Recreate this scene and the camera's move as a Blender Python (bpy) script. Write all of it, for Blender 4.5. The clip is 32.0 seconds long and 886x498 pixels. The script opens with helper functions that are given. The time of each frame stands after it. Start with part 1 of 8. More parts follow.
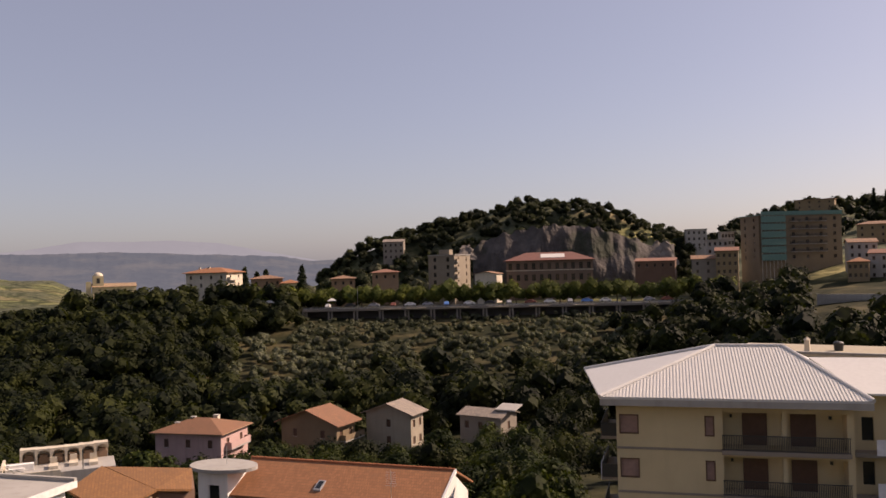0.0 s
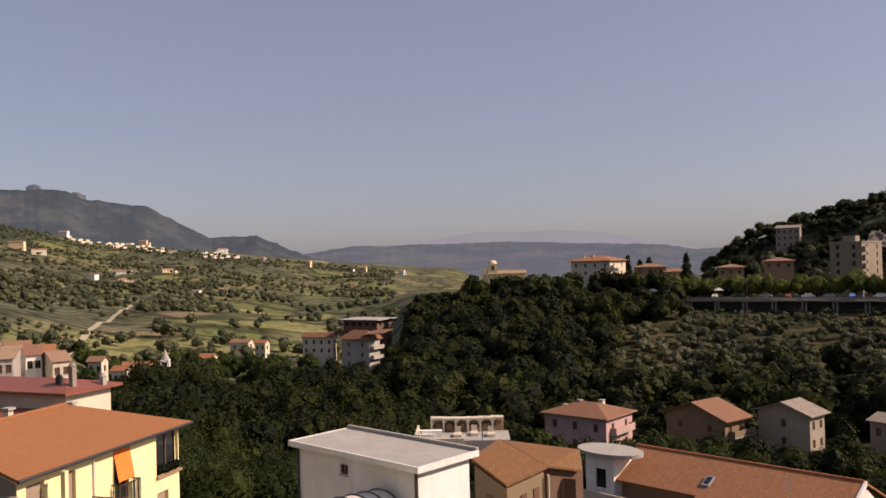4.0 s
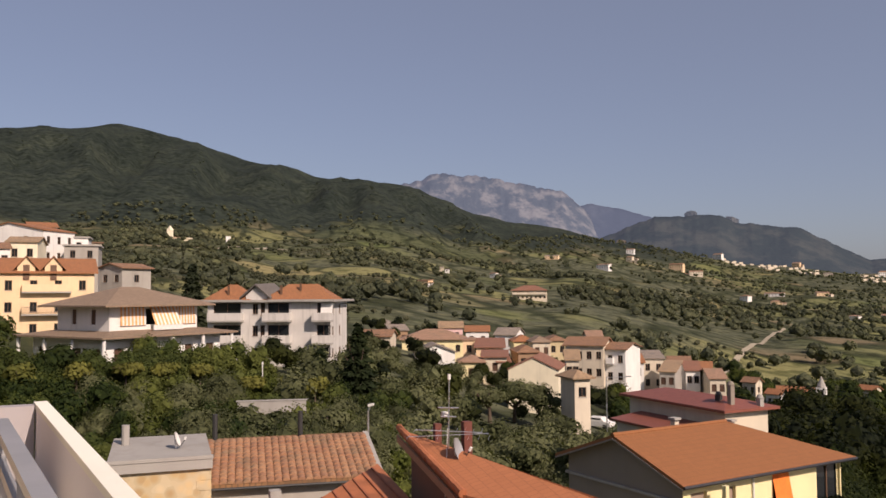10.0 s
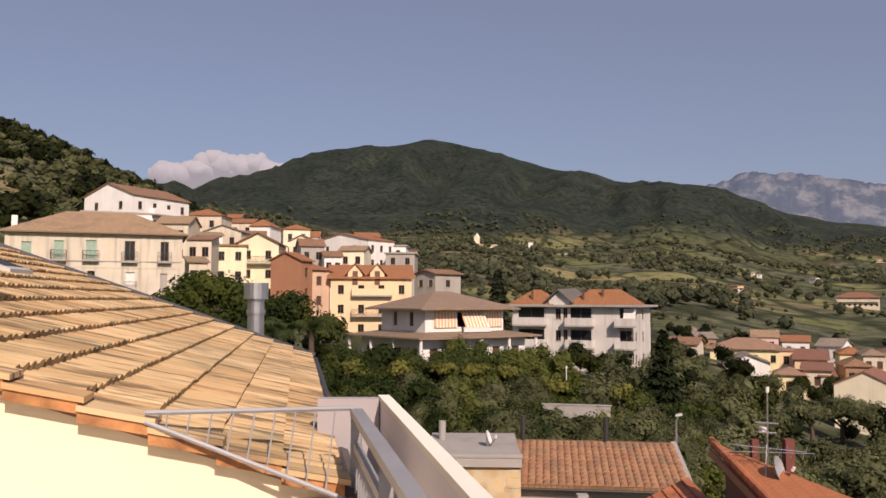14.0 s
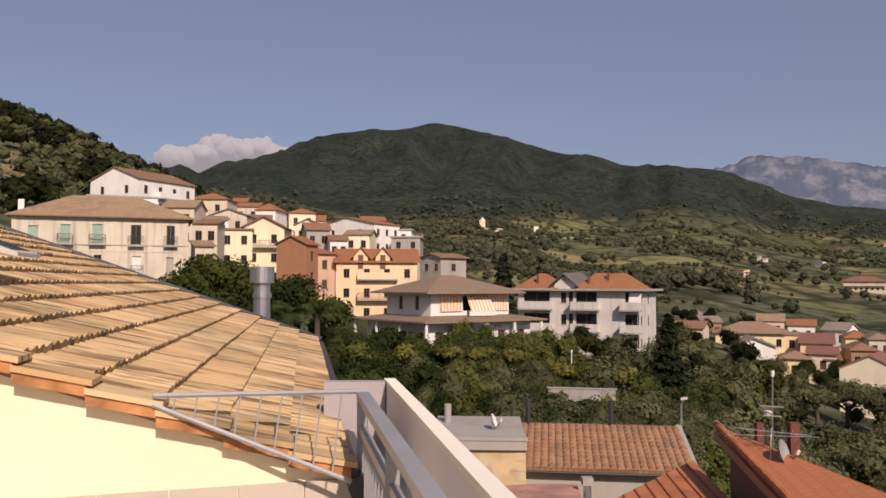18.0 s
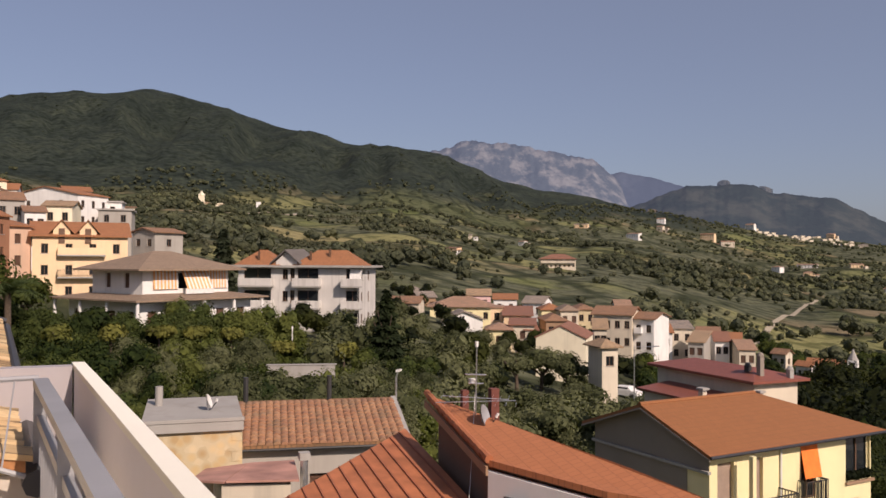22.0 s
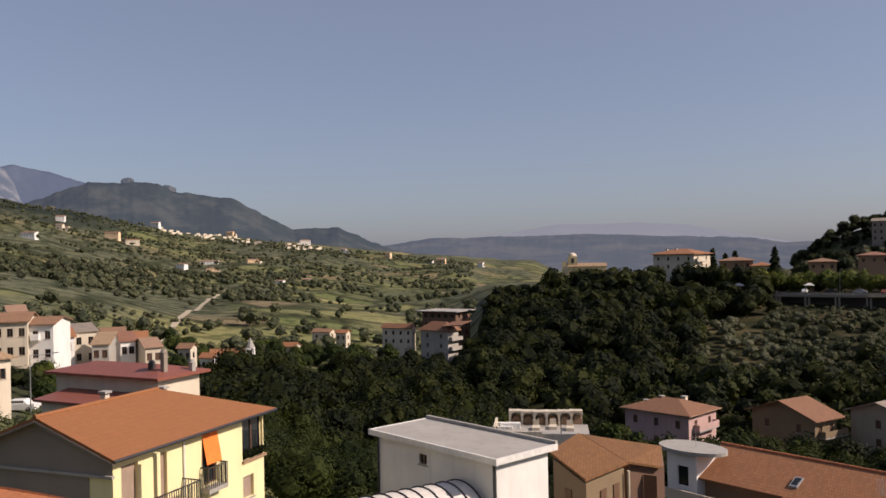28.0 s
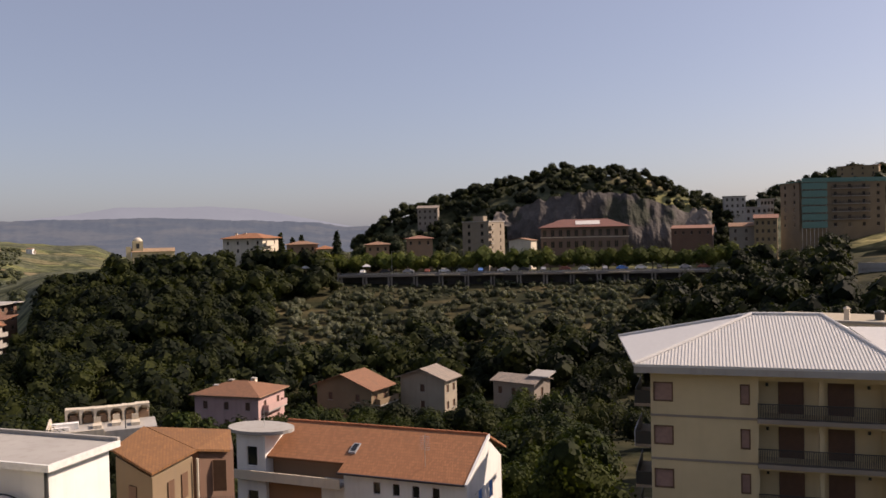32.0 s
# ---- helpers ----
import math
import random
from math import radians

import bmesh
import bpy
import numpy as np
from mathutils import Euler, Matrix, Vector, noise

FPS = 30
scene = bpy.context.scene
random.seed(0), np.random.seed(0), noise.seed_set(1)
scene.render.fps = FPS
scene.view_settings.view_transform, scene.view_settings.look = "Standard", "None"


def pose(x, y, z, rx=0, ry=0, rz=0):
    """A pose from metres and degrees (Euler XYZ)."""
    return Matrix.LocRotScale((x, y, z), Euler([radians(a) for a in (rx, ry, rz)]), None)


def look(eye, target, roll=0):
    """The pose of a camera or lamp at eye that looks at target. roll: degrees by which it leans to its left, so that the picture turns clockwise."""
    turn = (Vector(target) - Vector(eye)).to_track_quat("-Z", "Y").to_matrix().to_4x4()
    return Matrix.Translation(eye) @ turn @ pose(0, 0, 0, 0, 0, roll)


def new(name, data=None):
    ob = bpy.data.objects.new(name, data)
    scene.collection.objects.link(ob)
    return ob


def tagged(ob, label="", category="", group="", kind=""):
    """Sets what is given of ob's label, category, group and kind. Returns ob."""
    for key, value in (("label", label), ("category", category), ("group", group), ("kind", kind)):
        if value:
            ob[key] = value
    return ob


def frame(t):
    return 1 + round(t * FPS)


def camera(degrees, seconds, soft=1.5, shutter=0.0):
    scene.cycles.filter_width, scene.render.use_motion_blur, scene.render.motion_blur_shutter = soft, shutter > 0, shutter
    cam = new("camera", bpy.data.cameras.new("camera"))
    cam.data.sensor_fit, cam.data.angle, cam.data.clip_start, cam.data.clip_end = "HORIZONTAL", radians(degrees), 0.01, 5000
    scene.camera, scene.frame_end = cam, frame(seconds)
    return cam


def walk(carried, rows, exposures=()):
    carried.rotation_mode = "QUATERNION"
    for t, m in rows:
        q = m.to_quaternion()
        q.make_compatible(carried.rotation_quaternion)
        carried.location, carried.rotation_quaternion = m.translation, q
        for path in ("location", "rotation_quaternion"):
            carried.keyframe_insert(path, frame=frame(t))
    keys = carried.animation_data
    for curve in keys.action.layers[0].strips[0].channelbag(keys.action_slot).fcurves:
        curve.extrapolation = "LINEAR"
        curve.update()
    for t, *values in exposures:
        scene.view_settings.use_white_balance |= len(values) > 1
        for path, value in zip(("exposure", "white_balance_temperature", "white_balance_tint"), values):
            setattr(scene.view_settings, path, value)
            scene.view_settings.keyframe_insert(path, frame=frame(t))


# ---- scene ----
# the camera turns on a balcony, held at arm's length
cam = camera(56.49, 32.0, soft=1.6)
EYE, ARM = 20.0, 0.30
EXPOSURES = [(0.0, 0.5, 7750, 28), (3.0, 0.44, 7650, 27), (6.0, 0.08, 7100, 24), (9.0, 0.08, 7000, 23), (13.0, 0.1, 7000, 24), (16.5, -0.07, 6950, 25), (19.0, -0.05, 6950, 25), (23.0, 0.06, 6800, 22), (28.0, 0.2, 6800, 20), (32.0, 0.48, 7200, 23)]
ROWS = [
    (0.0, -1.52, 0.88, 1.54),
    (0.5, 0.46, 1.04, 1.60),
    (1.0, 3.04, 0.93, 1.52),
    (1.5, 6.19, 0.84, 1.61),
    (2.0, 9.70, 0.87, 1.53),
    (2.5, 13.21, 0.87, 1.89),
    (3.0, 16.90, 0.88, 2.03),
    (3.5, 20.61, 0.77, 1.72),
    (5.5, 37.54, 1.38, 1.64),
    (6.0, 41.90, 1.51, 1.46),
    (6.5, 46.51, 1.66, 1.27),
    (7.0, 49.99, 1.66, 1.08),
    (7.5, 54.30, 1.40, 0.88),
    (8.0, 57.93, 1.55, 0.83),
    (8.5, 60.63, 2.07, 0.93),
    (9.0, 63.21, 2.30, 0.70),
    (9.5, 65.23, 2.73, 0.52),
    (10.0, 67.75, 3.09, 0.37),
    (10.5, 70.58, 3.47, 0.34),
    (11.0, 73.03, 3.53, 0.31),
    (11.5, 76.19, 3.75, 0.38),
    (12.0, 78.57, 4.20, 0.43),
    (12.5, 80.81, 4.17, 0.04),
    (13.0, 84.04, 3.78, -0.00),
    (13.5, 86.32, 3.54, -0.00),
    (14.0, 88.42, 3.50, -0.11),
    (14.5, 89.87, 3.50, 0.06),
    (16.5, 92.03, 3.66, 0.13),
    (17.0, 91.52, 3.31, 0.34),
    (17.5, 90.56, 2.81, 0.35),
    (18.0, 88.80, 2.38, -0.13),
    (18.5, 87.30, 1.98, -0.21),
    (19.0, 83.38, 1.38, -0.34),
    (19.5, 80.24, 0.96, -0.53),
    (20.0, 78.31, 0.68, -0.35),
    (20.5, 76.25, 0.54, 0.02),
    (21.0, 74.02, 0.57, -0.22),
    (21.5, 71.96, 0.55, -0.21),
    (22.0, 69.72, 0.83, -0.27),
    (22.5, 66.23, 1.06, -0.44),
    (23.0, 62.58, 1.13, -0.56),
    (23.5, 58.74, 0.97, -0.07),
    (24.0, 55.07, 0.75, 0.07),
    (24.5, 50.76, 0.56, 0.32),
    (25.0, 47.82, 0.66, 0.63),
    (25.5, 44.87, 0.68, 0.75),
    (27.5, 32.70, 0.31, 1.14),
    (28.0, 30.08, 0.36, 1.23),
    (28.5, 26.91, 0.29, 1.34),
    (29.0, 22.24, 0.25, 1.22),
    (29.5, 18.12, 0.09, 0.89),
    (30.0, 13.61, -0.41, 1.21),
    (30.5, 10.60, -0.75, 1.31),
    (31.0, 7.70, -0.79, 1.38),
    (31.5, 4.33, -1.12, 1.53),
    (32.0, 0.85, -1.39, 1.34),
]
walk(cam, [(t, pose(-ARM * math.sin(radians(a)), ARM * math.cos(radians(a)), EYE, 90 + p, r, a)) for t, a, p, r in ROWS], EXPOSURES)

# ---- world, sun ----
world = bpy.data.worlds.new("sky_world")
scene.world = world
world.use_nodes = True
wn = world.node_tree
SUN_AZ, SUN_EL = -72.0, 36.0
sky = wn.nodes.new("ShaderNodeTexSky")
sky.sky_type, sky.sun_disc = "NISHITA", False
sky.sun_elevation, sky.sun_rotation = radians(SUN_EL), radians(-SUN_AZ)
sky.altitude, sky.air_density, sky.dust_density, sky.ozone_density = 300.0, 0.9, 2.0, 3.2
wn.nodes["Background"].inputs[1].default_value = 0.084
veil = wn.nodes.new("ShaderNodeMix")                  # summer haze over the whole sky
veil.data_type, veil.inputs[0].default_value, veil.inputs[7].default_value = "RGBA", 0.36, (3.75, 4.3, 5.3, 1)
wn.links.new(sky.outputs[0], veil.inputs[6])
wn.links.new(veil.outputs[2], wn.nodes["Background"].inputs[0])
sun_data = bpy.data.lights.new("sun", "SUN")
sun_data.energy, sun_data.angle, sun_data.color = 4.5, radians(0.55), (1.0, 0.9, 0.76)
sun = new("sun", sun_data)
sun.matrix_world = look((0, 0, 0), (math.sin(radians(SUN_AZ)) * math.cos(radians(SUN_EL)),
                                    -math.cos(radians(SUN_AZ)) * math.cos(radians(SUN_EL)), -math.sin(radians(SUN_EL))))


# ---- materials ----
def nodes_of(name):
    m = bpy.data.materials.new(name)
    m.use_nodes = True
    return m, m.node_tree, m.node_tree.nodes["Principled BSDF"]


def ramp(nt, fac, stops):
    r = nt.nodes.new("ShaderNodeValToRGB")
    e = r.color_ramp.elements
    while len(e) < len(stops):
        e.new(0.5)
    for k, (p, c) in zip(e, stops):
        k.position, k.color = p, (*c, 1)
    nt.links.new(fac, r.inputs[0])
    return r.outputs[0]


def noise_of(nt, scale, detail=4, vec=None, rough=0.55, stretch=None):
    if vec is None:
        vec = nt.nodes.new("ShaderNodeNewGeometry").outputs["Position"]
    if stretch:
        mp = nt.nodes.new("ShaderNodeMapping")
        mp.inputs["Scale"].default_value = stretch
        nt.links.new(vec, mp.inputs[0])
        vec = mp.outputs[0]
    n = nt.nodes.new("ShaderNodeTexNoise")
    n.inputs["Scale"].default_value, n.inputs["Detail"].default_value, n.inputs["Roughness"].default_value = scale, detail, rough
    nt.links.new(vec, n.inputs["Vector"])
    return n.outputs[0]


def mixed(nt, fac, a, b, mode="MIX"):
    x = nt.nodes.new("ShaderNodeMix")
    x.data_type, x.blend_type = "RGBA", mode
    for sock, v in ((x.inputs[0], fac), (x.inputs[6], a), (x.inputs[7], b)):
        if isinstance(v, (int, float)):
            sock.default_value = v
        elif isinstance(v, tuple):
            sock.default_value = (*v, 1)
        else:
            nt.links.new(v, sock)
    return x.outputs[2]


def bumped(nt, bsdf, height, strength, dist):
    b = nt.nodes.new("ShaderNodeBump")
    b.inputs["Strength"].default_value, b.inputs["Distance"].default_value = strength, dist
    nt.links.new(height, b.inputs["Height"])
    nt.links.new(b.outputs[0], bsdf.inputs["Normal"])


def tint(c, k):
    return tuple(min(1.0, x * k) for x in c)


def plaster(name, col, dirt=0.35, dirt_col=(0.16, 0.13, 0.1), rough=0.9):
    """Painted render: blotches, rain streaks, fine grain."""
    m, nt, b = nodes_of(name)
    blot = noise_of(nt, 0.35, 5)
    streak = noise_of(nt, 1.0, 4, stretch=(1.6, 1.6, 0.12))
    c = ramp(nt, blot, [(0.3, tint(col, 0.88)), (0.7, tint(col, 1.05))])
    mul = nt.nodes.new("ShaderNodeMath")
    mul.operation = "MULTIPLY_ADD"
    mul.use_clamp = True
    nt.links.new(streak, mul.inputs[0])
    mul.inputs[1].default_value, mul.inputs[2].default_value = 3.0 * dirt, -1.5 * dirt
    c = mixed(nt, mul.outputs[0], c, dirt_col)
    nt.links.new(c, b.inputs["Base Color"])
    b.inputs["Roughness"].default_value = rough
    bumped(nt, b, noise_of(nt, 18, 3), 0.25, 0.01)
    return m


def tiles(name, col, dark, rows=3.3, cols=5.0, lichen=0.3, joint=0.026):
    """Clay roof tiles: ridges down the slope, courses across it, lichen and soot."""
    m, nt, b = nodes_of(name)
    co = nt.nodes.new("ShaderNodeTexCoord").outputs["Object"]
    br = nt.nodes.new("ShaderNodeTexBrick")
    br.inputs["Scale"].default_value = 1.0
    br.inputs["Brick Width"].default_value, br.inputs["Row Height"].default_value = 1 / cols, 1 / rows
    br.inputs["Mortar Size"].default_value = joint
    br.inputs["Color1"].default_value, br.inputs["Color2"].default_value = (*tint(col, 1 - 7 * joint), 1), (*tint(col, 1 + 4.5 * joint), 1)
    br.inputs["Mortar"].default_value = (*[0.25 * x + 0.6 * y for x, y in zip(col, dark)], 1)
    nt.links.new(co, br.inputs["Vector"])
    n = noise_of(nt, 0.8, 6)
    mul = nt.nodes.new("ShaderNodeMath")
    mul.operation, mul.use_clamp = "MULTIPLY_ADD", True
    nt.links.new(n, mul.inputs[0])
    mul.inputs[1].default_value, mul.inputs[2].default_value = 4.0, -2.0 + 1.2 * (lichen - 0.5)
    c = mixed(nt, mul.outputs[0], br.outputs[0], dark)
    nt.links.new(c, b.inputs["Base Color"])
    b.inputs["Roughness"].default_value = 0.85
    bumped(nt, b, br.outputs[1], -0.6, 0.04)
    return m


def leaf(name, col, light, rough=0.75, grain=1.5):
    """Foliage: sprays of leaves that differ among themselves, tree from tree and stand from stand, and let some light through."""
    m, nt, b = nodes_of(name)
    rnd = nt.nodes.new("ShaderNodeNewGeometry").outputs["Random Per Island"]
    c = ramp(nt, rnd, [(0.0, tint(col, 0.9)), (0.6, tint(col, 1.25)), (1.0, tuple(0.45 * x + 0.55 * y for x, y in zip(col, light)))])
    tree_tone = noise_of(nt, 0.13, 2)                  # one tree from the next
    c = mixed(nt, ramp(nt, tree_tone, [(0.46, (0, 0, 0)), (0.58, (0.95, 0.95, 0.95))]), c, light)
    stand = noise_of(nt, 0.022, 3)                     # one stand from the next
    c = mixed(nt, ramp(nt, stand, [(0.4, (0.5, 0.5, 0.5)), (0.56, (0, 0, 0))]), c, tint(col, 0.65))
    tuft = noise_of(nt, grain, 3, rough=0.7)           # tufts of leaves
    c = mixed(nt, 1.0, c, ramp(nt, tuft, [(0.34, (0.75, 0.75, 0.75)), (0.5, (1.05, 1.05, 1.05)), (0.68, (1.4, 1.4, 1.3))]), "MULTIPLY")
    nt.links.new(c, b.inputs["Base Color"])
    b.inputs["Roughness"].default_value = rough
    b.inputs["Specular IOR Level"].default_value = 0.15
    tr = nt.nodes.new("ShaderNodeBsdfTranslucent")
    nt.links.new(mixed(nt, 1.0, c, (1.25, 1.3, 0.5), "MULTIPLY"), tr.inputs["Color"])
    ms = nt.nodes.new("ShaderNodeMixShader")
    ms.inputs[0].default_value = 0.28
    nt.links.new(b.outputs[0], ms.inputs[1])
    nt.links.new(tr.outputs[0], ms.inputs[2])
    nt.links.new(ms.outputs[0], nt.nodes["Material Output"].inputs["Surface"])
    return m


def paint(name, col, rough=0.5, metal=0.0, var=0.12, scale=3.0):
    m, nt, b = nodes_of(name)
    c = ramp(nt, noise_of(nt, scale, 4), [(0.3, tint(col, 1 - var)), (0.7, tint(col, 1 + var))])
    nt.links.new(c, b.inputs["Base Color"])
    b.inputs["Roughness"].default_value, b.inputs["Metallic"].default_value = rough, metal
    bumped(nt, b, noise_of(nt, scale * 8, 2), 0.1, 0.004)
    return m


def glass(name):
    m, nt, b = nodes_of(name)
    b.inputs["Base Color"].default_value = (0.015, 0.018, 0.02, 1)
    b.inputs["Roughness"].default_value = 0.08
    return m


def ranged(nt, value, lo, hi):
    r = nt.nodes.new("ShaderNodeMapRange")
    r.inputs[1].default_value, r.inputs[2].default_value = lo, hi
    nt.links.new(value, r.inputs[0])
    return r.outputs[0]


def summed(nt, a, ka, b, kb):
    m = nt.nodes.new("ShaderNodeMath")
    m.operation = "MULTIPLY"
    nt.links.new(b, m.inputs[0])
    m.inputs[1].default_value = kb
    n = nt.nodes.new("ShaderNodeMath")
    n.operation = "MULTIPLY_ADD"
    nt.links.new(a, n.inputs[0])
    n.inputs[1].default_value = ka
    nt.links.new(m.outputs[0], n.inputs[2])
    return n.outputs[0]


def land(name):
    """Fields, meadow, olive land, scrub and woodland floor, in patches by place and height."""
    m, nt, b = nodes_of(name)
    pos = nt.nodes.new("ShaderNodeNewGeometry").outputs["Position"]
    bend = nt.nodes.new("ShaderNodeTexNoise")
    bend.inputs["Scale"].default_value = 0.012
    nt.links.new(pos, bend.inputs["Vector"])
    off = nt.nodes.new("ShaderNodeVectorMath")
    off.operation = "MULTIPLY_ADD"
    off.inputs[1].default_value = (40, 40, 0)
    nt.links.new(bend.outputs["Color"], off.inputs[0])
    nt.links.new(pos, off.inputs[2])
    mp = nt.nodes.new("ShaderNodeMapping")
    mp.inputs["Rotation"].default_value, mp.inputs["Scale"].default_value = (0, 0, 0.6), (1.0, 1.7, 0.0)
    nt.links.new(off.outputs[0], mp.inputs[0])
    vo = nt.nodes.new("ShaderNodeTexVoronoi")
    vo.inputs["Scale"].default_value, vo.inputs["Randomness"].default_value = 0.0145, 0.95
    nt.links.new(mp.outputs[0], vo.inputs["Vector"])
    sep = nt.nodes.new("ShaderNodeSeparateColor")
    nt.links.new(vo.outputs["Color"], sep.inputs[0])
    field = ramp(nt, sep.outputs[0], [(0.0, (0.09, 0.1, 0.05)), (0.22, (0.125, 0.134, 0.064)), (0.42, (0.175, 0.178, 0.078)),
                                      (0.58, (0.24, 0.225, 0.098)), (0.7, (0.125, 0.146, 0.055)), (0.85, (0.2, 0.158, 0.094)), (1.0, (0.3, 0.262, 0.118))])
    # Bluish grey in this ramp puts the far hill's haze into the colour.
    wood = ramp(nt, noise_of(nt, 0.016, 7, rough=0.62), [(0.32, (0.02, 0.028, 0.022)), (0.5, (0.033, 0.043, 0.033)), (0.68, (0.05, 0.06, 0.042))])
    crowns = nt.nodes.new("ShaderNodeTexVoronoi")
    crowns.inputs["Scale"].default_value = 0.12
    nt.links.new(pos, crowns.inputs["Vector"])
    # Crowns are drawn in colour: lighter centres, darker bluish gaps.
    wood = mixed(nt, 1.0, wood, ramp(nt, crowns.outputs["Distance"], [(0.15, (1.15, 1.15, 1.1)), (0.75, (0.7, 0.72, 0.75))]), "MULTIPLY")
    olives = ramp(nt, noise_of(nt, 0.16, 4), [(0.4, (0.078, 0.085, 0.053)), (0.55, (0.12, 0.124, 0.074)), (0.7, (0.17, 0.165, 0.092))])
    mask = ramp(nt, noise_of(nt, 0.006, 5), [(0.47, (0, 0, 0)), (0.53, (1, 1, 1))])
    c = mixed(nt, mask, field, olives)
    edge = nt.nodes.new("ShaderNodeTexVoronoi")                        # hedges and banks along the field edges
    edge.feature = "DISTANCE_TO_EDGE"
    edge.inputs["Scale"].default_value, edge.inputs["Randomness"].default_value = 0.0145, 0.95
    nt.links.new(mp.outputs[0], edge.inputs["Vector"])
    c = mixed(nt, ramp(nt, edge.outputs[0], [(0.03, (0.8, 0.8, 0.8)), (0.09, (0, 0, 0))]), c, (0.03, 0.037, 0.016))
    z = nt.nodes.new("ShaderNodeSeparateXYZ")
    nt.links.new(pos, z.inputs[0])
    c = mixed(nt, ranged(nt, summed(nt, z.outputs[2], 1.0, noise_of(nt, 0.004, 5), 150.0), 158, 184), c, wood)
    dots = ramp(nt, noise_of(nt, 0.11, 3), [(0.5, (1, 1, 1)), (0.6, (0.5, 0.53, 0.48))])     # bushes and young olives
    c = mixed(nt, 1.0, c, dots, "MULTIPLY")
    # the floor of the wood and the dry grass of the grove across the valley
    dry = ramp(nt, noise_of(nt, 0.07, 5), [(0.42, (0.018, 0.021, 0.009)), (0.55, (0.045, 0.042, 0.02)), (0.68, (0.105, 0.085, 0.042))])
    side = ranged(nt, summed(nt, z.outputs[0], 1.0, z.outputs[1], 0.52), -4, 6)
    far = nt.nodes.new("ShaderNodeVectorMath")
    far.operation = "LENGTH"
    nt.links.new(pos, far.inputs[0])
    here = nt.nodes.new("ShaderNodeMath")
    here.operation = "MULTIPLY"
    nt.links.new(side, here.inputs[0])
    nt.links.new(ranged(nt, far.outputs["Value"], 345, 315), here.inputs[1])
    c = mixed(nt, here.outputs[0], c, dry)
    fine = ramp(nt, noise_of(nt, 0.5, 6), [(0.3, (0.75, 0.75, 0.75)), (0.7, (1.15, 1.15, 1.15))])
    c = mixed(nt, 1.0, c, fine, "MULTIPLY")
    nt.links.new(c, b.inputs["Base Color"])
    b.inputs["Roughness"].default_value = 0.95
    b.inputs["Specular IOR Level"].default_value = 0.1
    bumped(nt, b, noise_of(nt, 0.08, 5), 0.3, 4.0)
    return m


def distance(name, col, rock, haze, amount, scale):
    """A far range; the haze of kilometres of air is put in as a faint emission."""
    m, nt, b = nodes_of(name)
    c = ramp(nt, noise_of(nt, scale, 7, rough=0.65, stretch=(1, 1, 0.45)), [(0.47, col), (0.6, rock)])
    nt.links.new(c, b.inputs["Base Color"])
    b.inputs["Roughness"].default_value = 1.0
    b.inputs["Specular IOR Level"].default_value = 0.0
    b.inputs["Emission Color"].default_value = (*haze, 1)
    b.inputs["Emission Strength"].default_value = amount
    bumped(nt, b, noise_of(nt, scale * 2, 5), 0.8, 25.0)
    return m


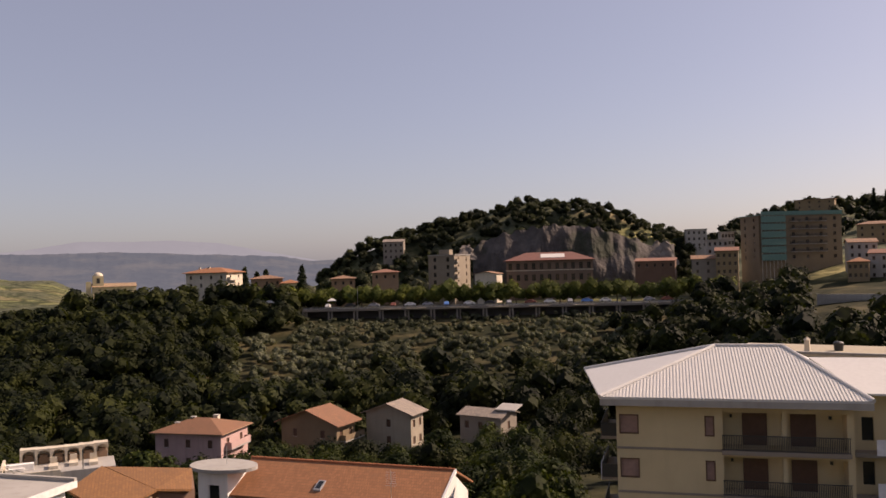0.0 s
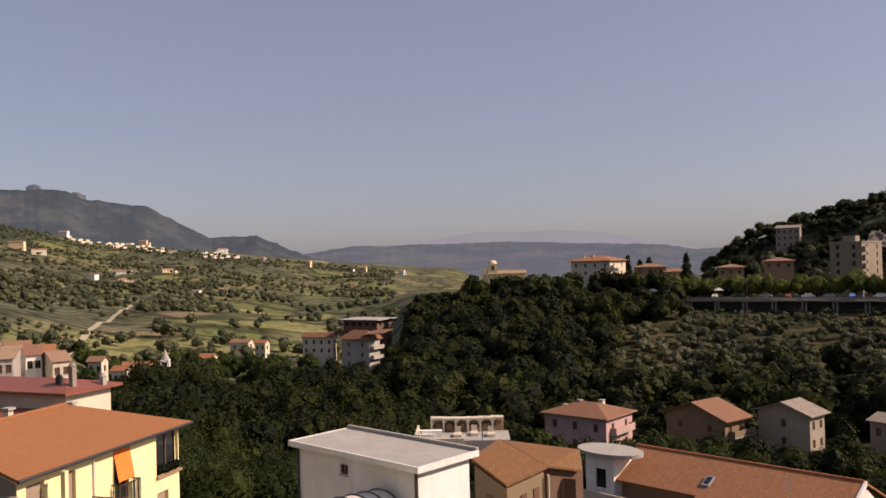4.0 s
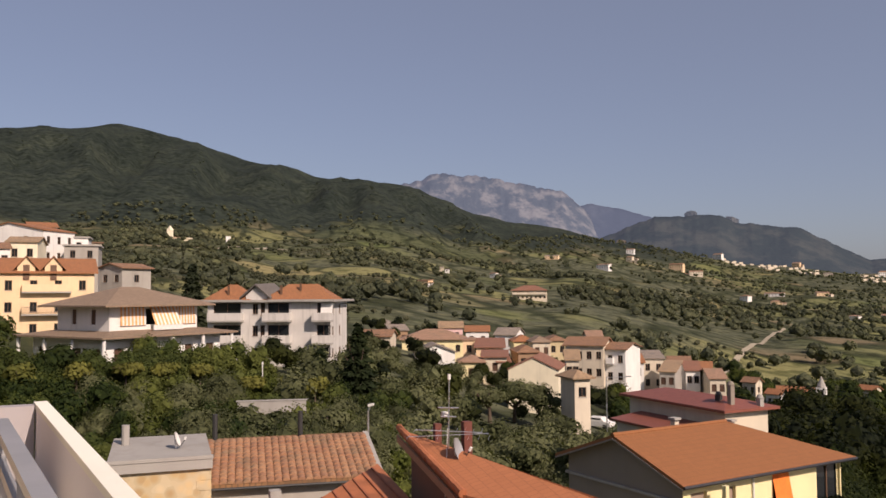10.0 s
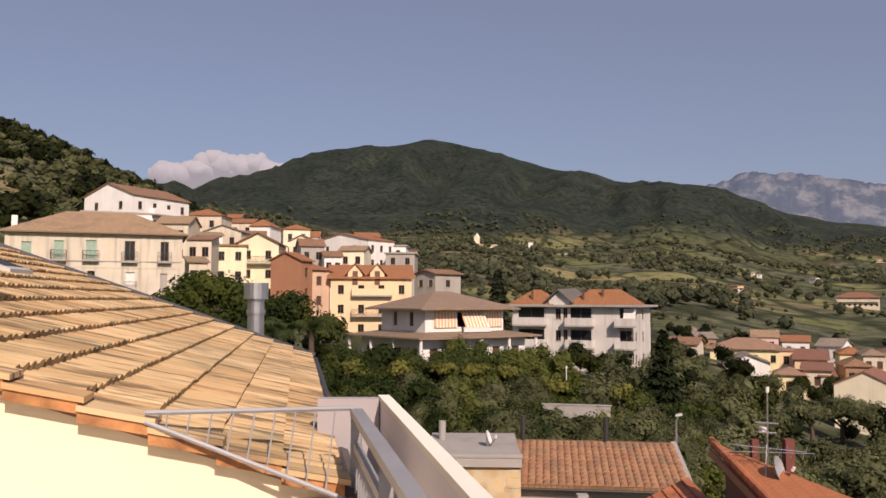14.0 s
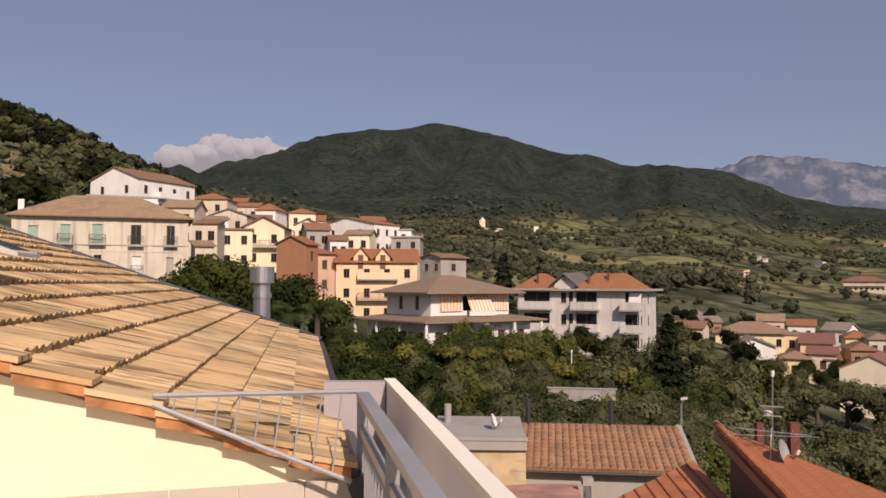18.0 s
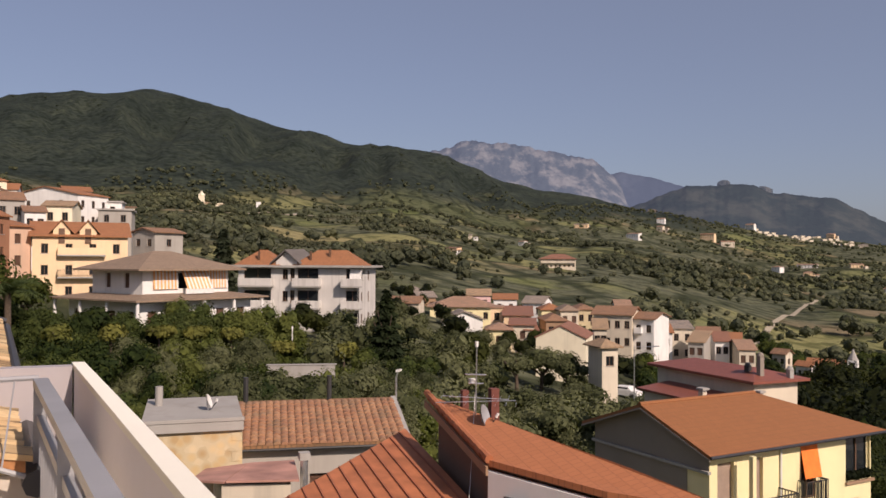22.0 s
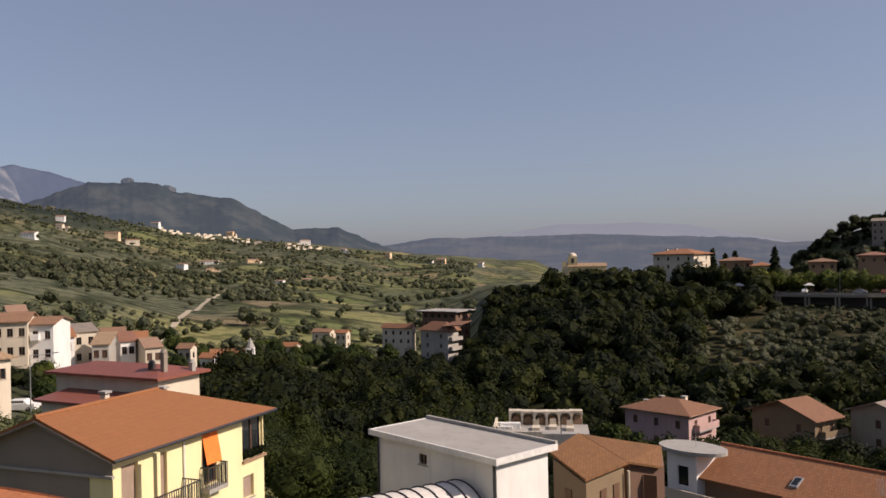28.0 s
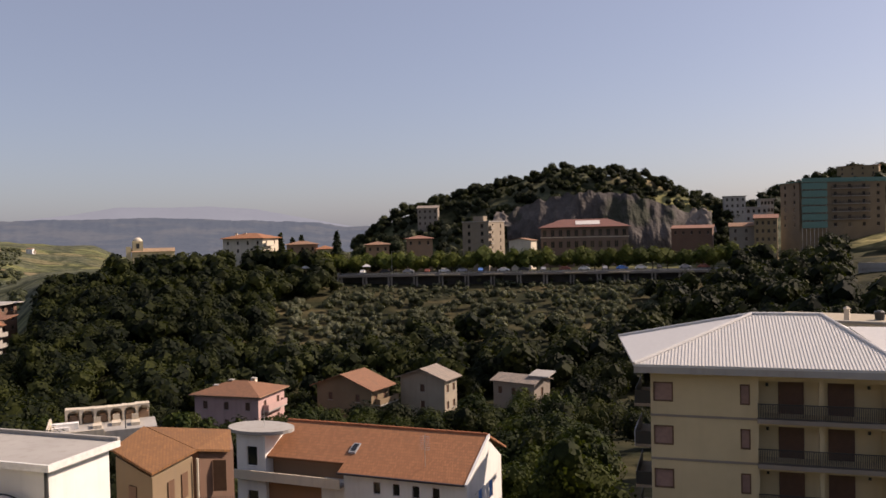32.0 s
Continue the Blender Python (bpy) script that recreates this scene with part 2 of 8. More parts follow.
M = dict(
    land=land("land"),
    stained=plaster("stained_old_render", (0.62, 0.56, 0.45), 1.0, (0.25, 0.21, 0.165)), lemon=plaster("pale_lemon_render", (0.8, 0.72, 0.5), 0.15), ivory=plaster("ivory_render", (0.78, 0.7, 0.52), 0.2), cream=plaster("cream_render", (0.56, 0.46, 0.28), 0.15), yellow=plaster("pale_yellow_render", (0.8, 0.7, 0.4), 0.12),
    white=plaster("white_render", (0.78, 0.76, 0.72), 0.2), pink=plaster("pink_render", (0.75, 0.5, 0.47), 0.25),
    orange=plaster("peach_render", (0.8, 0.58, 0.36), 0.15), rust=plaster("rust_render", (0.36, 0.17, 0.095), 0.15),
    grey=plaster("grey_render", (0.38, 0.35, 0.31), 0.35), brown=plaster("brown_render", (0.32, 0.2, 0.12), 0.3),
    old=plaster("weathered_render", (0.62, 0.54, 0.42), 0.6, (0.22, 0.2, 0.17)), beige=plaster("beige_render", (0.62, 0.54, 0.42), 0.25),
    taupe=plaster("taupe_render", (0.26, 0.22, 0.18), 0.2), concrete=plaster("concrete", (0.36, 0.34, 0.31), 0.4),
    lilac=plaster("lilac_grey_render", (0.86, 0.81, 0.81), 0.06),
    stone=plaster("stone_floor", (0.62, 0.56, 0.48), 0.15),
    t_orange=tiles("orange_tiles", (0.34, 0.14, 0.06), (0.23, 0.11, 0.053), lichen=0.3),
    t_red=tiles("red_tiles", (0.27, 0.12, 0.075), (0.17, 0.09, 0.06), lichen=0.3),
    t_brown=tiles("brown_tiles", (0.29, 0.155, 0.085), (0.17, 0.105, 0.07), lichen=0.45),
    t_old=tiles("old_tiles", (0.27, 0.14, 0.064), (0.15, 0.088, 0.045), lichen=0.55),
    # pinkdim is the pink render, about a third darker.
    t_val=tiles("valley_tiles", (0.25, 0.115, 0.06), (0.16, 0.085, 0.05), lichen=0.4), pinkdim=plaster("darker_pink_render", (0.5, 0.33, 0.3), 0.3), sandgrey=plaster("sand_grey_render", (0.34, 0.29, 0.22), 0.3), umber=plaster("umber_render", (0.2, 0.15, 0.095), 0.35), drab=plaster("drab_render", (0.25, 0.205, 0.15), 0.35),
    t_vil=tiles("village_tiles", (0.34, 0.2, 0.13), (0.22, 0.15, 0.1), lichen=0.45), t_villa=tiles("grey_brown_tiles", (0.27, 0.19, 0.13), (0.2, 0.145, 0.1), lichen=0.4),
    t_sand=tiles("sandy_tiles", (0.38, 0.25, 0.145), (0.2, 0.145, 0.095), lichen=0.5),
    t_grey=tiles("greyed_tiles", (0.3, 0.24, 0.19), (0.16, 0.14, 0.12), lichen=0.5),
    shutter=paint("brown_shutter", (0.1, 0.05, 0.03), 0.6), green=paint("green_shutter", (0.3, 0.42, 0.33), 0.6),
    frame=paint("white_frame", (0.7, 0.68, 0.64), 0.5), dark=paint("dark_iron", (0.03, 0.03, 0.03), 0.55),
    wood=paint("brown_wood", (0.13, 0.07, 0.04), 0.6), glass=glass("window_glass"),
    steel=paint("galvanised_steel", (0.7, 0.7, 0.71), 0.32, 0.9), rail=paint("grey_rail_paint", (0.3, 0.3, 0.31), 0.45),
    sheet=paint("white_sheet_metal", (0.54, 0.525, 0.495), 0.5, 0.0, 0.05), redsheet=paint("red_sheet_metal", (0.23, 0.075, 0.05), 0.5),
    awning=paint("orange_awning", (0.85, 0.2, 0.03), 0.8), cloth=paint("white_cloth", (0.75, 0.76, 0.8), 0.9),
    asphalt=paint("asphalt", (0.06, 0.06, 0.06), 0.9), path=paint("pale_gravel", (0.34, 0.29, 0.21), 0.95),
    bark=paint("bark", (0.09, 0.065, 0.045), 0.95, 0, 0.3, 6.0),
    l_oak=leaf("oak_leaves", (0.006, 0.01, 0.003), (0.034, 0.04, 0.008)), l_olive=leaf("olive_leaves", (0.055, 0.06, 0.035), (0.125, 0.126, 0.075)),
    l_lime=leaf("bright_leaves", (0.042, 0.058, 0.015), (0.115, 0.13, 0.032)), l_pine=leaf("conifer_needles", (0.016, 0.024, 0.01), (0.03, 0.042, 0.016)),
    l_yellow=leaf("yellowing_leaves", (0.085, 0.092, 0.022), (0.17, 0.165, 0.04)),
)


# ---- building tools ----
class Geo:
    """Collects corners and faces for one mesh."""

    def __init__(self):
        self.v, self.f = [], []

    def face(self, *pts):
        k = len(self.v)
        self.v += [tuple(p) for p in pts]
        self.f.append(tuple(range(k, k + len(pts))))
        return self

    def box(self, a, b):
        (x0, y0, z0), (x1, y1, z1) = a, b
        k = len(self.v)
        self.v += [(x0, y0, z0), (x1, y0, z0), (x1, y1, z0), (x0, y1, z0), (x0, y0, z1), (x1, y0, z1), (x1, y1, z1), (x0, y1, z1)]
        self.f += [tuple(k + i for i in q) for q in ((3, 2, 1, 0), (4, 5, 6, 7), (0, 1, 5, 4), (1, 2, 6, 5), (2, 3, 7, 6), (3, 0, 4, 7))]
        return self

    def slab(self, pts, thick):
        """A closed plate: the polygon pts (seen from above anticlockwise) and the same, lower by thick."""
        k, n = len(self.v), len(pts)
        self.v += [tuple(p) for p in pts] + [(p[0], p[1], p[2] - thick) for p in pts]
        self.f.append(tuple(range(k, k + n)))
        self.f.append(tuple(range(k + 2 * n - 1, k + n - 1, -1)))
        for i in range(n):
            j = (i + 1) % n
            self.f.append((k + i, k + n + i, k + n + j, k + j))
        return self

    def rod(self, a, b, r, n=8, r2=None):
        a, b = Vector(a), Vector(b)
        q = (b - a).to_track_quat("Z", "Y")
        k = len(self.v)
        for p, rad in ((a, r), (b, r if r2 is None else r2)):
            for i in range(n):
                w = 2 * math.pi * i / n
                self.v.append(tuple(p + q @ Vector((rad * math.cos(w), rad * math.sin(w), 0))))
        self.f += [(k + i, k + (i + 1) % n, k + n + (i + 1) % n, k + n + i) for i in range(n)]
        self.f += [tuple(range(k + n - 1, k - 1, -1)), tuple(range(k + n, k + 2 * n))]
        return self

    def mesh(self, name, smooth=False):
        m = bpy.data.meshes.new(name)
        m.from_pydata(self.v, [], self.f)
        if smooth:
            m.shade_smooth()
        m.update()
        return m


def part(name, geo, material, parent, label=""):
    me = geo.mesh(name) if isinstance(geo, Geo) else geo
    if material is not None and not me.materials:
        me.materials.append(M[material])
    ob = new(name, me)
    ob.parent = parent
    if label:
        tagged(ob, label)
    return ob


def thing(name, label, category, at, turn=0.0, group="", kind=""):
    ob = new(name)
    ob.empty_display_size = 0.5
    ob.matrix_world = pose(*at, 0, 0, turn)
    return tagged(ob, label, category, group, kind)


def structure(name, geo, material, label, smooth=False):
    me = geo.mesh(name, smooth) if isinstance(geo, Geo) else geo
    me.materials.append(M[material])
    return tagged(new(name, me), label, name.split("_")[0], kind="structure")


def polar(bearing, d, z=0.0):
    """A place by bearing (degrees, to the left of the first view) and distance from the balcony."""
    return (-d * math.sin(radians(bearing)), d * math.cos(radians(bearing)), z)


def on_face(face, w, d, u, z, n):
    return {"f": (u, -n, z), "r": (w + n, u, z), "b": (w - u, d + n, z), "l": (-n, d - u, z)}[face]


def facade(geo, face, w, d, h, holes, z0=0.0, deep=0.22):
    """One wall with real openings and their reveals."""
    length = w if face in "fb" else d
    us = sorted({0.0, length, *[x for o in holes for x in (o[0], o[0] + o[2])]})
    zs = sorted({z0, h, *[x for o in holes for x in (o[1], o[1] + o[3])]})
    p = lambda u, z, n=0.0: on_face(face, w, d, u, z, n)
    for u0, u1 in zip(us, us[1:]):
        for a, b in zip(zs, zs[1:]):
            if any(o[0] - 1e-6 < (u0 + u1) / 2 < o[0] + o[2] and o[1] < (a + b) / 2 < o[1] + o[3] for o in holes):
                continue
            geo.face(p(u0, a), p(u1, a), p(u1, b), p(u0, b))
    for u, z, ow, oh in holes:
        for (ua, za), (ub, zb) in (((u, z), (u + ow, z)), ((u + ow, z), (u + ow, z + oh)), ((u + ow, z + oh), (u, z + oh)), ((u, z + oh), (u, z))):
            geo.face(p(ua, za), p(ua, za, -deep), p(ub, zb, -deep), p(ub, zb))


def face_box(face, w, d, u0, u1, z0, z1, n0, n1, geo=None):
    a, b = on_face(face, w, d, u0, z0, n0), on_face(face, w, d, u1, z1, n1)
    return (geo or Geo()).box([min(x, y) for x, y in zip(a, b)], [max(x, y) for x, y in zip(a, b)])


def roof_geo(kind, w, d, h, over, rise, thick=0.16):
    x0, x1, y0, y1 = -over, w + over, -over, d + over
    g = Geo()
    A, B, C, D = (x0, y0, h), (x1, y0, h), (x1, y1, h), (x0, y1, h)
    if kind == "flat":
        return g.slab([A, B, C, D], 0.3)
    if kind == "hip":
        run = min(x1 - x0, y1 - y0) / 2
        if x1 - x0 >= y1 - y0:
            R, S = (x0 + run, (y0 + y1) / 2, h + rise), (x1 - run, (y0 + y1) / 2, h + rise)
            return g.slab([A, B, S, R], thick).slab([C, D, R, S], thick).slab([B, C, S], thick).slab([D, A, R], thick)
        R, S = ((x0 + x1) / 2, y0 + run, h + rise), ((x0 + x1) / 2, y1 - run, h + rise)
        return g.slab([B, C, S, R], thick).slab([D, A, R, S], thick).slab([A, B, R], thick).slab([C, D, S], thick)
    if kind == "gable_x":
        R, S = (x0, (y0 + y1) / 2, h + rise), (x1, (y0 + y1) / 2, h + rise)
        return g.slab([A, B, S, R], thick).slab([C, D, R, S], thick)
    if kind == "gable_y":
        R, S = ((x0 + x1) / 2, y0, h + rise), ((x0 + x1) / 2, y1, h + rise)
        return g.slab([B, C, S, R], thick).slab([D, A, R, S], thick)
    if kind == "half_hip":                     # ridge along x: gable at x0, hip at x1
        run = (y1 - y0) / 2
        R, S = (x0, (y0 + y1) / 2, h + rise), (x1 - run, (y0 + y1) / 2, h + rise)
        return g.slab([A, B, S, R], thick).slab([C, D, R, S], thick).slab([B, C, S], thick)
    if kind == "mono":                         # falls to the front
        return g.slab([A, B, (x1, y1, h + rise), (x0, y1, h + rise)], thick)


def gable_wall(geo, kind, w, d, h, rise, over):
    s = rise / ((d if kind in ("gable_x", "half_hip") else w) / 2 + over)
    if kind in ("gable_x", "half_hip"):
        for x in ((0, w) if kind == "gable_x" else (0,)):
            geo.face((x, 0, h), (x, d, h), (x, d, h + s * over), (x, d / 2, h + rise), (x, 0, h + s * over))
    elif kind == "gable_y":
        for y in (0, d):
            geo.face((0, y, h), (w, y, h), (w, y, h + s * over), (w / 2, y, h + rise), (0, y, h + s * over))
    elif kind == "mono":
        for x in (0, w):
            geo.face((x, 0, h), (x, d, h), (x, d, h + rise * d / (d + 2 * over)))
        geo.face((0, d, h), (w, d, h), (w, d, h + rise), (0, d, h + rise))


PANE = {"win": "glass", "shut": "shutter", "green": "green", "dark": "glass", "door": "wood", "white": "frame", "pinkish": "grey"}


def house(name, label, at, turn, w, d, h, wall, roof, kind="hip", over=0.5, rise=2.0, openings=(), balconies=(), bands=(), chimneys=(),
          category="house", group="", base=3.0, gutter=True):
    """A building with its front along local x; openings are (face, u, z, width, height, sort)."""
    t = thing(name, label, category, at, turn, group)
    g = Geo()
    for face in "frbl":
        facade(g, face, w, d, h, [o[1:5] for o in openings if o[0] == face], -base)
    gable_wall(g, kind, w, d, h, rise, over)
    part("wall", g, wall, t)
    r = part("roof", roof_geo(kind, w, d, h + 0.16, over, rise), roof, t)
    if gutter and kind != "flat":
        e = Geo()
        for a, b in (((-over, -over), (w + over, -over)), ((w + over, -over), (w + over, d + over)), ((-over, d + over), (w + over, d + over)), ((-over, -over), (-over, d + over))):
            if kind.startswith("gable_x") and a[0] == b[0] or kind == "gable_y" and a[1] == b[1]:
                continue
            e.rod((*a, h + 0.06), (*b, h + 0.06), 0.07, 6)
        part("gutter", e, "brown", r, "painted metal gutter")
    for face, u, z, ow, oh, sort in openings:
        win = part("window" if sort != "door" else "door", face_box(face, w, d, u, u + ow, z, z + oh, -0.22, -0.16), PANE[sort], t)
        if sort in ("win", "dark"):
            fr, k = Geo(), 0.07
            for a, b, c, e in ((u, u + ow, z, z + k), (u, u + ow, z + oh - k, z + oh), (u, u + k, z + k, z + oh - k), (u + ow - k, u + ow, z + k, z + oh - k),
                               (u + ow / 2 - k / 2, u + ow / 2 + k / 2, z + k, z + oh - k)):
                face_box(face, w, d, a, b, c, e, -0.155, -0.1, fr)
            part("frame", fr, "frame" if sort == "win" else "wood", win)
        if sort in ("shut", "green"):
            sl, k = Geo(), 0
            while k * 0.18 + 0.12 < oh:
                face_box(face, w, d, u + 0.06, u + ow - 0.06, z + 0.06 + k * 0.18, z + 0.14 + k * 0.18, -0.158, -0.13, sl)
                k += 1
            part("slats", sl, PANE[sort], win)
        if z > 0.5 and oh < 1.9:
            part("sill", face_box(face, w, d, u - 0.08, u + ow + 0.08, z - 0.07, z - 0.01, -0.1, 0.07), "concrete", win)
    for face, u, z, bw, depth, style in balconies:
        bal = part("balcony", face_box(face, w, d, u, u + bw, z - 0.2, z, 0.003, depth), "concrete", t)
        if style == "solid":
            g = face_box(face, w, d, u, u + bw, z + 0.002, z + 1.0, depth - 0.12, depth)
            for a in (u, u + bw - 0.12):
                face_box(face, w, d, a, a + 0.12, z + 0.002, z + 1.0, 0.01, depth - 0.125, g)
            part("parapet", g, wall, bal)
        else:
            g = face_box(face, w, d, u, u + bw, z + 0.95, z + 1.0, depth - 0.05, depth)
            for a in (u, u + bw - 0.04):
                face_box(face, w, d, a, a + 0.04, z + 0.95, z + 1.0, 0.01, depth - 0.06, g)
            part("top_rail", g, "dark", bal)
            n = max(3, int(bw / 0.14))
            for i in range(n + 1):
                a = u + (bw - 0.03) * i / n
                part("picket", face_box(face, w, d, a, a + 0.03, z + 0.001, z + 0.95, depth - 0.04, depth - 0.01), "dark", bal)
            for a in (u, u + bw - 0.03):
                for j in range(1, 6):
                    part("picket", face_box(face, w, d, a, a + 0.03, z + 0.001, z + 0.95, depth * j / 6.5, depth * j / 6.5 + 0.03), "dark", bal)
    for z0, z1 in bands:
        g = Geo()
        for face, n in (("f", w), ("r", d), ("b", w), ("l", d)):
            face_box(face, w, d, -0.04 if face in "fb" else 0, n + (0.04 if face in "fb" else 0), z0, z1, 0.002, 0.05, g)
        part("string_course", g, "concrete", t)
    for x, y, z, s, hh in chimneys:
        c = part("chimney", Geo().box((x - s, y - s, z), (x + s, y + s, z + hh)), "beige", r)
        part("cap", Geo().box((x - s - 0.08, y - s - 0.08, z + hh + 0.1), (x + s + 0.08, y + s + 0.08, z + hh + 0.2))
             .box((x - s, y - s, z + hh), (x - s + 0.1, y + s, z + hh + 0.1)).box((x + s - 0.1, y - s, z + hh), (x + s, y + s, z + hh + 0.1)), "concrete", c)
    return t


def rowwin(face, us, zs, w, h, sort):
    return [(face, u, z, w, h, sort) for z in zs for u in us]


# ---- the land: heights by bearing and distance ----
RINGS = (0, 40, 80, 140, 200, 300, 450, 800, 1500, 3000)
LAND = {
    -60: (4, 1, -2, 0, 4, 12, 30, 60, 80, 90), -30: (4, 0, -5, -3, 1, 9, 25, 45, 50, 60), -14: (4, -1, -6, -12, -12, 2, 10, 20, 20, 20),
    5: (4, -2, -8, -15, -14, 1, 8, -12, -40, -70), 20: (4, -2, -8, -16, -13, 2, 6, -16, -40, -70), 26: (4, -1, -8, -17, -15, -3, 0, -18, -30, -60),
    30: (4, 0, -8, -16, -19, -19, -18, -16, -14, -30), 45: (5, 2, -2, -9, -11, -11, -7, -1, 22, 70), 60: (8, 5, 4, 3, 3, 9, 15, 34, 90, 180),
    75: (10, 9, 10, 10, 11, 18, 28, 62, 150, 200), 90: (12, 10, 12.5, 14, 19, 29, 40, 75, 190, 200), 105: (13, 12, 15, 21, 29, 42, 62, 100, 190, 200),
    120: (13, 13, 17, 26, 36, 56, 86, 120, 150, 200), 150: (13, 14, 18, 28, 40, 60, 80, 100, 100, 100), 225: (12, 16, 22, 32, 40, 60, 80, 100, 100, 100),
    300: (4, 1, -2, 0, 4, 12, 30, 60, 80, 90),
}
BEAR = sorted(LAND)
# skylines: (bearing, elevation) along the crest at a distance, with the distance of the foot
CRESTS = [
    (2200, 900, ((21, -0.8), (26, -0.5), (30, -0.1), (33.5, 0.2), (39, 0.75), (43.6, 1.2), (47.5, 1.75), (50.7, 2.2), (54, 2.65), (56.8, 3.15), (59.8, 3.95), (63.5, 4.50), (66.7, 5.60), (70, 6.90), (71, 7.20), (73.3, 7.55), (75.5, 7.50), (78.7, 8.30), (81.2, 8.45), (85.4, 9.90),
                  (89.6, 10.50), (91.7, 10.10), (95.2, 9.90), (98.9, 8.55), (102.5, 6.50), (105.5, 6.10), (112, 6.15), (125, 5.65))),
    (620, 280, ((104, 3.12), (107, 5.22), (109.5, 6.52), (110.5, 6.82), (113, 8.02), (115.7, 9.12), (118.6, 9.72), (120.5, 10.22), (128, 10.82), (140, 9.62), (160, 7.62))),
    (440, 396, ((8, -1), (5.5, 0.0), (4.0, 0.7), (1.7, 1.3), (-0.6, 1.9), (-4.2, 2.7), (-7, 3.5), (-10, 3.3), (-13.1, 2.9), (-15.7, 1.6), (-17.5, 0.9), (-18.8, 0.2), (-21, -0.5))),
    (620, 480, ((-16, -1), (-19, 0.6), (-22, 2.4), (-24.5, 3.1), (-27, 3.2), (-29.6, 2.9), (-36, 3), (-50, 2))),
]


def smooth(x):
    x = min(1.0, max(0.0, x))
    return x * x * (3 - 2 * x)


def along(table, a):
    pts = sorted(table)
    if a <= pts[0][0] or a >= pts[-1][0]:
        return None
    for (a0, e0), (a1, e1) in zip(pts, pts[1:]):
        if a0 <= a <= a1:
            return e0 + (e1 - e0) * (a - a0) / (a1 - a0)


def base_height(a, d):
    a = (a + 60) % 360 - 60
    i = max(j for j in range(len(BEAR)) if BEAR[j] <= a)
    a0, a1 = BEAR[i], BEAR[i + 1] if i + 1 < len(BEAR) else 300
    u = 0 if a1 == a0 else smooth((a - a0) / (a1 - a0))
    k = max(j for j in range(len(RINGS)) if RINGS[j] <= d)
    if k == len(RINGS) - 1:
        return LAND[a0][-1] * (1 - u) + LAND[a1 if a1 in LAND else 300][-1] * u
    v = (d - RINGS[k]) / (RINGS[k + 1] - RINGS[k])
    f = lambda b: LAND[b][k] * (1 - v) + LAND[b][k + 1] * v
    return f(a0) * (1 - u) + f(a1) * u


def height(x, y):
    d, a = math.hypot(x, y), math.degrees(math.atan2(-x, y))
    a = (a + 60) % 360 - 60
    z = base_height(a, d)
    for far, foot, table in CRESTS:
        e = along(table, a)
        if e is None or d < foot:
            continue
        lo, hi = min(p[0] for p in table), max(p[0] for p in table)
        edge = smooth(min(a - lo, hi - a) / 3.0)
        top = EYE + far * math.tan(radians(e)) - z
        s = (d - foot) / (far - foot)
        s = smooth(s) * 0.6 + min(s, 1) * 0.4 if s < 1 else max(0.0, 1 - (d - far) / far * 1.2)
        z += max(0.0, top) * edge * s
    rough = noise.fractal(Vector((x, y, 0)) * 0.006, 1.0, 2.0, 5)
    if d > 900 and a > 58:                             # spurs and gullies of the big hill
        spur = 1 - abs(noise.fractal(Vector((a * 0.16, d * 0.0011, 4)), 0.8, 2.0, 4)) * 2.2
        z += (spur - 0.55) * 30 * smooth((d - 900) / 500) * smooth((2100 - d) / 900) * smooth((a - 58) / 8)
    return z + rough * min(9.0, d * 0.012) * (0.25 if d < 300 else 1.0)


def terrain():
    ds = [3.0]
    while ds[-1] < 4850:
        ds.append(ds[-1] * 1.035 + 0.35)
    bs = [-62 + 0.6 * i for i in range(333)] + [138 + 4 * i for i in range(1, 40)]
    v = []
    for d in ds:
        for b in bs:
            x, y, _ = polar(b, d)
            v.append((x, y, height(x, y)))
    n, f = len(bs), []
    for i in range(len(ds) - 1):
        for j in range(n):
            k = (j + 1) % n
            f.append((i * n + j, (i + 1) * n + j, (i + 1) * n + k, i * n + k)[::-1])
    f.append(tuple(range(n)))
    me = bpy.data.meshes.new("ground")
    me.from_pydata(v, [], f)
    me.shade_smooth()
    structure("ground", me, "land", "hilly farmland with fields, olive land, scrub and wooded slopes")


terrain()


# ---- the far ranges ----
def far_range(name, label, material, d, table, jag, seed, back=350):
    """A range placed and shaped to fit the camera's view: front slope, jagged crest, back slope."""
    pts = sorted(table)
    lo, hi = pts[0][0], pts[-1][0]
    n, rows = int((hi - lo) / 0.12), 26
    v, f = [], []
    for i in range(n + 1):
        a = lo + (hi - lo) * i / n
        e = along(pts, min(max(a, lo + 1e-4), hi - 1e-4))
        top = EYE + d * math.tan(radians(e))
        for k in range(rows + 1):
            s = k / rows
            dd = d - 1400 * (1 - s) if k < rows else d + back
            z = -90 + (top + 90) * (s / 0.96) ** 1.3 if k < rows else -90
            x, y, _ = polar(a, dd)
            if k < rows:
                r = noise.fractal(Vector((a * 0.55 + seed, s * 5, seed)), 0.9, 2.1, 6) + 0.5 * noise.fractal(Vector((a * 2.5, s * 1.5, seed)), 1.0, 2, 4)
                z += r * jag * (0.25 + s)
                x, y, _ = polar(a, dd + r * jag * 2 * (1 - s))
            v.append((x, y, z))
    for i in range(n):
        for k in range(rows):
            a = i * (rows + 1) + k
            f.append((a, a + 1, a + rows + 2, a + rows + 1)[::-1])
    me = bpy.data.meshes.new(name)
    me.from_pydata(v, [], f)
    me.shade_smooth()
    me.materials.append(material)
    return tagged(new(name, me), label, "mountain", kind="structure")


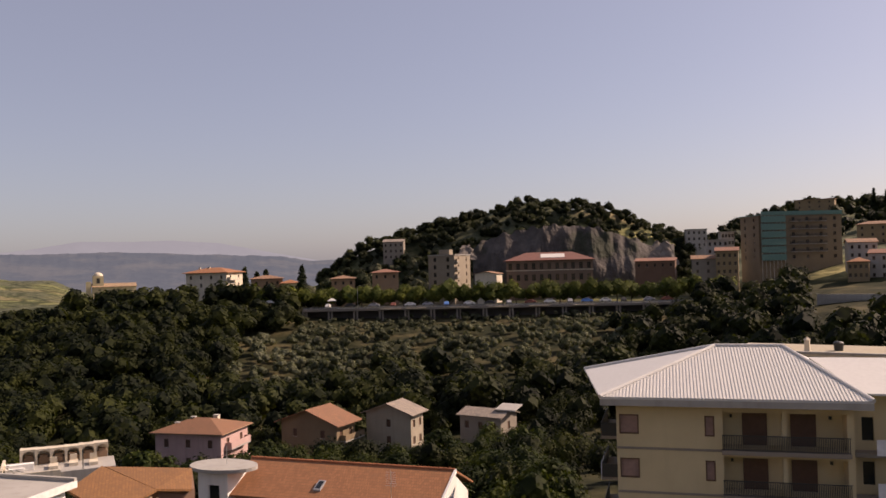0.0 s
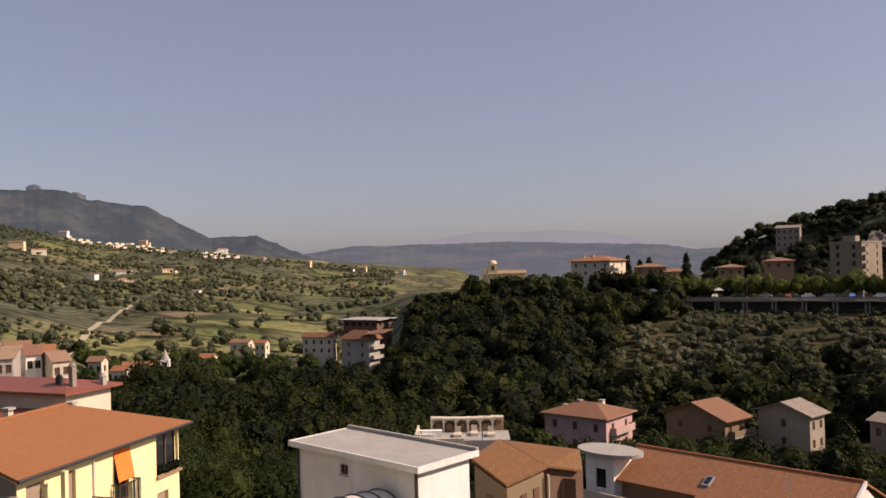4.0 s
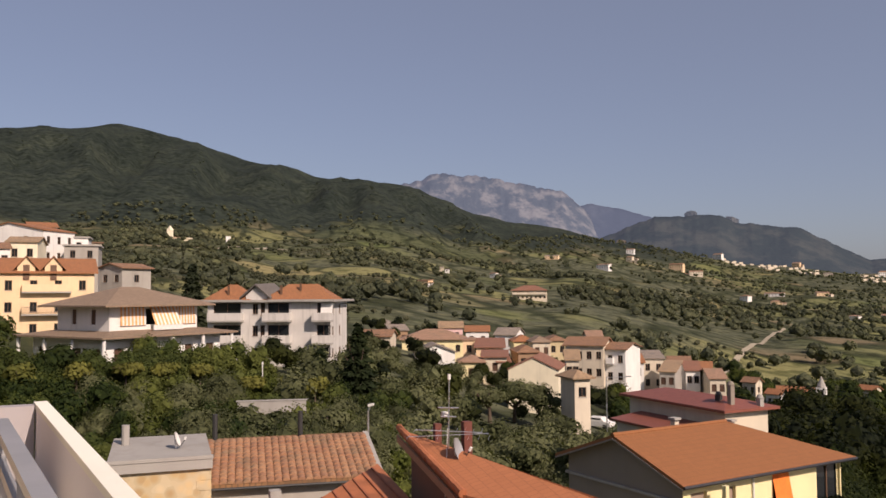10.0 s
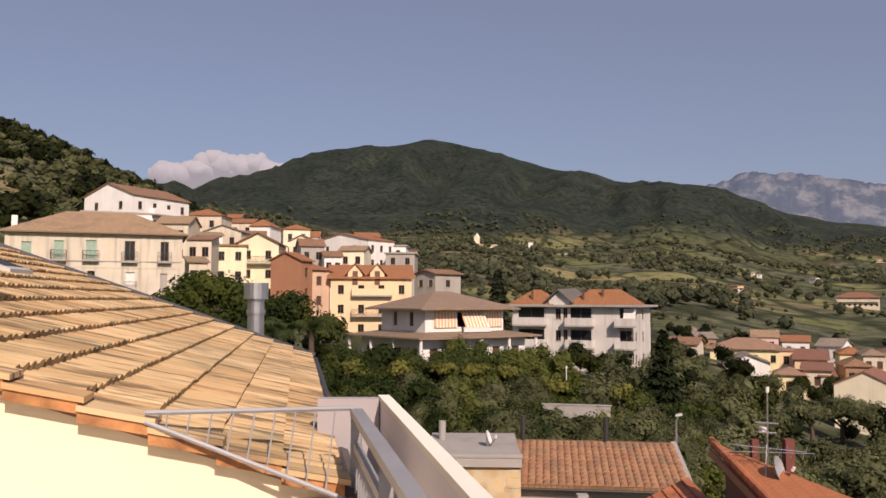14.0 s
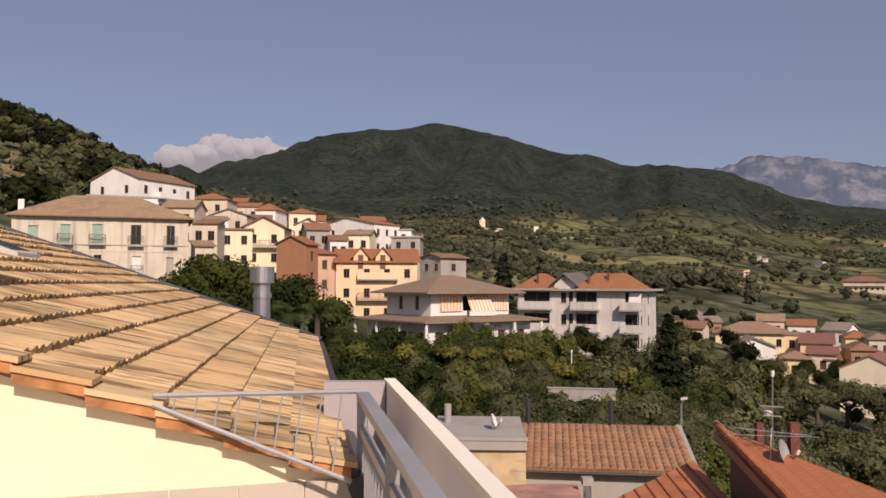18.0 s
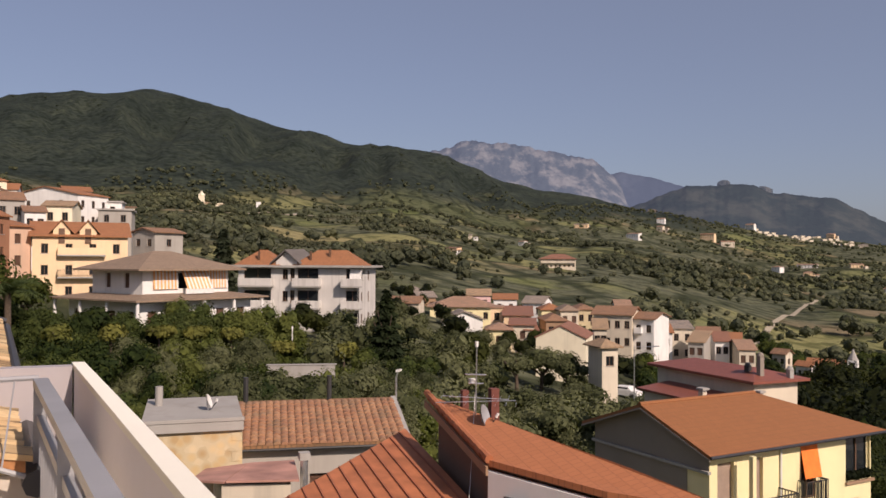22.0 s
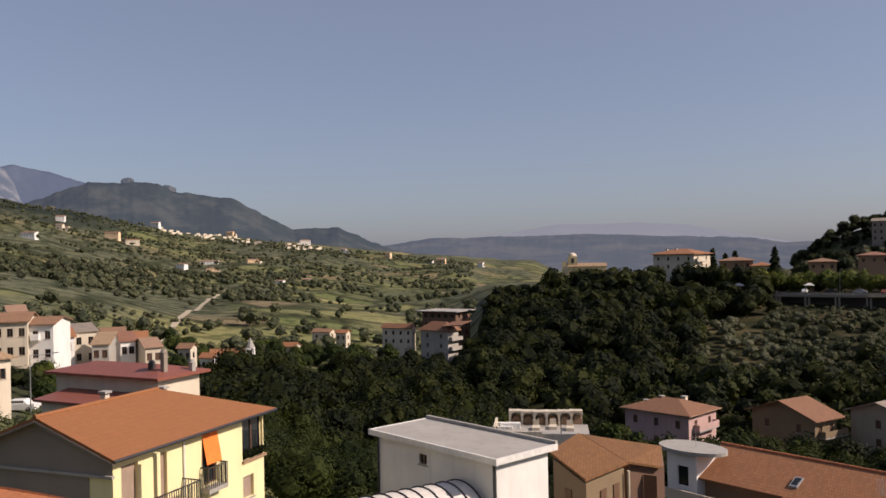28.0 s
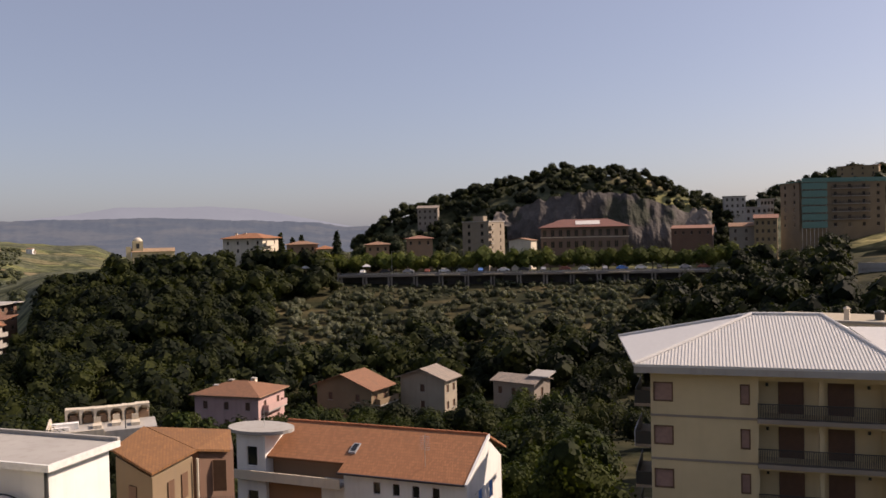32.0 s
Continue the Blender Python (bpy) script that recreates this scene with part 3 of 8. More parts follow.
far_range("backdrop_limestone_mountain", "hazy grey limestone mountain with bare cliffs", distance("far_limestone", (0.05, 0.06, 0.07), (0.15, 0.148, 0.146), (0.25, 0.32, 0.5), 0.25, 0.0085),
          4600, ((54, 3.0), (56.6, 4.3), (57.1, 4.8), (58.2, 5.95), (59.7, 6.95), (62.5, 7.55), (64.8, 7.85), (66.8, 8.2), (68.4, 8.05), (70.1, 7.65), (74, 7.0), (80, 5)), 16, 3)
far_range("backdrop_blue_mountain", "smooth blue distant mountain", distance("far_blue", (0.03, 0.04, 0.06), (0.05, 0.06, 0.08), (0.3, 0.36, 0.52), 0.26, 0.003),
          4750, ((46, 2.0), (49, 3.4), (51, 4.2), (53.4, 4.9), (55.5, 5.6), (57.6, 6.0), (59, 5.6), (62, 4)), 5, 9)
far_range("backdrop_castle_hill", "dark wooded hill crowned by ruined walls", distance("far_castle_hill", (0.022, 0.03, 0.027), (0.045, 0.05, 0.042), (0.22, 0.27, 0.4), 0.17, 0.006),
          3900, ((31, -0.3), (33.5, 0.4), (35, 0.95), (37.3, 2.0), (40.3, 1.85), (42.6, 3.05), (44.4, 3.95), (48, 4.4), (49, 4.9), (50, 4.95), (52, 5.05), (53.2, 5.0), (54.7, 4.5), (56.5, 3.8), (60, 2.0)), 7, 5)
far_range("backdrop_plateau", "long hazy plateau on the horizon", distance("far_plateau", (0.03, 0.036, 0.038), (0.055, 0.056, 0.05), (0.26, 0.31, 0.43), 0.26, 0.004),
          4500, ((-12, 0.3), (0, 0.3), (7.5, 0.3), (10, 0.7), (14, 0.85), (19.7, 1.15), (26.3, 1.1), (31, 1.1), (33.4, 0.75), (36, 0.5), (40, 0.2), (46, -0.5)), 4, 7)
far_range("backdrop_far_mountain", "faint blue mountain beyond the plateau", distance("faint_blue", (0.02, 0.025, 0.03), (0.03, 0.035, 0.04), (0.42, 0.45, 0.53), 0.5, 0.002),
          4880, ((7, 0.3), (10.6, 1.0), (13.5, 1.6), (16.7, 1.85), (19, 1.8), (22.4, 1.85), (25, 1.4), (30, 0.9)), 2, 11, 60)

# ---- the balcony and the roof beside it ----
FLOOR = EYE - 1.5
PAR = lambda x, off: (x, -0.2 + 0.154 * (x + 5.55) + off)      # the parapet's outer line


def balcony():
    g = Geo().slab([(-5.5, -8, FLOOR), (4, -8, FLOOR), (*PAR(4, -0.05), FLOOR), (*PAR(-5.5, -0.05), FLOOR)], 0.25)
    structure("floor_balcony", g, "stone", "tiled balcony floor")
    t = thing("parapet", "lilac grey rendered balcony parapet with sunlit cream coping", "parapet", (0, 0, FLOOR), kind="structure")
    top = 0.9
    g = Geo().slab([(*PAR(-5.5, -0.05), top - 0.03), (*PAR(4, -0.05), top - 0.03), (*PAR(4, 0), top - 0.03), (*PAR(-5.5, 0), top - 0.03)], 1.9)
    part("wall", g, "lilac", t)
    # Return wall of the parapet; its shade is put into a darker lilac.
    part("return_wall", Geo().slab([(-5.54, -0.62, top - 0.012), (-5.44, -0.62, top - 0.012), (*PAR(-5.44, -0.058), top - 0.012), (*PAR(-5.54, -0.058), top - 0.012)], 1.9), "lilac_shade", t, "parapet return wall, darker lilac standing for shade")
    c = Geo().slab([(*PAR(-5.55, -0.055), top), (*PAR(4, -0.055), top), (*PAR(4, 0.015), top), (*PAR(-5.55, 0.015), top)], 0.03)
    part("coping", c, "coping", t)
    r = thing("balcony_railing", "grey painted steel balcony railing with thin pickets", "railing", (0, 0, FLOOR))
    RL = lambda x: (x, -0.3 + 0.1667 * (x + 4.36))
    z = 0.97
    for name, z0, z1, w in (("handrail", z - 0.035, z, 0.03), ("middle_rail", z - 0.2, z - 0.16, 0.015), ("bottom_rail", 0.1, 0.13, 0.015)):
        a, b = RL(-4.36), RL(-0.9)
        part(name, Geo().slab([(a[0], a[1] - w, z1), (b[0], b[1] - w, z1), (b[0], b[1] + w, z1), (a[0], a[1] + w, z1)], z1 - z0), "rail", r)
    for i in range(31):
        x, y = RL(-4.3 + 0.11 * i)
        part("picket", Geo().box((x - 0.008, y - 0.008, 0.13), (x + 0.008, y + 0.008, z - 0.2)), "rail", r)
    for x in (-4.36, -3.2, -2.05, -0.92):
        x, y = RL(x)
        part("post", Geo().box((x - 0.025, y - 0.025, 0.003), (x + 0.025, y + 0.025, z - 0.036)), "rail", r)


ROOF_N = Vector((-4.33, -0.374, EYE - 0.885))                 # the near corner of the eave
ROOF_E, ROOF_U = Vector((-0.989, -0.146, 0)), Vector((0.27, -0.963, 0.364))
ROOF_UP = ROOF_U.cross(ROOF_E).normalized()
if ROOF_UP.z < 0:
    ROOF_UP = -ROOF_UP


def on_roof(a, b, n=0.0):
    return ROOF_N + ROOF_E * a + ROOF_U * b + ROOF_UP * n


def tile_shape(w, l):
    """A double-roll clay tile, nose down the slope; its corners from the tile's upper left."""
    prof = [(0.0, 0.0), (0.1, 0.016), (0.2, 0.022), (0.32, 0.014), (0.42, 0.002), (0.58, 0.002), (0.68, 0.014), (0.8, 0.022), (0.9, 0.016), (1.0, 0.0)]
    v, f = [], []
    for b, lift in ((1.08 * l, 0.0), (0.0, 0.042)):
        v += [ROOF_E * (p * w) + ROOF_U * b + ROOF_UP * (h + lift) for p, h in prof]
    v += [ROOF_E * (p * w) + ROOF_UP * (h * 0.4 - 0.004) for p, h in prof]
    n = len(prof)
    for i in range(n - 1):
        f += [(i, i + 1, n + i + 1, n + i), (n + i, n + i + 1, 2 * n + i + 1, 2 * n + i)]
    return [tuple(x) for x in v], f


def tiled_roof():
    t = thing("tiled_house", "house roof of weathered straw-coloured clay tiles", "house", (0, 0, 0))
    deck = Geo()
    pts = [on_roof(-0.02, 0.0, -0.01), on_roof(9.0, 0.0, -0.01), on_roof(9.0, 8.4, -0.01), on_roof(-0.02, 8.4, -0.01)]
    k = pts if (pts[1] - pts[0]).cross(pts[2] - pts[1]).z > 0 else pts[::-1]
    part("roof_deck", deck.slab(k, 0.05), "brown", t)
    # the gable wall under the near edge
    g, a = Geo(), Vector((0.963, 0.27, 0))
    p0, p1 = on_roof(0, -0.1), on_roof(0, 8.4)
    low = FLOOR - 3
    for off in (0.0, -0.25):
        q0, q1 = p0 + a * off, p1 + a * off
        f = [(q0.x, q0.y, low), (q1.x, q1.y, low), (q1.x, q1.y, q1.z - 0.06), (q0.x, q0.y, q0.z - 0.06)]
        g.face(*(f if off == 0 else f[::-1]))
    part("gable_wall", g, "sunwall", t, "sunlit pale cream gable wall")
    sk = part("skirting", Geo(), "skirt", t, "beige tiled skirting")
    d = Vector((0.27, -0.963, 0))
    for i in range(20):
        q, q2 = p0 + d * (0.305 * i) + a * 0.004, p0 + d * (0.305 * i + 0.3) + a * 0.004
        part("skirting_tile", Geo().slab([(q.x, q.y, FLOOR + 0.56), (q.x + a.x * 0.015, q.y + a.y * 0.015, FLOOR + 0.56), (q2.x + a.x * 0.015, q2.y + a.y * 0.015, FLOOR + 0.56), (q2.x, q2.y, FLOOR + 0.56)], 0.56), "skirt", sk)
    # verge tiles, stepped along the near edge
    ve = Geo()
    for i in range(28):
        b = 0.292 * i
        v = part("verge_tile", Geo(), None, t)
        g = Geo()
        q = [on_roof(-0.1, b - 0.03, 0.05), on_roof(0.07, b - 0.03, 0.056), on_roof(0.07, b + 0.28, 0.014), on_roof(-0.1, b + 0.28, 0.008)]
        if (q[1] - q[0]).cross(q[2] - q[1]).z < 0:
            q = q[::-1]
        g.slab(q, 0.026)
        v.data = g.mesh("verge_tile")
        v.data.materials.append(M["rooftile"])
        e = [on_roof(-0.088, b - 0.012, 0.02), on_roof(0.0, b - 0.012, 0.02), on_roof(0.0, b + 0.27, -0.016), on_roof(-0.088, b + 0.27, -0.016)]
        if (e[1] - e[0]).cross(e[2] - e[1]).z < 0:
            e = e[::-1]
        part("bedding_tile", Geo().slab(e, 0.05), "verge", v, "terracotta bedding tile")
    # the tiles: the nearest are parts, the rest one mesh
    w, l = 0.232, 0.292
    v, f = tile_shape(w - 0.004, l)
    one = bpy.data.meshes.new("roof_tile")
    one.from_pydata(v, [], f)
    one.materials.append(M["rooftile"])
    rv, rf, left = [], [], 300
    for i in range(28):
        for j in range(38):
            jig = random.uniform(-0.004, 0.004)
            p = on_roof(0.07 + j * w, i * l + jig, random.uniform(-0.003, 0.004))
            if j < 14 and i < 21:
                ob = part("roof_tile", one, None, t)
                ob.location = p
            else:
                k = len(rv)
                rv += [tuple(Vector(x) + p) for x in v]
                rf += [tuple(k + x for x in q) for q in f]
    me = bpy.data.meshes.new("far_tiles")
    me.from_pydata(rv, [], rf)
    me.materials.append(M["rooftile_far"])
    tagged(part("far_tiles", me, None, t), kind="stuff")
    part("gutter", Geo().rod(on_roof(-0.15, -0.08, -0.05), on_roof(9.1, -0.08, -0.05), 0.06, 8), "darkmetal", t, "dark metal eave gutter")
    part("edge_flashing", Geo().rod(on_roof(9.0, -0.05, 0.03), on_roof(9.0, 8.4, 0.03), 0.05, 6), "darkmetal", t, "dark metal roof edge strip")
    # roof window
    s = part("roof_window", Geo(), None, t)
    q = [on_roof(4.9, 3.0, 0.09), on_roof(5.6, 3.0, 0.09), on_roof(5.8, 3.8, 0.09), on_roof(5.1, 3.8, 0.09)]
    q = q if (q[1] - q[0]).cross(q[2] - q[1]).z > 0 else q[::-1]
    s.data = Geo().slab(q, 0.07).mesh("roof_window")
    s.data.materials.append(M["sheet"])
    c = sum(q, Vector()) / 4
    part("pane", Geo().slab([c + (x - c) * 0.8 + Vector((0, 0, 0.006)) for x in q], 0.004), "glass", s)
    # triangular guard on the verge
    r = thing("verge_guard", "triangular grey steel guard rail standing on a roof edge", "railing", (0, 0, 0))
    a, b = Vector((-4.37, -0.31, EYE - 0.53)), Vector((-4.06, -1.36, EYE - 0.53))
    lo = on_roof(-0.2, -0.02, -0.02)
    b = Vector((-4.0, -1.2, EYE - 0.5))
    part("top_bar", Geo().rod(a, b, 0.013, 6), "rail", r)
    part("bottom_bar", Geo().rod(lo, b - Vector((0, 0, 0.04)), 0.012, 6), "rail", r)
    for i in range(1, 10):
        p, q = a.lerp(b, i / 10), lo.lerp(b - Vector((0, 0, 0.04)), i / 10)
        part("picket", Geo().rod(p, q, 0.004, 5), "rail", r)
    # flue
    c = thing("flue_pipe", "shiny steel flue pipe with wide cap", "chimney", (*polar(100.93, 16.0)[:2], EYE - 3.0))
    part("pipe", Geo().rod((0, 0, -2), (0, 0, 3.0), 0.155, 20), "steel", c)
    part("cap", Geo().rod((0, 0, 3.0), (0, 0, 3.3), 0.225, 20), "steel", c, "broad steel cap")
    part("collar", Geo().rod((0, 0, 2.72), (0, 0, 2.8), 0.175, 20), "steel", c)
    # the upper storey's eave, over the tiled roof
    up = thing("upper_storey", "upper storey with brown eaves and grey gutter", "house", (-4.61, -2.43, EYE + 0.165), -75)
    part("wall", Geo().box((0.55, 0.45, -0.6), (5, 3, 1.05)), "sunwall", up)
    part("eave", Geo().slab([(0, 0, 1.32), (5, 0, 1.32), (5, 3.4, 2.2), (0, 3.4, 2.2)], 0.16), "brown", up)
    part("gutter", Geo().box((-0.02, -0.11, 1.18), (5, -0.003, 1.32)), "darkmetal", up)
    # own house behind the camera
    w = Geo().box((-3.5, -8.2, FLOOR - 3), (4.2, -4.0, EYE + 3))
    structure("wall_house", w, "sunwall", "pale cream house wall behind the balcony")
    w = Geo().box((-4.1, -8.0, 2.0), (4.0, 0.3, FLOOR - 0.26))
    structure("wall_lower_storeys", w, "cream", "cream lower storeys under the balcony")


M["coping"] = plaster("cream_coping", (0.92, 0.88, 0.76), 0.04)
# Darker copy of the parapet lilac, for the return wall's shade.
M["lilac_shade"] = paint("lilac_shade_paint", (0.4, 0.365, 0.37), 0.6, 0.0, 0.06)
M["skirt"] = plaster("beige_grey_skirting", (0.52, 0.46, 0.39), 0.12)
M["sunwall"] = plaster("pale_cream_render", (0.86, 0.77, 0.56), 0.05)
M["darkmetal"] = paint("dark_sheet_metal", (0.06, 0.06, 0.065), 0.4, 0.6)
M["verge"] = paint("verge_terracotta", (0.42, 0.19, 0.075), 0.9, 0, 0.45, 9.0)


def roof_tile_material(name, source, sock):
    """Straw and ochre clay with dark weather streaks across the slope."""
    m, nt, b = nodes_of(name)
    rnd = nt.nodes.new(source).outputs[sock]
    c = ramp(nt, rnd, [(0.0, (0.42, 0.27, 0.13)), (0.35, (0.56, 0.385, 0.2)), (0.7, (0.66, 0.48, 0.27)), (1.0, (0.5, 0.3, 0.135))])
    tc = nt.nodes.new("ShaderNodeNewGeometry").outputs["Position"]
    mp = nt.nodes.new("ShaderNodeMapping")
    mp.inputs["Rotation"].default_value = (0, 0, radians(-15.7))
    nt.links.new(tc, mp.inputs[0])
    st = noise_of(nt, 1.6, 3, mp.outputs[0], 0.6, stretch=(11.0, 0.9, 0.0))
    c = mixed(nt, ramp(nt, st, [(0.5, (0, 0, 0)), (0.62, (0.85, 0.85, 0.85))]), c, (0.12, 0.08, 0.045))
    c = mixed(nt, ramp(nt, noise_of(nt, 1.1, 5), [(0.5, (0, 0, 0)), (0.72, (0.6, 0.6, 0.6))]), c, (0.2, 0.17, 0.1))
    nt.links.new(c, b.inputs["Base Color"])
    b.inputs["Roughness"].default_value = 0.9
    bumped(nt, b, noise_of(nt, 35, 4), 0.4, 0.01)
    return m


M["rooftile"] = roof_tile_material("straw_clay_tile", "ShaderNodeObjectInfo", "Random")
M["rooftile_far"] = roof_tile_material("straw_clay_tiles", "ShaderNodeNewGeometry", "Random Per Island")
balcony()
tiled_roof()


# ---- the neighbours ----
def apartment_block():
    W, top = 14.2, 16.9
    at, turn = polar(-13.0, 55.5, -6.0), -17
    fl = [15.75 - 2.83 * i for i in range(5)]
    ops = []
    for z in fl:
        ops += [("f", 0.18, z - 1.27, 1.24, 1.27, "pinkish"), ("f", 5.5, z - 1.3, 0.6, 1.3, "pinkish"), ("f", 6.6, z - 2.05, 7.2, 2.3, "skip")]
    walls = ops
    t = thing("apartment_block", "cream apartment block with white ribbed metal hip roof", "apartment building", at, turn)
    g = Geo()
    facade(g, "f", W, 15, top, [o[1:5] for o in walls], -4, 1.4)
    side = [(u, z - 1.4, 1.1, 1.4) for z in fl for u in (2.0, 6.5, 11.0)]
    facade(g, "l", W, 15, top, side, -4)
    facade(g, "r", W, 15, top, [], -4)
    facade(g, "b", W, 15, top, [], -4)
    part("wall", g, "cream", t)
    for face, u, z, ow, oh, s in walls:
        if s == "skip":
            continue
        win = part("window", face_box(face, W, 15, u, u + ow, z, z + oh, -0.2, -0.12), "pinkish", t, "pinkish brown roller shutter")
        fr, k = Geo(), 0.08
        for a, b, c, e in ((u, u + ow, z, z + k), (u, u + ow, z + oh - k, z + oh), (u, u + k, z + k, z + oh - k), (u + ow - k, u + ow, z + k, z + oh - k)):
            face_box(face, W, 15, a, b, c, e, -0.118, 0.03, fr)
        part("frame", fr, "wood", win)
    for u, z, ow, oh in side:
        part("window", face_box("l", W, 15, u, u + ow, z, z + oh, -0.2, -0.12), "shutter", t)
    for z in fl:
        sb = part("side_balcony", Geo().box((-1.3, 3.0, z - 2.3), (-0.004, 9.0, z - 2.1)), "taupe", t)
        part("side_railing", Geo().box((-1.28, 3.02, z - 2.098), (-1.24, 8.98, z - 1.2)).box((-1.235, 3.02, z - 2.098), (-0.01, 3.06, z - 1.2)), "dark", sb)
    for z in fl:
        base = z - 2.05
        lo = part("loggia", face_box("f", W, 15, 6.6, 13.8, base, base + 2.3, -1.45, -1.401), "cream", t)
        for u in (7.85, 10.75):
            d = part("shutter_door", face_box("f", W, 15, u, u + 1.5, base + 0.02, base + 2.1, -1.395, -1.3), "shutter", lo, "brown roller shutter")
        for u in (7.1, 13.0):
            part("wall_lamp", face_box("f", W, 15, u, u + 0.16, base + 1.75, base + 1.95, -1.395, -1.25), "dark", lo)
        part("pillar", face_box("f", W, 15, 10.1, 10.35, base + 0.002, base + 2.298, -0.3, -0.02), "cream", lo)
        bal = part("balcony", face_box("f", W, 15, 6.5, 13.95, base - 0.28, base - 0.004, 0.003, 0.5), "taupe", t)
        part("top_rail", face_box("f", W, 15, 6.52, 13.93, base + 0.92, base + 0.97, 0.42, 0.47), "dark", bal)
        for i in range(74):
            u = 6.54 + i * 0.1
            part("picket", face_box("f", W, 15, u, u + 0.045, base, base + 0.92, 0.43, 0.46), "dark", bal)
        if z < fl[0] + 1:
            part("string_course", face_box("f", W, 15, -0.02, 6.5, base - 0.2, base - 0.05, 0.002, 0.05), "taupe", t)
    # roof with ribs
    over, h, rise = 0.95, top + 0.1, 2.35
    A, B, C, D = (-over, -over, h), (W + over, -over, h), (W + over, 17, h), (-over - 2.3, 12.5, h)
    R, S = (6.6, 8.0, h + rise), (11.2, 8.0, h + rise)
    roof = part("roof", Geo().slab([A, B, S, R], 0.14).slab([C, D, R, S], 0.14).slab([B, C, S], 0.14).slab([D, A, R], 0.14), "sheet", t)
    part("fascia", Geo().box((-over, -over, h - 0.55), (W + over, -over + 0.06, h - 0.145)).box((-over, -over + 0.061, h - 0.55), (-over + 0.06, 15 + over, h - 0.145)), "concrete", roof)
    part("soffit", Geo().box((-over + 0.06, -over + 0.06, h - 0.53), (W + over - 0.06, -0.003, h - 0.47)), "taupe", roof)
    x0, x1, y0, run = -over, W + over, -over, 8.0 + over
    n = 76
    for i in range(1, n):
        x = x0 + (x1 - x0) * i / n
        s = min(1.0, (x - x0) / (6.6 - x0), (x1 - x) / (x1 - 11.2)) * 0.985
        yy, zz = y0 + run * s, h + rise * s
        part("rib", Geo().slab([(x - 0.03, y0, h + 0.04), (x + 0.03, y0, h + 0.04), (x + 0.03, yy, zz + 0.04), (x - 0.03, yy, zz + 0.04)], 0.045), "sheet", roof)
    for a, b in ((A, R), (B, S), (R, S), (D, R)):
        part("ridge_cap", Geo().rod((a[0], a[1], a[2] + 0.03), (b[0], b[1], b[2] + 0.03), 0.14, 8), "sheet", roof)
    # the wing set back on the side
    wing = part("wing", Geo(), None, t)
    g = Geo()
    hol = [(1.0, z - 1.9, 0.7, 1.5) for z in fl] + [(3.0, z - 2.2, 1.0, 2.0) for z in fl]
    sub = Geo()
    facade(sub, "f", 12, 10, top, hol, -4)
    sub.v = [(x + W - 0.01, y + 3.0, z) for x, y, z in sub.v]
    wing.data = sub.mesh("wing")
    wing.data.materials.append(M["cream"])
    for u, z, ow, oh in hol:
        part("window", Geo().box((W + u, 3.16, z), (W + u + ow, 3.2, z + oh)), "glass", wing)
    for z in fl:
        part("balcony", Geo().box((W + 0.4, 1.9, z - 2.75), (W + 9, 2.99, z - 2.5)), "taupe", wing)
    part("wing_roof", Geo().slab([(W + 0.96, 2.0, h), (W + 14, 2.0, h), (W + 14, 8.5, h + 1.5), (W - 1.2, 8.5, h + 1.5)], 0.14), "sheet", wing)
    side_lau = thing("laundry", "pale sheets hanging over a side balcony rail", "laundry", (at[0], at[1], at[2]), turn)
    for y, ww, hh, c in ((3.1, 1.2, 1.1, "cloth"), (4.5, 0.9, 0.8, "cloth"), (5.7, 0.7, 1.0, "rail")):
        part("cloth", Geo().box((-1.34, y, fl[1] - 1.2 - hh), (-1.3, y + ww, fl[1] - 1.18)), c, side_lau)
    lau = thing("laundry", "white and blue laundry hanging from a balcony line", "laundry", (at[0], at[1], at[2]), turn)
    for i, (u, ww, hh, c) in enumerate(((W + 1.6, 1.1, 1.0, "cloth"), (W + 2.9, 0.8, 1.1, "cloth"), (W + 3.9, 0.5, 0.7, "blue"))):
        for z in (fl[1] - 1.5, fl[0] - 1.6) if i != 1 else (fl[1] - 1.5,):
            part("cloth", Geo().box((u, 1.84, z - hh), (u + ww, 1.87, z)), c, lau)


M["pinkish"] = paint("pinkish_shutter", (0.3, 0.19, 0.16), 0.6)
M["blue"] = paint("blue_cloth", (0.1, 0.25, 0.6), 0.9)
apartment_block()


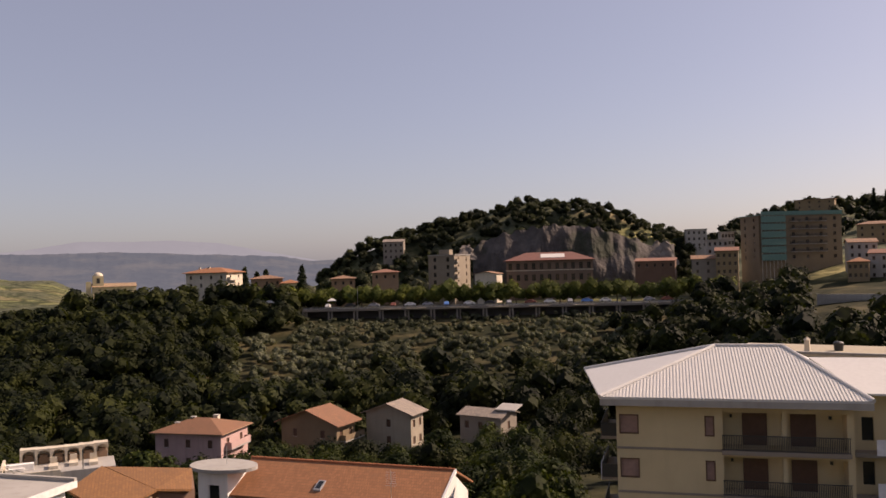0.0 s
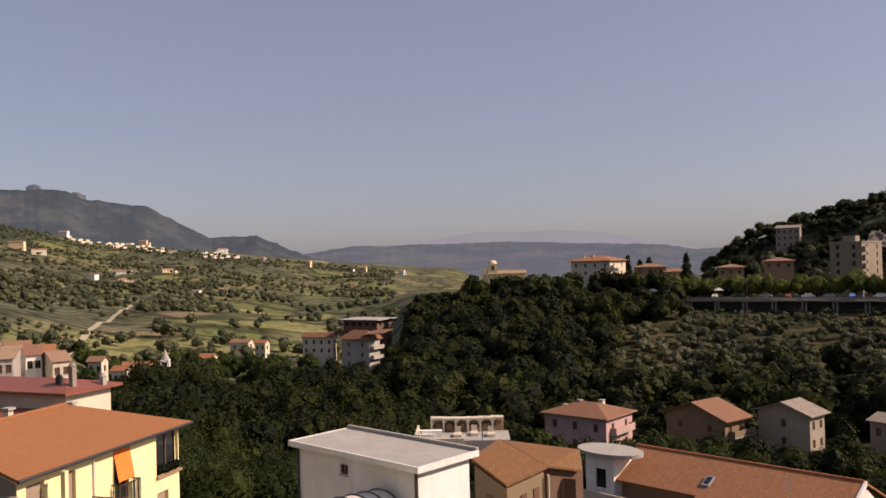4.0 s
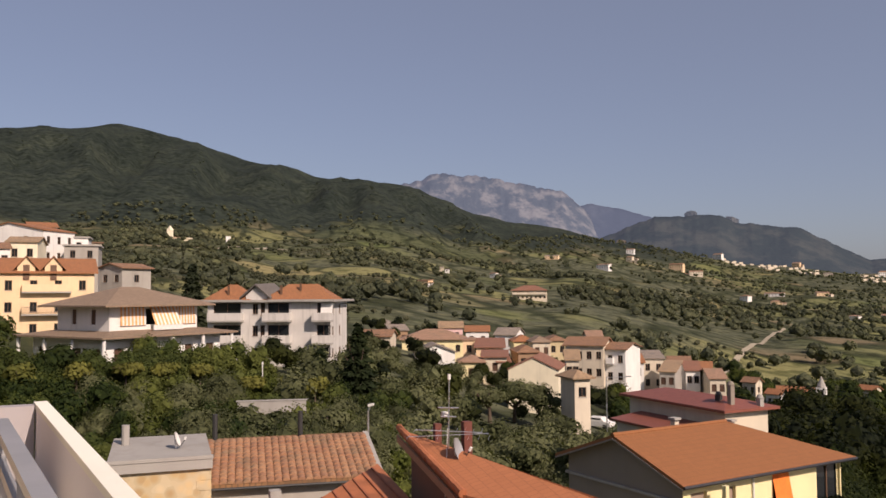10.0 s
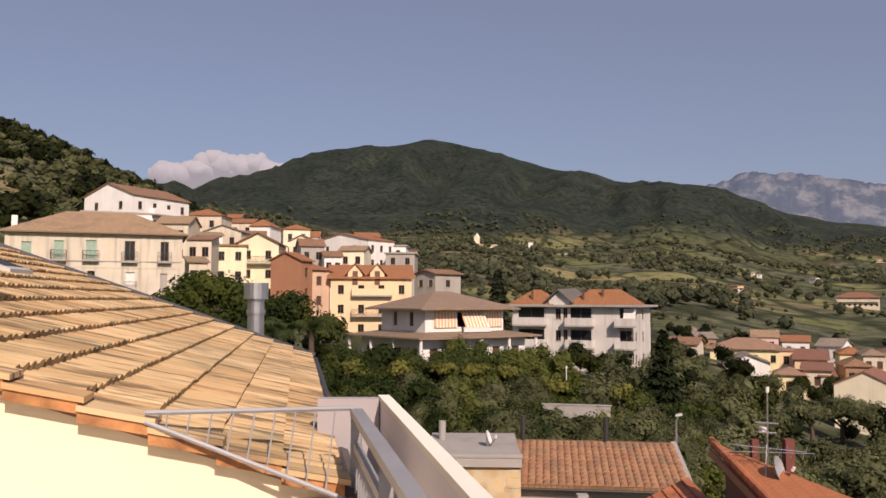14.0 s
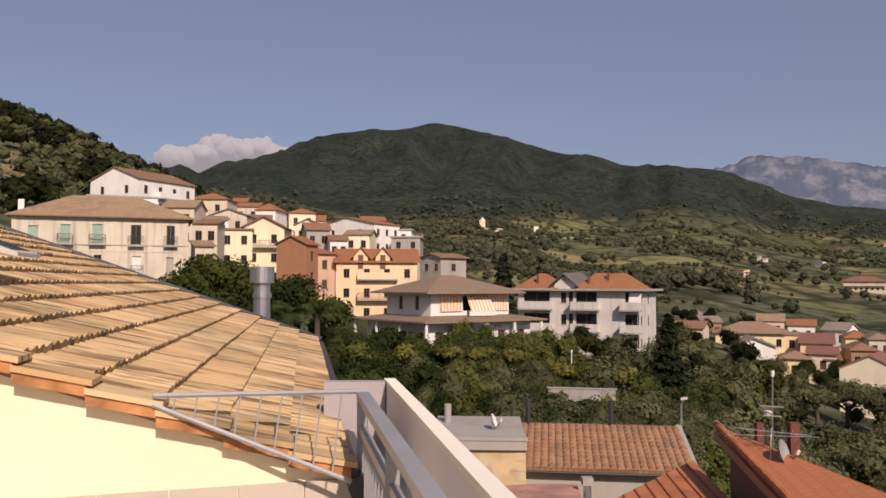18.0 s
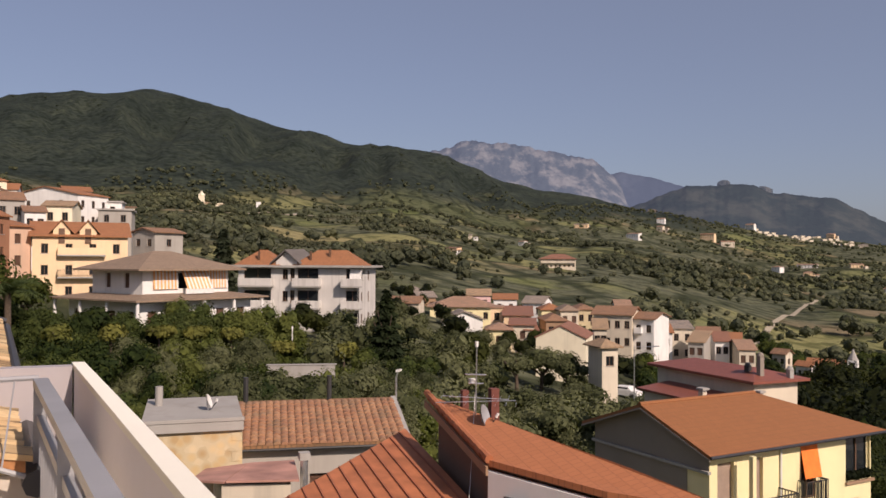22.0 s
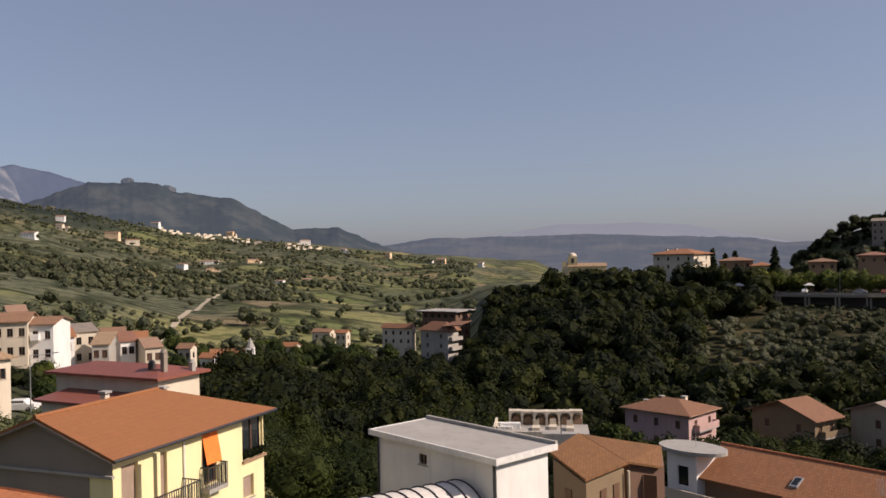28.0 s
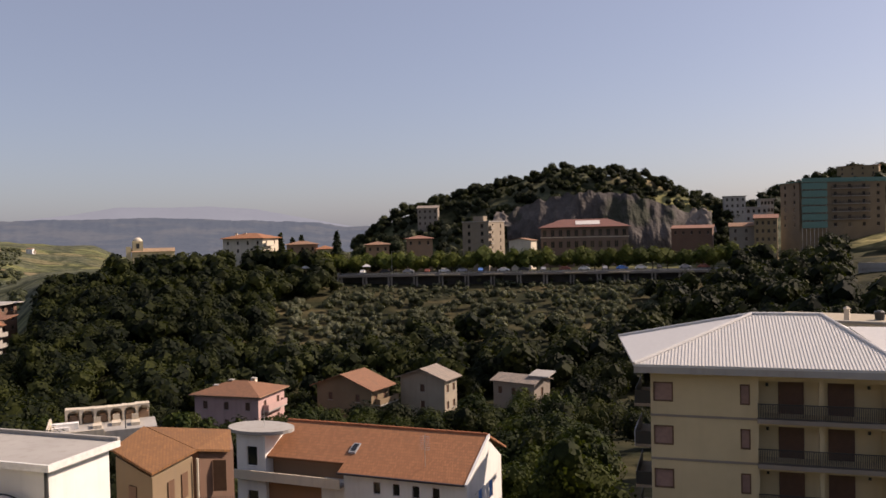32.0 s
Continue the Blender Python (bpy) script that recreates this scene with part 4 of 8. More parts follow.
def yellow_house():
    at, turn = (-28.06, 21.95, 1.0), 98.4
    W, D, H = 10.42, 7.2, 11.1
    o, rise = 0.47, 1.45
    ops = [("f", 0.45, 8.45, 0.95, 2.3, "shutpale"), ("f", 2.3, 8.45, 0.85, 2.3, "shutpale"), ("f", 5.55, 8.6, 1.0, 2.2, "dark"),
           ("f", 0.5, 5.5, 0.9, 2.2, "shut"), ("f", 2.3, 5.5, 0.9, 2.2, "shut"), ("f", 5.6, 6.2, 0.9, 1.4, "shutpale"), ("f", 4.5, 6.2, 0.6, 1.3, "shutpale"),
           ("l", 4.0, 8.9, 0.45, 1.3, "shut"), ("f", 8.6, 9.0, 1.75, 2.05, "dark"), ("r", 0.1, 9.0, 2.2, 2.05, "dark"), ("f", 8.6, 7.1, 0.9, 1.1, "shutpale")]
    t = house("yellow_house", "pale yellow house with brown-orange tiled roof and grey gable", at, turn, W, D, H, "yellow", "t_flat", "half_hip", o, rise,
              openings=ops, balconies=[("f", 0.25, 8.35, 3.9, 1.0, "rail"), ("f", 5.35, 8.5, 1.4, 0.5, "rail")], chimneys=[(4.2, 4.4, H + 1.1, 0.14, 0.6), (9.1, 5.2, H + 0.5, 0.12, 0.6)], gutter=False)
    part("gutter", Geo().rod((-o, -o - 0.05, H + 0.08), (W + o, -o - 0.05, H + 0.08), 0.07, 6), "darkmetal", t)
    g = rise / (D / 2 + o)
    up = Geo().face((-0.03, D, H - 0.6), (-0.03, 0, H - 0.6), (-0.03, 0, H + g * o), (-0.03, D / 2, H + rise - 0.02), (-0.03, D, H + g * o))
    part("gable_cladding", up, "taupe", t, "grey gable cladding")
    part("gable_wall_render", Geo().face((-0.02, D, -3), (-0.02, 1.2, -3), (-0.02, 1.2, H - 0.65), (-0.02, D, H - 0.65)), "taupe", t, "grey rendered gable wall")
    part("gable_ledge", Geo().box((-0.16, -0.1, H - 0.72), (-0.005, D + 0.1, H - 0.605)), "concrete", t)
    part("barge_board", Geo().slab([(-o - 0.03, -o, H + 0.02), (-o + 0.05, -o, H + 0.02), (-o + 0.05, D / 2, H + rise + 0.02), (-o - 0.03, D / 2, H + rise + 0.02)], 0.08)
         .slab([(-o - 0.03, D / 2, H + rise + 0.02), (-o + 0.05, D / 2, H + rise + 0.02), (-o + 0.05, D + o, H + 0.02), (-o - 0.03, D + o, H + 0.02)], 0.08), "taupe", t)
    part("awning", Geo().slab([(5.5, -0.02, 10.95), (5.5, -0.28, 9.6), (6.6, -0.28, 9.6), (6.6, -0.02, 10.95)], 0.03), "awning", t, "bright orange awning")
    part("pillar", Geo().box((1.5, -0.9, 8.37), (1.7, -0.7, H)), "yellow", t)
    part("drain_pipe", Geo().rod((4.2, -0.06, 0), (4.2, -0.06, H), 0.05, 8), "frame", t)
    te = part("terrace", Geo().box((8.55, -0.12, 8.88), (10.54, -0.003, 9.0)), "brown", t, "terrace coping with plants")
    for i in range(9):
        part("plant", leaf_mesh("plant", 60, (0.2, 0.2, 0.33), 0.1, 90 + i, (8.7 + 0.2 * i, 0.02, 9.25)), "l_oak", te)
    part("ridge_tiles", Geo().rod((-o, D / 2, H + rise + 0.16), (W + o - D / 2 - o, D / 2, H + rise + 0.16), 0.1, 8), "t_flat", t)


def ball():
    """A small round of 12 quads: an opaque core added inside a lobe to block light."""
    out = []
    for a, b, c in ((0, 1, 2), (1, 2, 0), (2, 0, 1)):
        for s in (-1, 1):
            for t in (-1, 1):
                q = np.zeros((4, 3))
                q[0, a], q[2, b] = s * 1.08, t * 1.08
                q[1, a], q[1, b], q[1, c] = s * 0.56, t * 0.56, 0.56
                q[3, a], q[3, b], q[3, c] = s * 0.56, t * 0.56, -0.56
                out.append(q if s * t > 0 else q[::-1])
    return np.array(out)


BALL = ball()


def cloud_of(n, size, seed, lobes=7, leafsize=0.3, flat=0.75):
    """Sprays of leaves over the lobes of a crown, thinning outwards, round opaque cores added to block light; returns
    corners (4n, 3).
    """
    rng = np.random.default_rng(seed)
    c = rng.normal(size=(lobes, 3))
    c /= np.linalg.norm(c, axis=1)[:, None]
    c *= rng.uniform(0.2, 0.58, (lobes, 1))
    c[:, 2] = np.abs(c[:, 2]) * 1.15 - 0.3
    r = rng.uniform(0.34, 0.56, lobes)
    if lobes < 3:
        c *= 0.3
        r = rng.uniform(0.7, 0.9, lobes)
    k = rng.choice(lobes, n, p=r ** 2 / np.sum(r ** 2))
    d = rng.normal(size=(n, 3))
    d[:, 2] += 0.3
    d /= np.linalg.norm(d, axis=1)[:, None]
    reach = 0.95 + 0.085 * rng.normal(size=n).clip(-1.5, 2.2)
    p = c[k] + d * (r[k] * reach)[:, None]
    nrm = d + rng.normal(scale=0.24, size=(n, 3))
    nrm[:, 2] += 0.15
    nrm /= np.linalg.norm(nrm, axis=1)[:, None]
    a = np.cross(nrm, rng.normal(size=(n, 3)))
    a /= np.linalg.norm(a, axis=1)[:, None]
    b = np.cross(nrm, a)
    s = leafsize * rng.uniform(0.55, 1.3, (n, 1))
    p = p * np.array(size)
    q = np.stack([p - a * s - b * s * 0.3, p + a * s * 0.4 - b * s * 0.65, p + a * s + b * s * 0.35, p - a * s * 0.35 + b * s * 0.7], 1)
    wob = 1 + 0.17 * np.sin(BALL @ np.array((5.1, 2.3, 4.2)) + seed)[None] * np.cos(BALL @ np.array((1.7, 6.3, 3.1)))[None]
    inner = (np.asarray(c)[:, None, None, :] + BALL[None] * wob[..., None] * (r * (0.82 if n < 60 * lobes else 0.62))[:, None, None, None]) * np.array(size)
    return np.concatenate([q.reshape(-1, 3), inner.reshape(-1, 3)])


def mesh_of_quads(name, v):
    me = bpy.data.meshes.new(name)
    n = len(v) // 4
    me.vertices.add(len(v))
    me.vertices.foreach_set("co", np.ascontiguousarray(v, np.float32).ravel())
    me.loops.add(4 * n)
    me.loops.foreach_set("vertex_index", np.arange(4 * n, dtype=np.int32))
    me.polygons.add(n)
    me.polygons.foreach_set("loop_start", np.arange(0, 4 * n, 4, dtype=np.int32))
    me.update()
    me.validate()
    return me


def leaf_mesh(name, n, size, leafsize, seed, at=(0, 0, 0), lobes=7):
    return mesh_of_quads(name, cloud_of(n, size, seed, lobes, leafsize) + np.array(at))


M["t_flat"] = tiles("brown_orange_tiles", (0.27, 0.105, 0.037), (0.2, 0.085, 0.034), lichen=0.15, joint=0.008)
PANE["shutpale"] = "greyshut"
M["greyshut"] = paint("pale_brown_shutter", (0.3, 0.22, 0.17), 0.6)
yellow_house()


# ---- houses placed by bearing ----
def meet(m, v, b):
    """How far from m along v the bearing b is reached."""
    q = (-math.sin(radians(b)), math.cos(radians(b)))
    return -(m[0] * q[1] - m[1] * q[0]) / (v[0] * q[1] - v[1] * q[0])


def level(d, el):
    return EYE + d * math.tan(radians(el))


def auto(face, length, H, cols, floors, w=0.9, h=1.35, sort="shut", storey=3.0, first=0.95, door=()):
    """Even rows of windows, counted down from the eave."""
    out = []
    for k in range(floors):
        for i in range(cols):
            s = 2.15 if (k, i) in door else h
            z = H - first - h - k * storey - (s - h)
            if z > -2.5:
                out.append((face, length * (i + 0.5) / cols - w / 2, z, w, s, sort))
    return out


def corner_house(name, label, bl, bm, br, d, skew, el, wall, roof, kind="hip", rise=1.5, over=0.45, front=(3, 3), side=(2, 3), sort="shut", category="house",
                 depth=None, win=(0.9, 1.35), balconies=(), chimneys=(), group="", storey=3.0, lift=0.0, gutter=False, base=4.0, extra=()):
    """A house whose front spans the bearings bl to bm and whose right side spans bm to br; el is the eave's elevation at the corner."""
    turn = bm + skew
    c, s = math.cos(radians(turn)), math.sin(radians(turn))
    m = polar(bm, d)
    w = meet(m, (-c, -s), bl)
    dp = depth or meet(m, (-s, c), br)
    w, dp = max(2.0, min(w, 60)), max(2.0, min(dp, 40))
    top = level(d, el)
    x, y = m[0] - c * w, m[1] - s * w
    g = min(height(x, y), height(m[0], m[1])) - 0.3 + lift
    H = top - g
    if H < 2.6:
        g, H = top - 2.6, 2.6
    ops = auto("f", w, H, front[0], front[1], *win, sort, storey) + auto("r", dp, H, side[0], side[1], *win, sort, storey) + [(f, u, H + z, ow, oh, so) for f, u, z, ow, oh, so in extra]
    bal = [(f, u, H + z, bw, dep, st) for f, u, z, bw, dep, st in balconies]
    ch = [(x0, y0, H + z0, sz, hh) for x0, y0, z0, sz, hh in chimneys]
    return house(name, label, (x, y, g), turn, w, dp, H, wall, roof, kind, over, rise, ops, bal, (), ch, category, group, base, gutter), w, dp, H


def square_house(name, label, bl, br, d, el, depth, wall, roof, kind="gable_x", skew=0.0, **k):
    """A house seen square on."""
    mid = (bl + br) / 2
    turn = mid + skew
    c, s = math.cos(radians(turn)), math.sin(radians(turn))
    m = polar(bl, d)
    k.setdefault("side", (0, 0))
    w = meet(m, (c, s), br)
    e = (m[0] + c * w, m[1] + s * w)
    de, be = math.hypot(*e), math.degrees(math.atan2(-e[0], e[1]))
    return corner_house(name, label, bl, be, be, de, turn - be, math.degrees(math.atan2(level(d, el) - EYE, de)), wall, roof, kind, depth=depth, **k)


# ---- close by: the antenna house, seamed roof, stone house ----
def antenna_house():
    t = thing("aerial_house", "house with bright terracotta roof and stepped gable edge", "house", (0, 0, 0))
    P, C = Vector((-24.55, 8.55, 15.85)), Vector((-19.4, 8.42, 15.0))
    E, R = Vector((-13.5, 13.0, 14.8)), Vector((-15.3, 11.2, 14.95))
    roof = part("roof", Geo().slab([P, C, Vector((-16.4, 10.0, 14.85)), Vector((-14.2, 11.9, 14.8)), Vector((-17.0, 11.0, 15.15)), Vector((-20.8, 9.75, 15.5))], 0.16), "t_terra", t)
    for a, b in ((P, C),):
        n = int((b - a).length / 0.42)
        for i in range(n):
            p, q = a.lerp(b, i / n), a.lerp(b, (i + 1.08) / n)
            part("ridge_tile", Geo().rod(p + Vector((0, 0, 0.06)), q + Vector((0, 0, 0.03)), 0.1, 8, 0.115), "terra", roof)
    part("fascia", Geo().slab([P + Vector((0, -0.08, -0.17)), C + Vector((0, -0.08, -0.17)), C + Vector((0, -0.02, -0.17)), P + Vector((0, -0.02, -0.17))], 0.22), "brown", roof)
    # Dark brown wall stands in for the shadow cast on the seamed roof.
    part("wall", Geo().slab([(-24.0, 8.75, 15.4), (-19.7, 8.62, 14.75), (-16.6, 10.2, 14.6), (-17.2, 11.0, 14.7), (-20.8, 9.9, 15.2)], 7.5), "darkrender", t, "wall under the roof, dark brown in place of shade")
    part("front_wall", Geo().slab([(-19.55, 8.5, 14.72), (-19.4, 8.4, 14.72), (-16.35, 9.98, 14.58), (-16.5, 10.1, 14.58)], 7), "white", t, "white rendered front wall")
    part("window", Geo().box((-18.9, 8.6, 13.4), (-18.2, 9.1, 14.2)), "glass", t)
    part("side_chimney", Geo().box((-22.75, 9.85, 14.9), (-22.5, 10.1, 16.25)), "maroon", t, "red brick chimney stack")
    part("side_chimney", Geo().box((-23.6, 9.3, 14.9), (-23.4, 9.5, 16.1)), "maroon", t, "red brick chimney stack")
    a = thing("tv_aerial", "tall television aerial mast with yagi arms on a roof", "antenna", (*polar(67.45, 24.0)[:2], 15.2))
    part("mast", Geo().rod((0, 0, 0), (0.03, 0.02, 2.35), 0.02, 8), "steel", a)
    part("lamp_head", Geo().rod((0.03, 0.02, 2.35), (0.03, 0.02, 2.5), 0.05, 8), "frame", a)
    d = Vector((math.cos(radians(62)), math.sin(radians(62)), 0))
    n = Vector((-d.y, d.x, 0))
    for z, ln in ((0.72, 1.15), (0.92, 0.95)):
        p = Vector((0.01, 0, z))
        part("boom", Geo().rod(p - d * ln, p + d * ln + Vector((0, 0, 0.12 if ln > 1 else -0.06)), 0.012, 6), "steel", a)
        for i in range(9):
            q = p + d * (ln * (i / 4 - 1))
            part("element", Geo().rod(q - n * 0.35, q + n * 0.35, 0.005, 5), "steel", a)
    for z, ln in ((1.55, 0.3), (1.3, 0.22)):
        p = Vector((0.02, 0, z))
        part("small_arm", Geo().rod(p - d * ln, p + d * ln, 0.02, 6), "steel", a)
    part("floodlight", Geo().box((-0.35, -0.08, 1.28), (-0.2, 0.08, 1.4)), "frame", a)
    s = thing("satellite_dish", "grey satellite dish on a roof edge", "satellite dish", (*polar(66.95, 23.5)[:2], 15.35))
    dish(s, 0.34, (0.62, 0.74, 0.3), (0.05, 0, 0.3))
    c = thing("cable", "pale slack cable hanging from the aerial", "cable", (0, 0, 0))
    p0, p1 = Vector((-22.2, 9.2, 16.2)), Vector((-18.9, 7.6, 13.4))
    g = Geo()
    for i in range(10):
        f = lambda k: p0.lerp(p1, k / 10) - Vector((0, 0, 0.5 * math.sin(math.pi * k / 10)))
        g.rod(f(i), f(i + 1), 0.008, 5)
    part("wire", g, "frame", c)
    # the lower seamed roof
    z = lambda x: 14.4 - 0.12 * (x + 26)
    q = [(-20.9, 2.9), (-15.0, 2.6), (-15.6, 8.3), (-26.4, 8.45)]
    low = thing("seamed_roof_house", "house with rust-red standing-seam roof partly in shade", "house", (0, 0, 0))
    r = part("roof", Geo().slab([(x, y, z(x)) for x, y in q], 0.12), "terra", low)
    for i in range(13):
        y = 2.95 + i * 0.43
        xa = -20.9 - (y - 2.9) / 5.55 * 5.5 + 0.06
        part("seam", Geo().slab([(xa, y - 0.02, z(xa) + 0.05), (-15.2, y - 0.02, z(-15.2) + 0.05), (-15.2, y + 0.02, z(-15.2) + 0.05), (xa, y + 0.02, z(xa) + 0.05)], 0.055), "terra_dark", r)
    part("wall", Geo().slab([(x * 0.985 - 0.3, 0.3 + y * 0.97, z(x) - 0.121) for x, y in q], 7), "old", low)
    pk = thing("lean_to_roof", "low lean-to with faded pink sheet roof", "shed", (0, 0, 0))
    part("roof", Geo().slab([(-23.4, 2.4, 14.0), (-22.9, 4.3, 14.0), (-26.2, 4.75, 13.75), (-26.3, 3.4, 13.75)], 0.06), "pinksheet", pk)
    part("roof_sheet", Geo().slab([(-24.2, 1.5, 13.9), (-23.42, 2.35, 13.98), (-26.32, 3.38, 13.74), (-26.6, 2.1, 13.6)], 0.06), "pinksheet", pk)
    part("wall", Geo().slab([(-23.6, 2.3, 13.85), (-23.1, 4.1, 13.85), (-26.1, 4.5, 13.65), (-26.2, 2.3, 13.5)], 6), "old", pk)
    fl = thing("flue", "dull steel flue with square cowl", "chimney", (-25.1, 4.85, 13.0))
    part("pipe", Geo().rod((0, 0, -3), (0, 0, 1.0), 0.12, 12), "steel", fl)
    part("cowl", Geo().box((-0.16, -0.16, 1.0), (0.16, 0.16, 1.22)), "concrete", fl)


def dish(parent, r, aim, at):
    aim, at = Vector(aim).normalized(), Vector(at)
    q = aim.to_track_quat("Z", "Y")
    g, n = Geo(), 20
    rings = [(r * k / 4, 0.22 * r * (k / 4) ** 2) for k in range(5)]
    for (r0, h0), (r1, h1) in zip(rings, rings[1:]):
        for i in range(n):
            p = lambda rr, hh, k: at + q @ Vector((rr * math.cos(2 * math.pi * k / n), rr * math.sin(2 * math.pi * k / n), hh))
            g.face(p(r0, h0, i), p(r1, h1, i), p(r1, h1, i + 1), p(r0, h0, i + 1))
            g.face(p(r0, h0 - 0.02, i + 1), p(r1, h1 - 0.02, i + 1), p(r1, h1 - 0.02, i), p(r0, h0 - 0.02, i))
    part("reflector", g, "rail" if r > 0.3 else "frame", parent)
    part("arm", Geo().rod(at - q @ Vector((0, r, -0.05)), at + q @ Vector((0, -0.1, r * 1.1)), 0.015, 6), "dark", parent)
    part("receiver", Geo().rod(at + q @ Vector((0, -0.1, r * 1.05)), at + q @ Vector((0, -0.02, r * 1.3)), 0.04, 8), "frame", parent)
    part("bracket", Geo().rod(at - aim * 0.05, (at.x, at.y, 0), 0.025, 8), "steel", parent)


M["maroon"] = paint("maroon_brick", (0.16, 0.05, 0.035), 0.85)
# Dark wall colour; on some walls it carries painted shade.
M["darkrender"] = plaster("dark_brown_render", (0.16, 0.09, 0.06), 0.3)
M["terra"] = paint("terracotta", (0.38, 0.13, 0.055), 0.8, 0, 0.25, 1.5)
M["terra_dark"] = paint("dark_terracotta", (0.3, 0.1, 0.05), 0.8, 0, 0.2, 2.0)
M["t_terra"] = tiles("terracotta_tiles", (0.4, 0.145, 0.06), (0.28, 0.105, 0.05), lichen=0.2, joint=0.008)
M["pinksheet"] = paint("faded_pink_sheet", (0.42, 0.22, 0.17), 0.85, 0, 0.3, 1.0)
antenna_house()


def stone_material():
    m, nt, b = nodes_of("rubble_stone")
    vo = nt.nodes.new("ShaderNodeTexVoronoi")
    vo.inputs["Scale"].default_value = 3.2
    nt.links.new(nt.nodes.new("ShaderNodeNewGeometry").outputs["Position"], vo.inputs["Vector"])
    sep = nt.nodes.new("ShaderNodeSeparateColor")
    nt.links.new(vo.outputs["Color"], sep.inputs[0])
    c = ramp(nt, sep.outputs[0], [(0, (0.4, 0.27, 0.13)), (0.5, (0.58, 0.42, 0.22)), (1, (0.66, 0.52, 0.32))])
    edge = ramp(nt, vo.outputs["Distance"], [(0.25, (0, 0, 0)), (0.6, (0.7, 0.7, 0.7))])
    c = mixed(nt, edge, c, (0.5, 0.42, 0.28))
    nt.links.new(c, b.inputs["Base Color"])
    b.inputs["Roughness"].default_value = 0.95
    bumped(nt, b, vo.outputs["Distance"], -0.6, 0.06)
    return m


M["rubble"] = stone_material()


def stone_house():
    W = 2.9
    at = (*polar(89.3, 27.2)[:2], 7.0)
    t = thing("stone_house", "small rubble stone house with flat grey roof slab", "house", at, 86.5)
    z = level(27.2, -10.6) - 7.0
    g = Geo()
    for f in "frbl":
        facade(g, f, W, 4.2, z - 0.25, [], -2)
    part("wall", g, "rubble", t)
    part("roof_slab", Geo().slab([(-0.12, -0.15, z + 0.05), (W + 0.05, -0.15, z + 0.05), (W + 0.05, 4.3, z + 0.12), (-0.12, 4.3, z + 0.12)], 0.3), "concrete", t)
    part("roof_edge", Geo().box((-0.14, -0.18, z + 0.051), (W + 0.07, -0.05, z + 0.16)), "concrete", t)
    part("chimney", Geo().rod((0.3, 3.0, z), (0.3, 3.0, z + 0.75), 0.13, 10), "concrete", t)
    for i in range(12):                          # dressed quoins at the corner
        part("quoin", Geo().box((W - 0.3 - 0.12 * (i % 2), -0.02, z - 0.3 - 0.32 * (i + 1) + 0.01), (W + 0.02, 0.2, z - 0.3 - 0.32 * i - 0.01)), "rubble", t)
    s = thing("satellite_dish", "white satellite dish on a flat roof", "satellite dish", (at[0] - 1.6, at[1] + 2.0, 7 + z + 0.1), 0)
    dish(s, 0.24, (0.3, 0.95, 0.35), (0, 0, 0.28))


def clay_tile_material():
    m, nt, b = nodes_of("lichened_clay_tile")
    rnd = nt.nodes.new("ShaderNodeObjectInfo").outputs["Random"]
    c = ramp(nt, rnd, [(0.0, (0.3, 0.15, 0.085)), (0.5, (0.35, 0.18, 0.098)), (1.0, (0.38, 0.21, 0.115))])
    c = mixed(nt, ramp(nt, noise_of(nt, 1.3, 6), [(0.5, (0, 0, 0)), (0.66, (0.6, 0.6, 0.6))]), c, (0.2, 0.14, 0.085))
    nt.links.new(c, b.inputs["Base Color"])
    b.inputs["Roughness"].default_value = 0.95
    bumped(nt, b, noise_of(nt, 25, 4), 0.5, 0.015)
    return m


M["claytile"] = clay_tile_material()
stone_house()
t_old, w_, d_, H_ = corner_house("clay_roof_house", "old house with lichen-stained clay tile roof", 83.75, 72.4, 71, 30.6, 9.0, -12.3, "grey", "t_old", "gable_x", rise=0.88, over=0.25,
                                 front=(3, 2), side=(0, 0), depth=8.0, win=(0.7, 1.0))
col, row = 0.26, 0.36
tile = Geo()
for (u0, n0), (u1, n1) in zip(((0.0, 0.02), (0.06, 0.065), (0.13, 0.08), (0.19, 0.06), (0.25, 0.02)), ((0.06, 0.065), (0.13, 0.08), (0.19, 0.06), (0.25, 0.02))):
    tile.face((u0, -0.02, n0 + 0.03), (u1, -0.02, n1 + 0.03), (u1, row * 1.08, n1 + row * 0.207), (u0, row * 1.08, n0 + row * 0.207))
    tile.face((u0, -0.02, 0.0), (u1, -0.02, 0.0), (u1, -0.02, n1 + 0.03), (u0, -0.02, n0 + 0.03))
clay = tile.mesh("clay_tile")
clay.materials.append(M["claytile"])
nc, nr = int((w_ + 0.4) / col), int(4.2 / row)
for i in range(min(nc, 27)):
    for k in range(nr):
        ct = part("clay_tile", clay, None, t_old)
        ct.location = (-0.22 + i * col * (w_ + 0.4) / (min(nc, 27) * col), -0.25 + k * row, H_ + 0.17 + k * row * 0.207 + random.uniform(-0.01, 0.012))
part("verge_strip", Geo().slab([(w_ + 0.1, -0.3, H_ + 0.2), (w_ + 0.3, -0.3, H_ + 0.2), (w_ + 0.3, 4.0, H_ + 1.08), (w_ + 0.1, 4.0, H_ + 1.08)], 0.1), "concrete", t_old)
part("eave_pipe", Geo().rod((0, -0.35, H_ + 0.03), (w_, -0.35, H_ + 0.03), 0.05, 8), "dark", t_old)
for x, y in ((3.6, 3.9), (0.3, 3.9)):
    part("chimney_pipe", Geo().rod((x, y, H_ + 0.7), (x, y, H_ + 2.0), 0.1, 8), "dark", t_old)


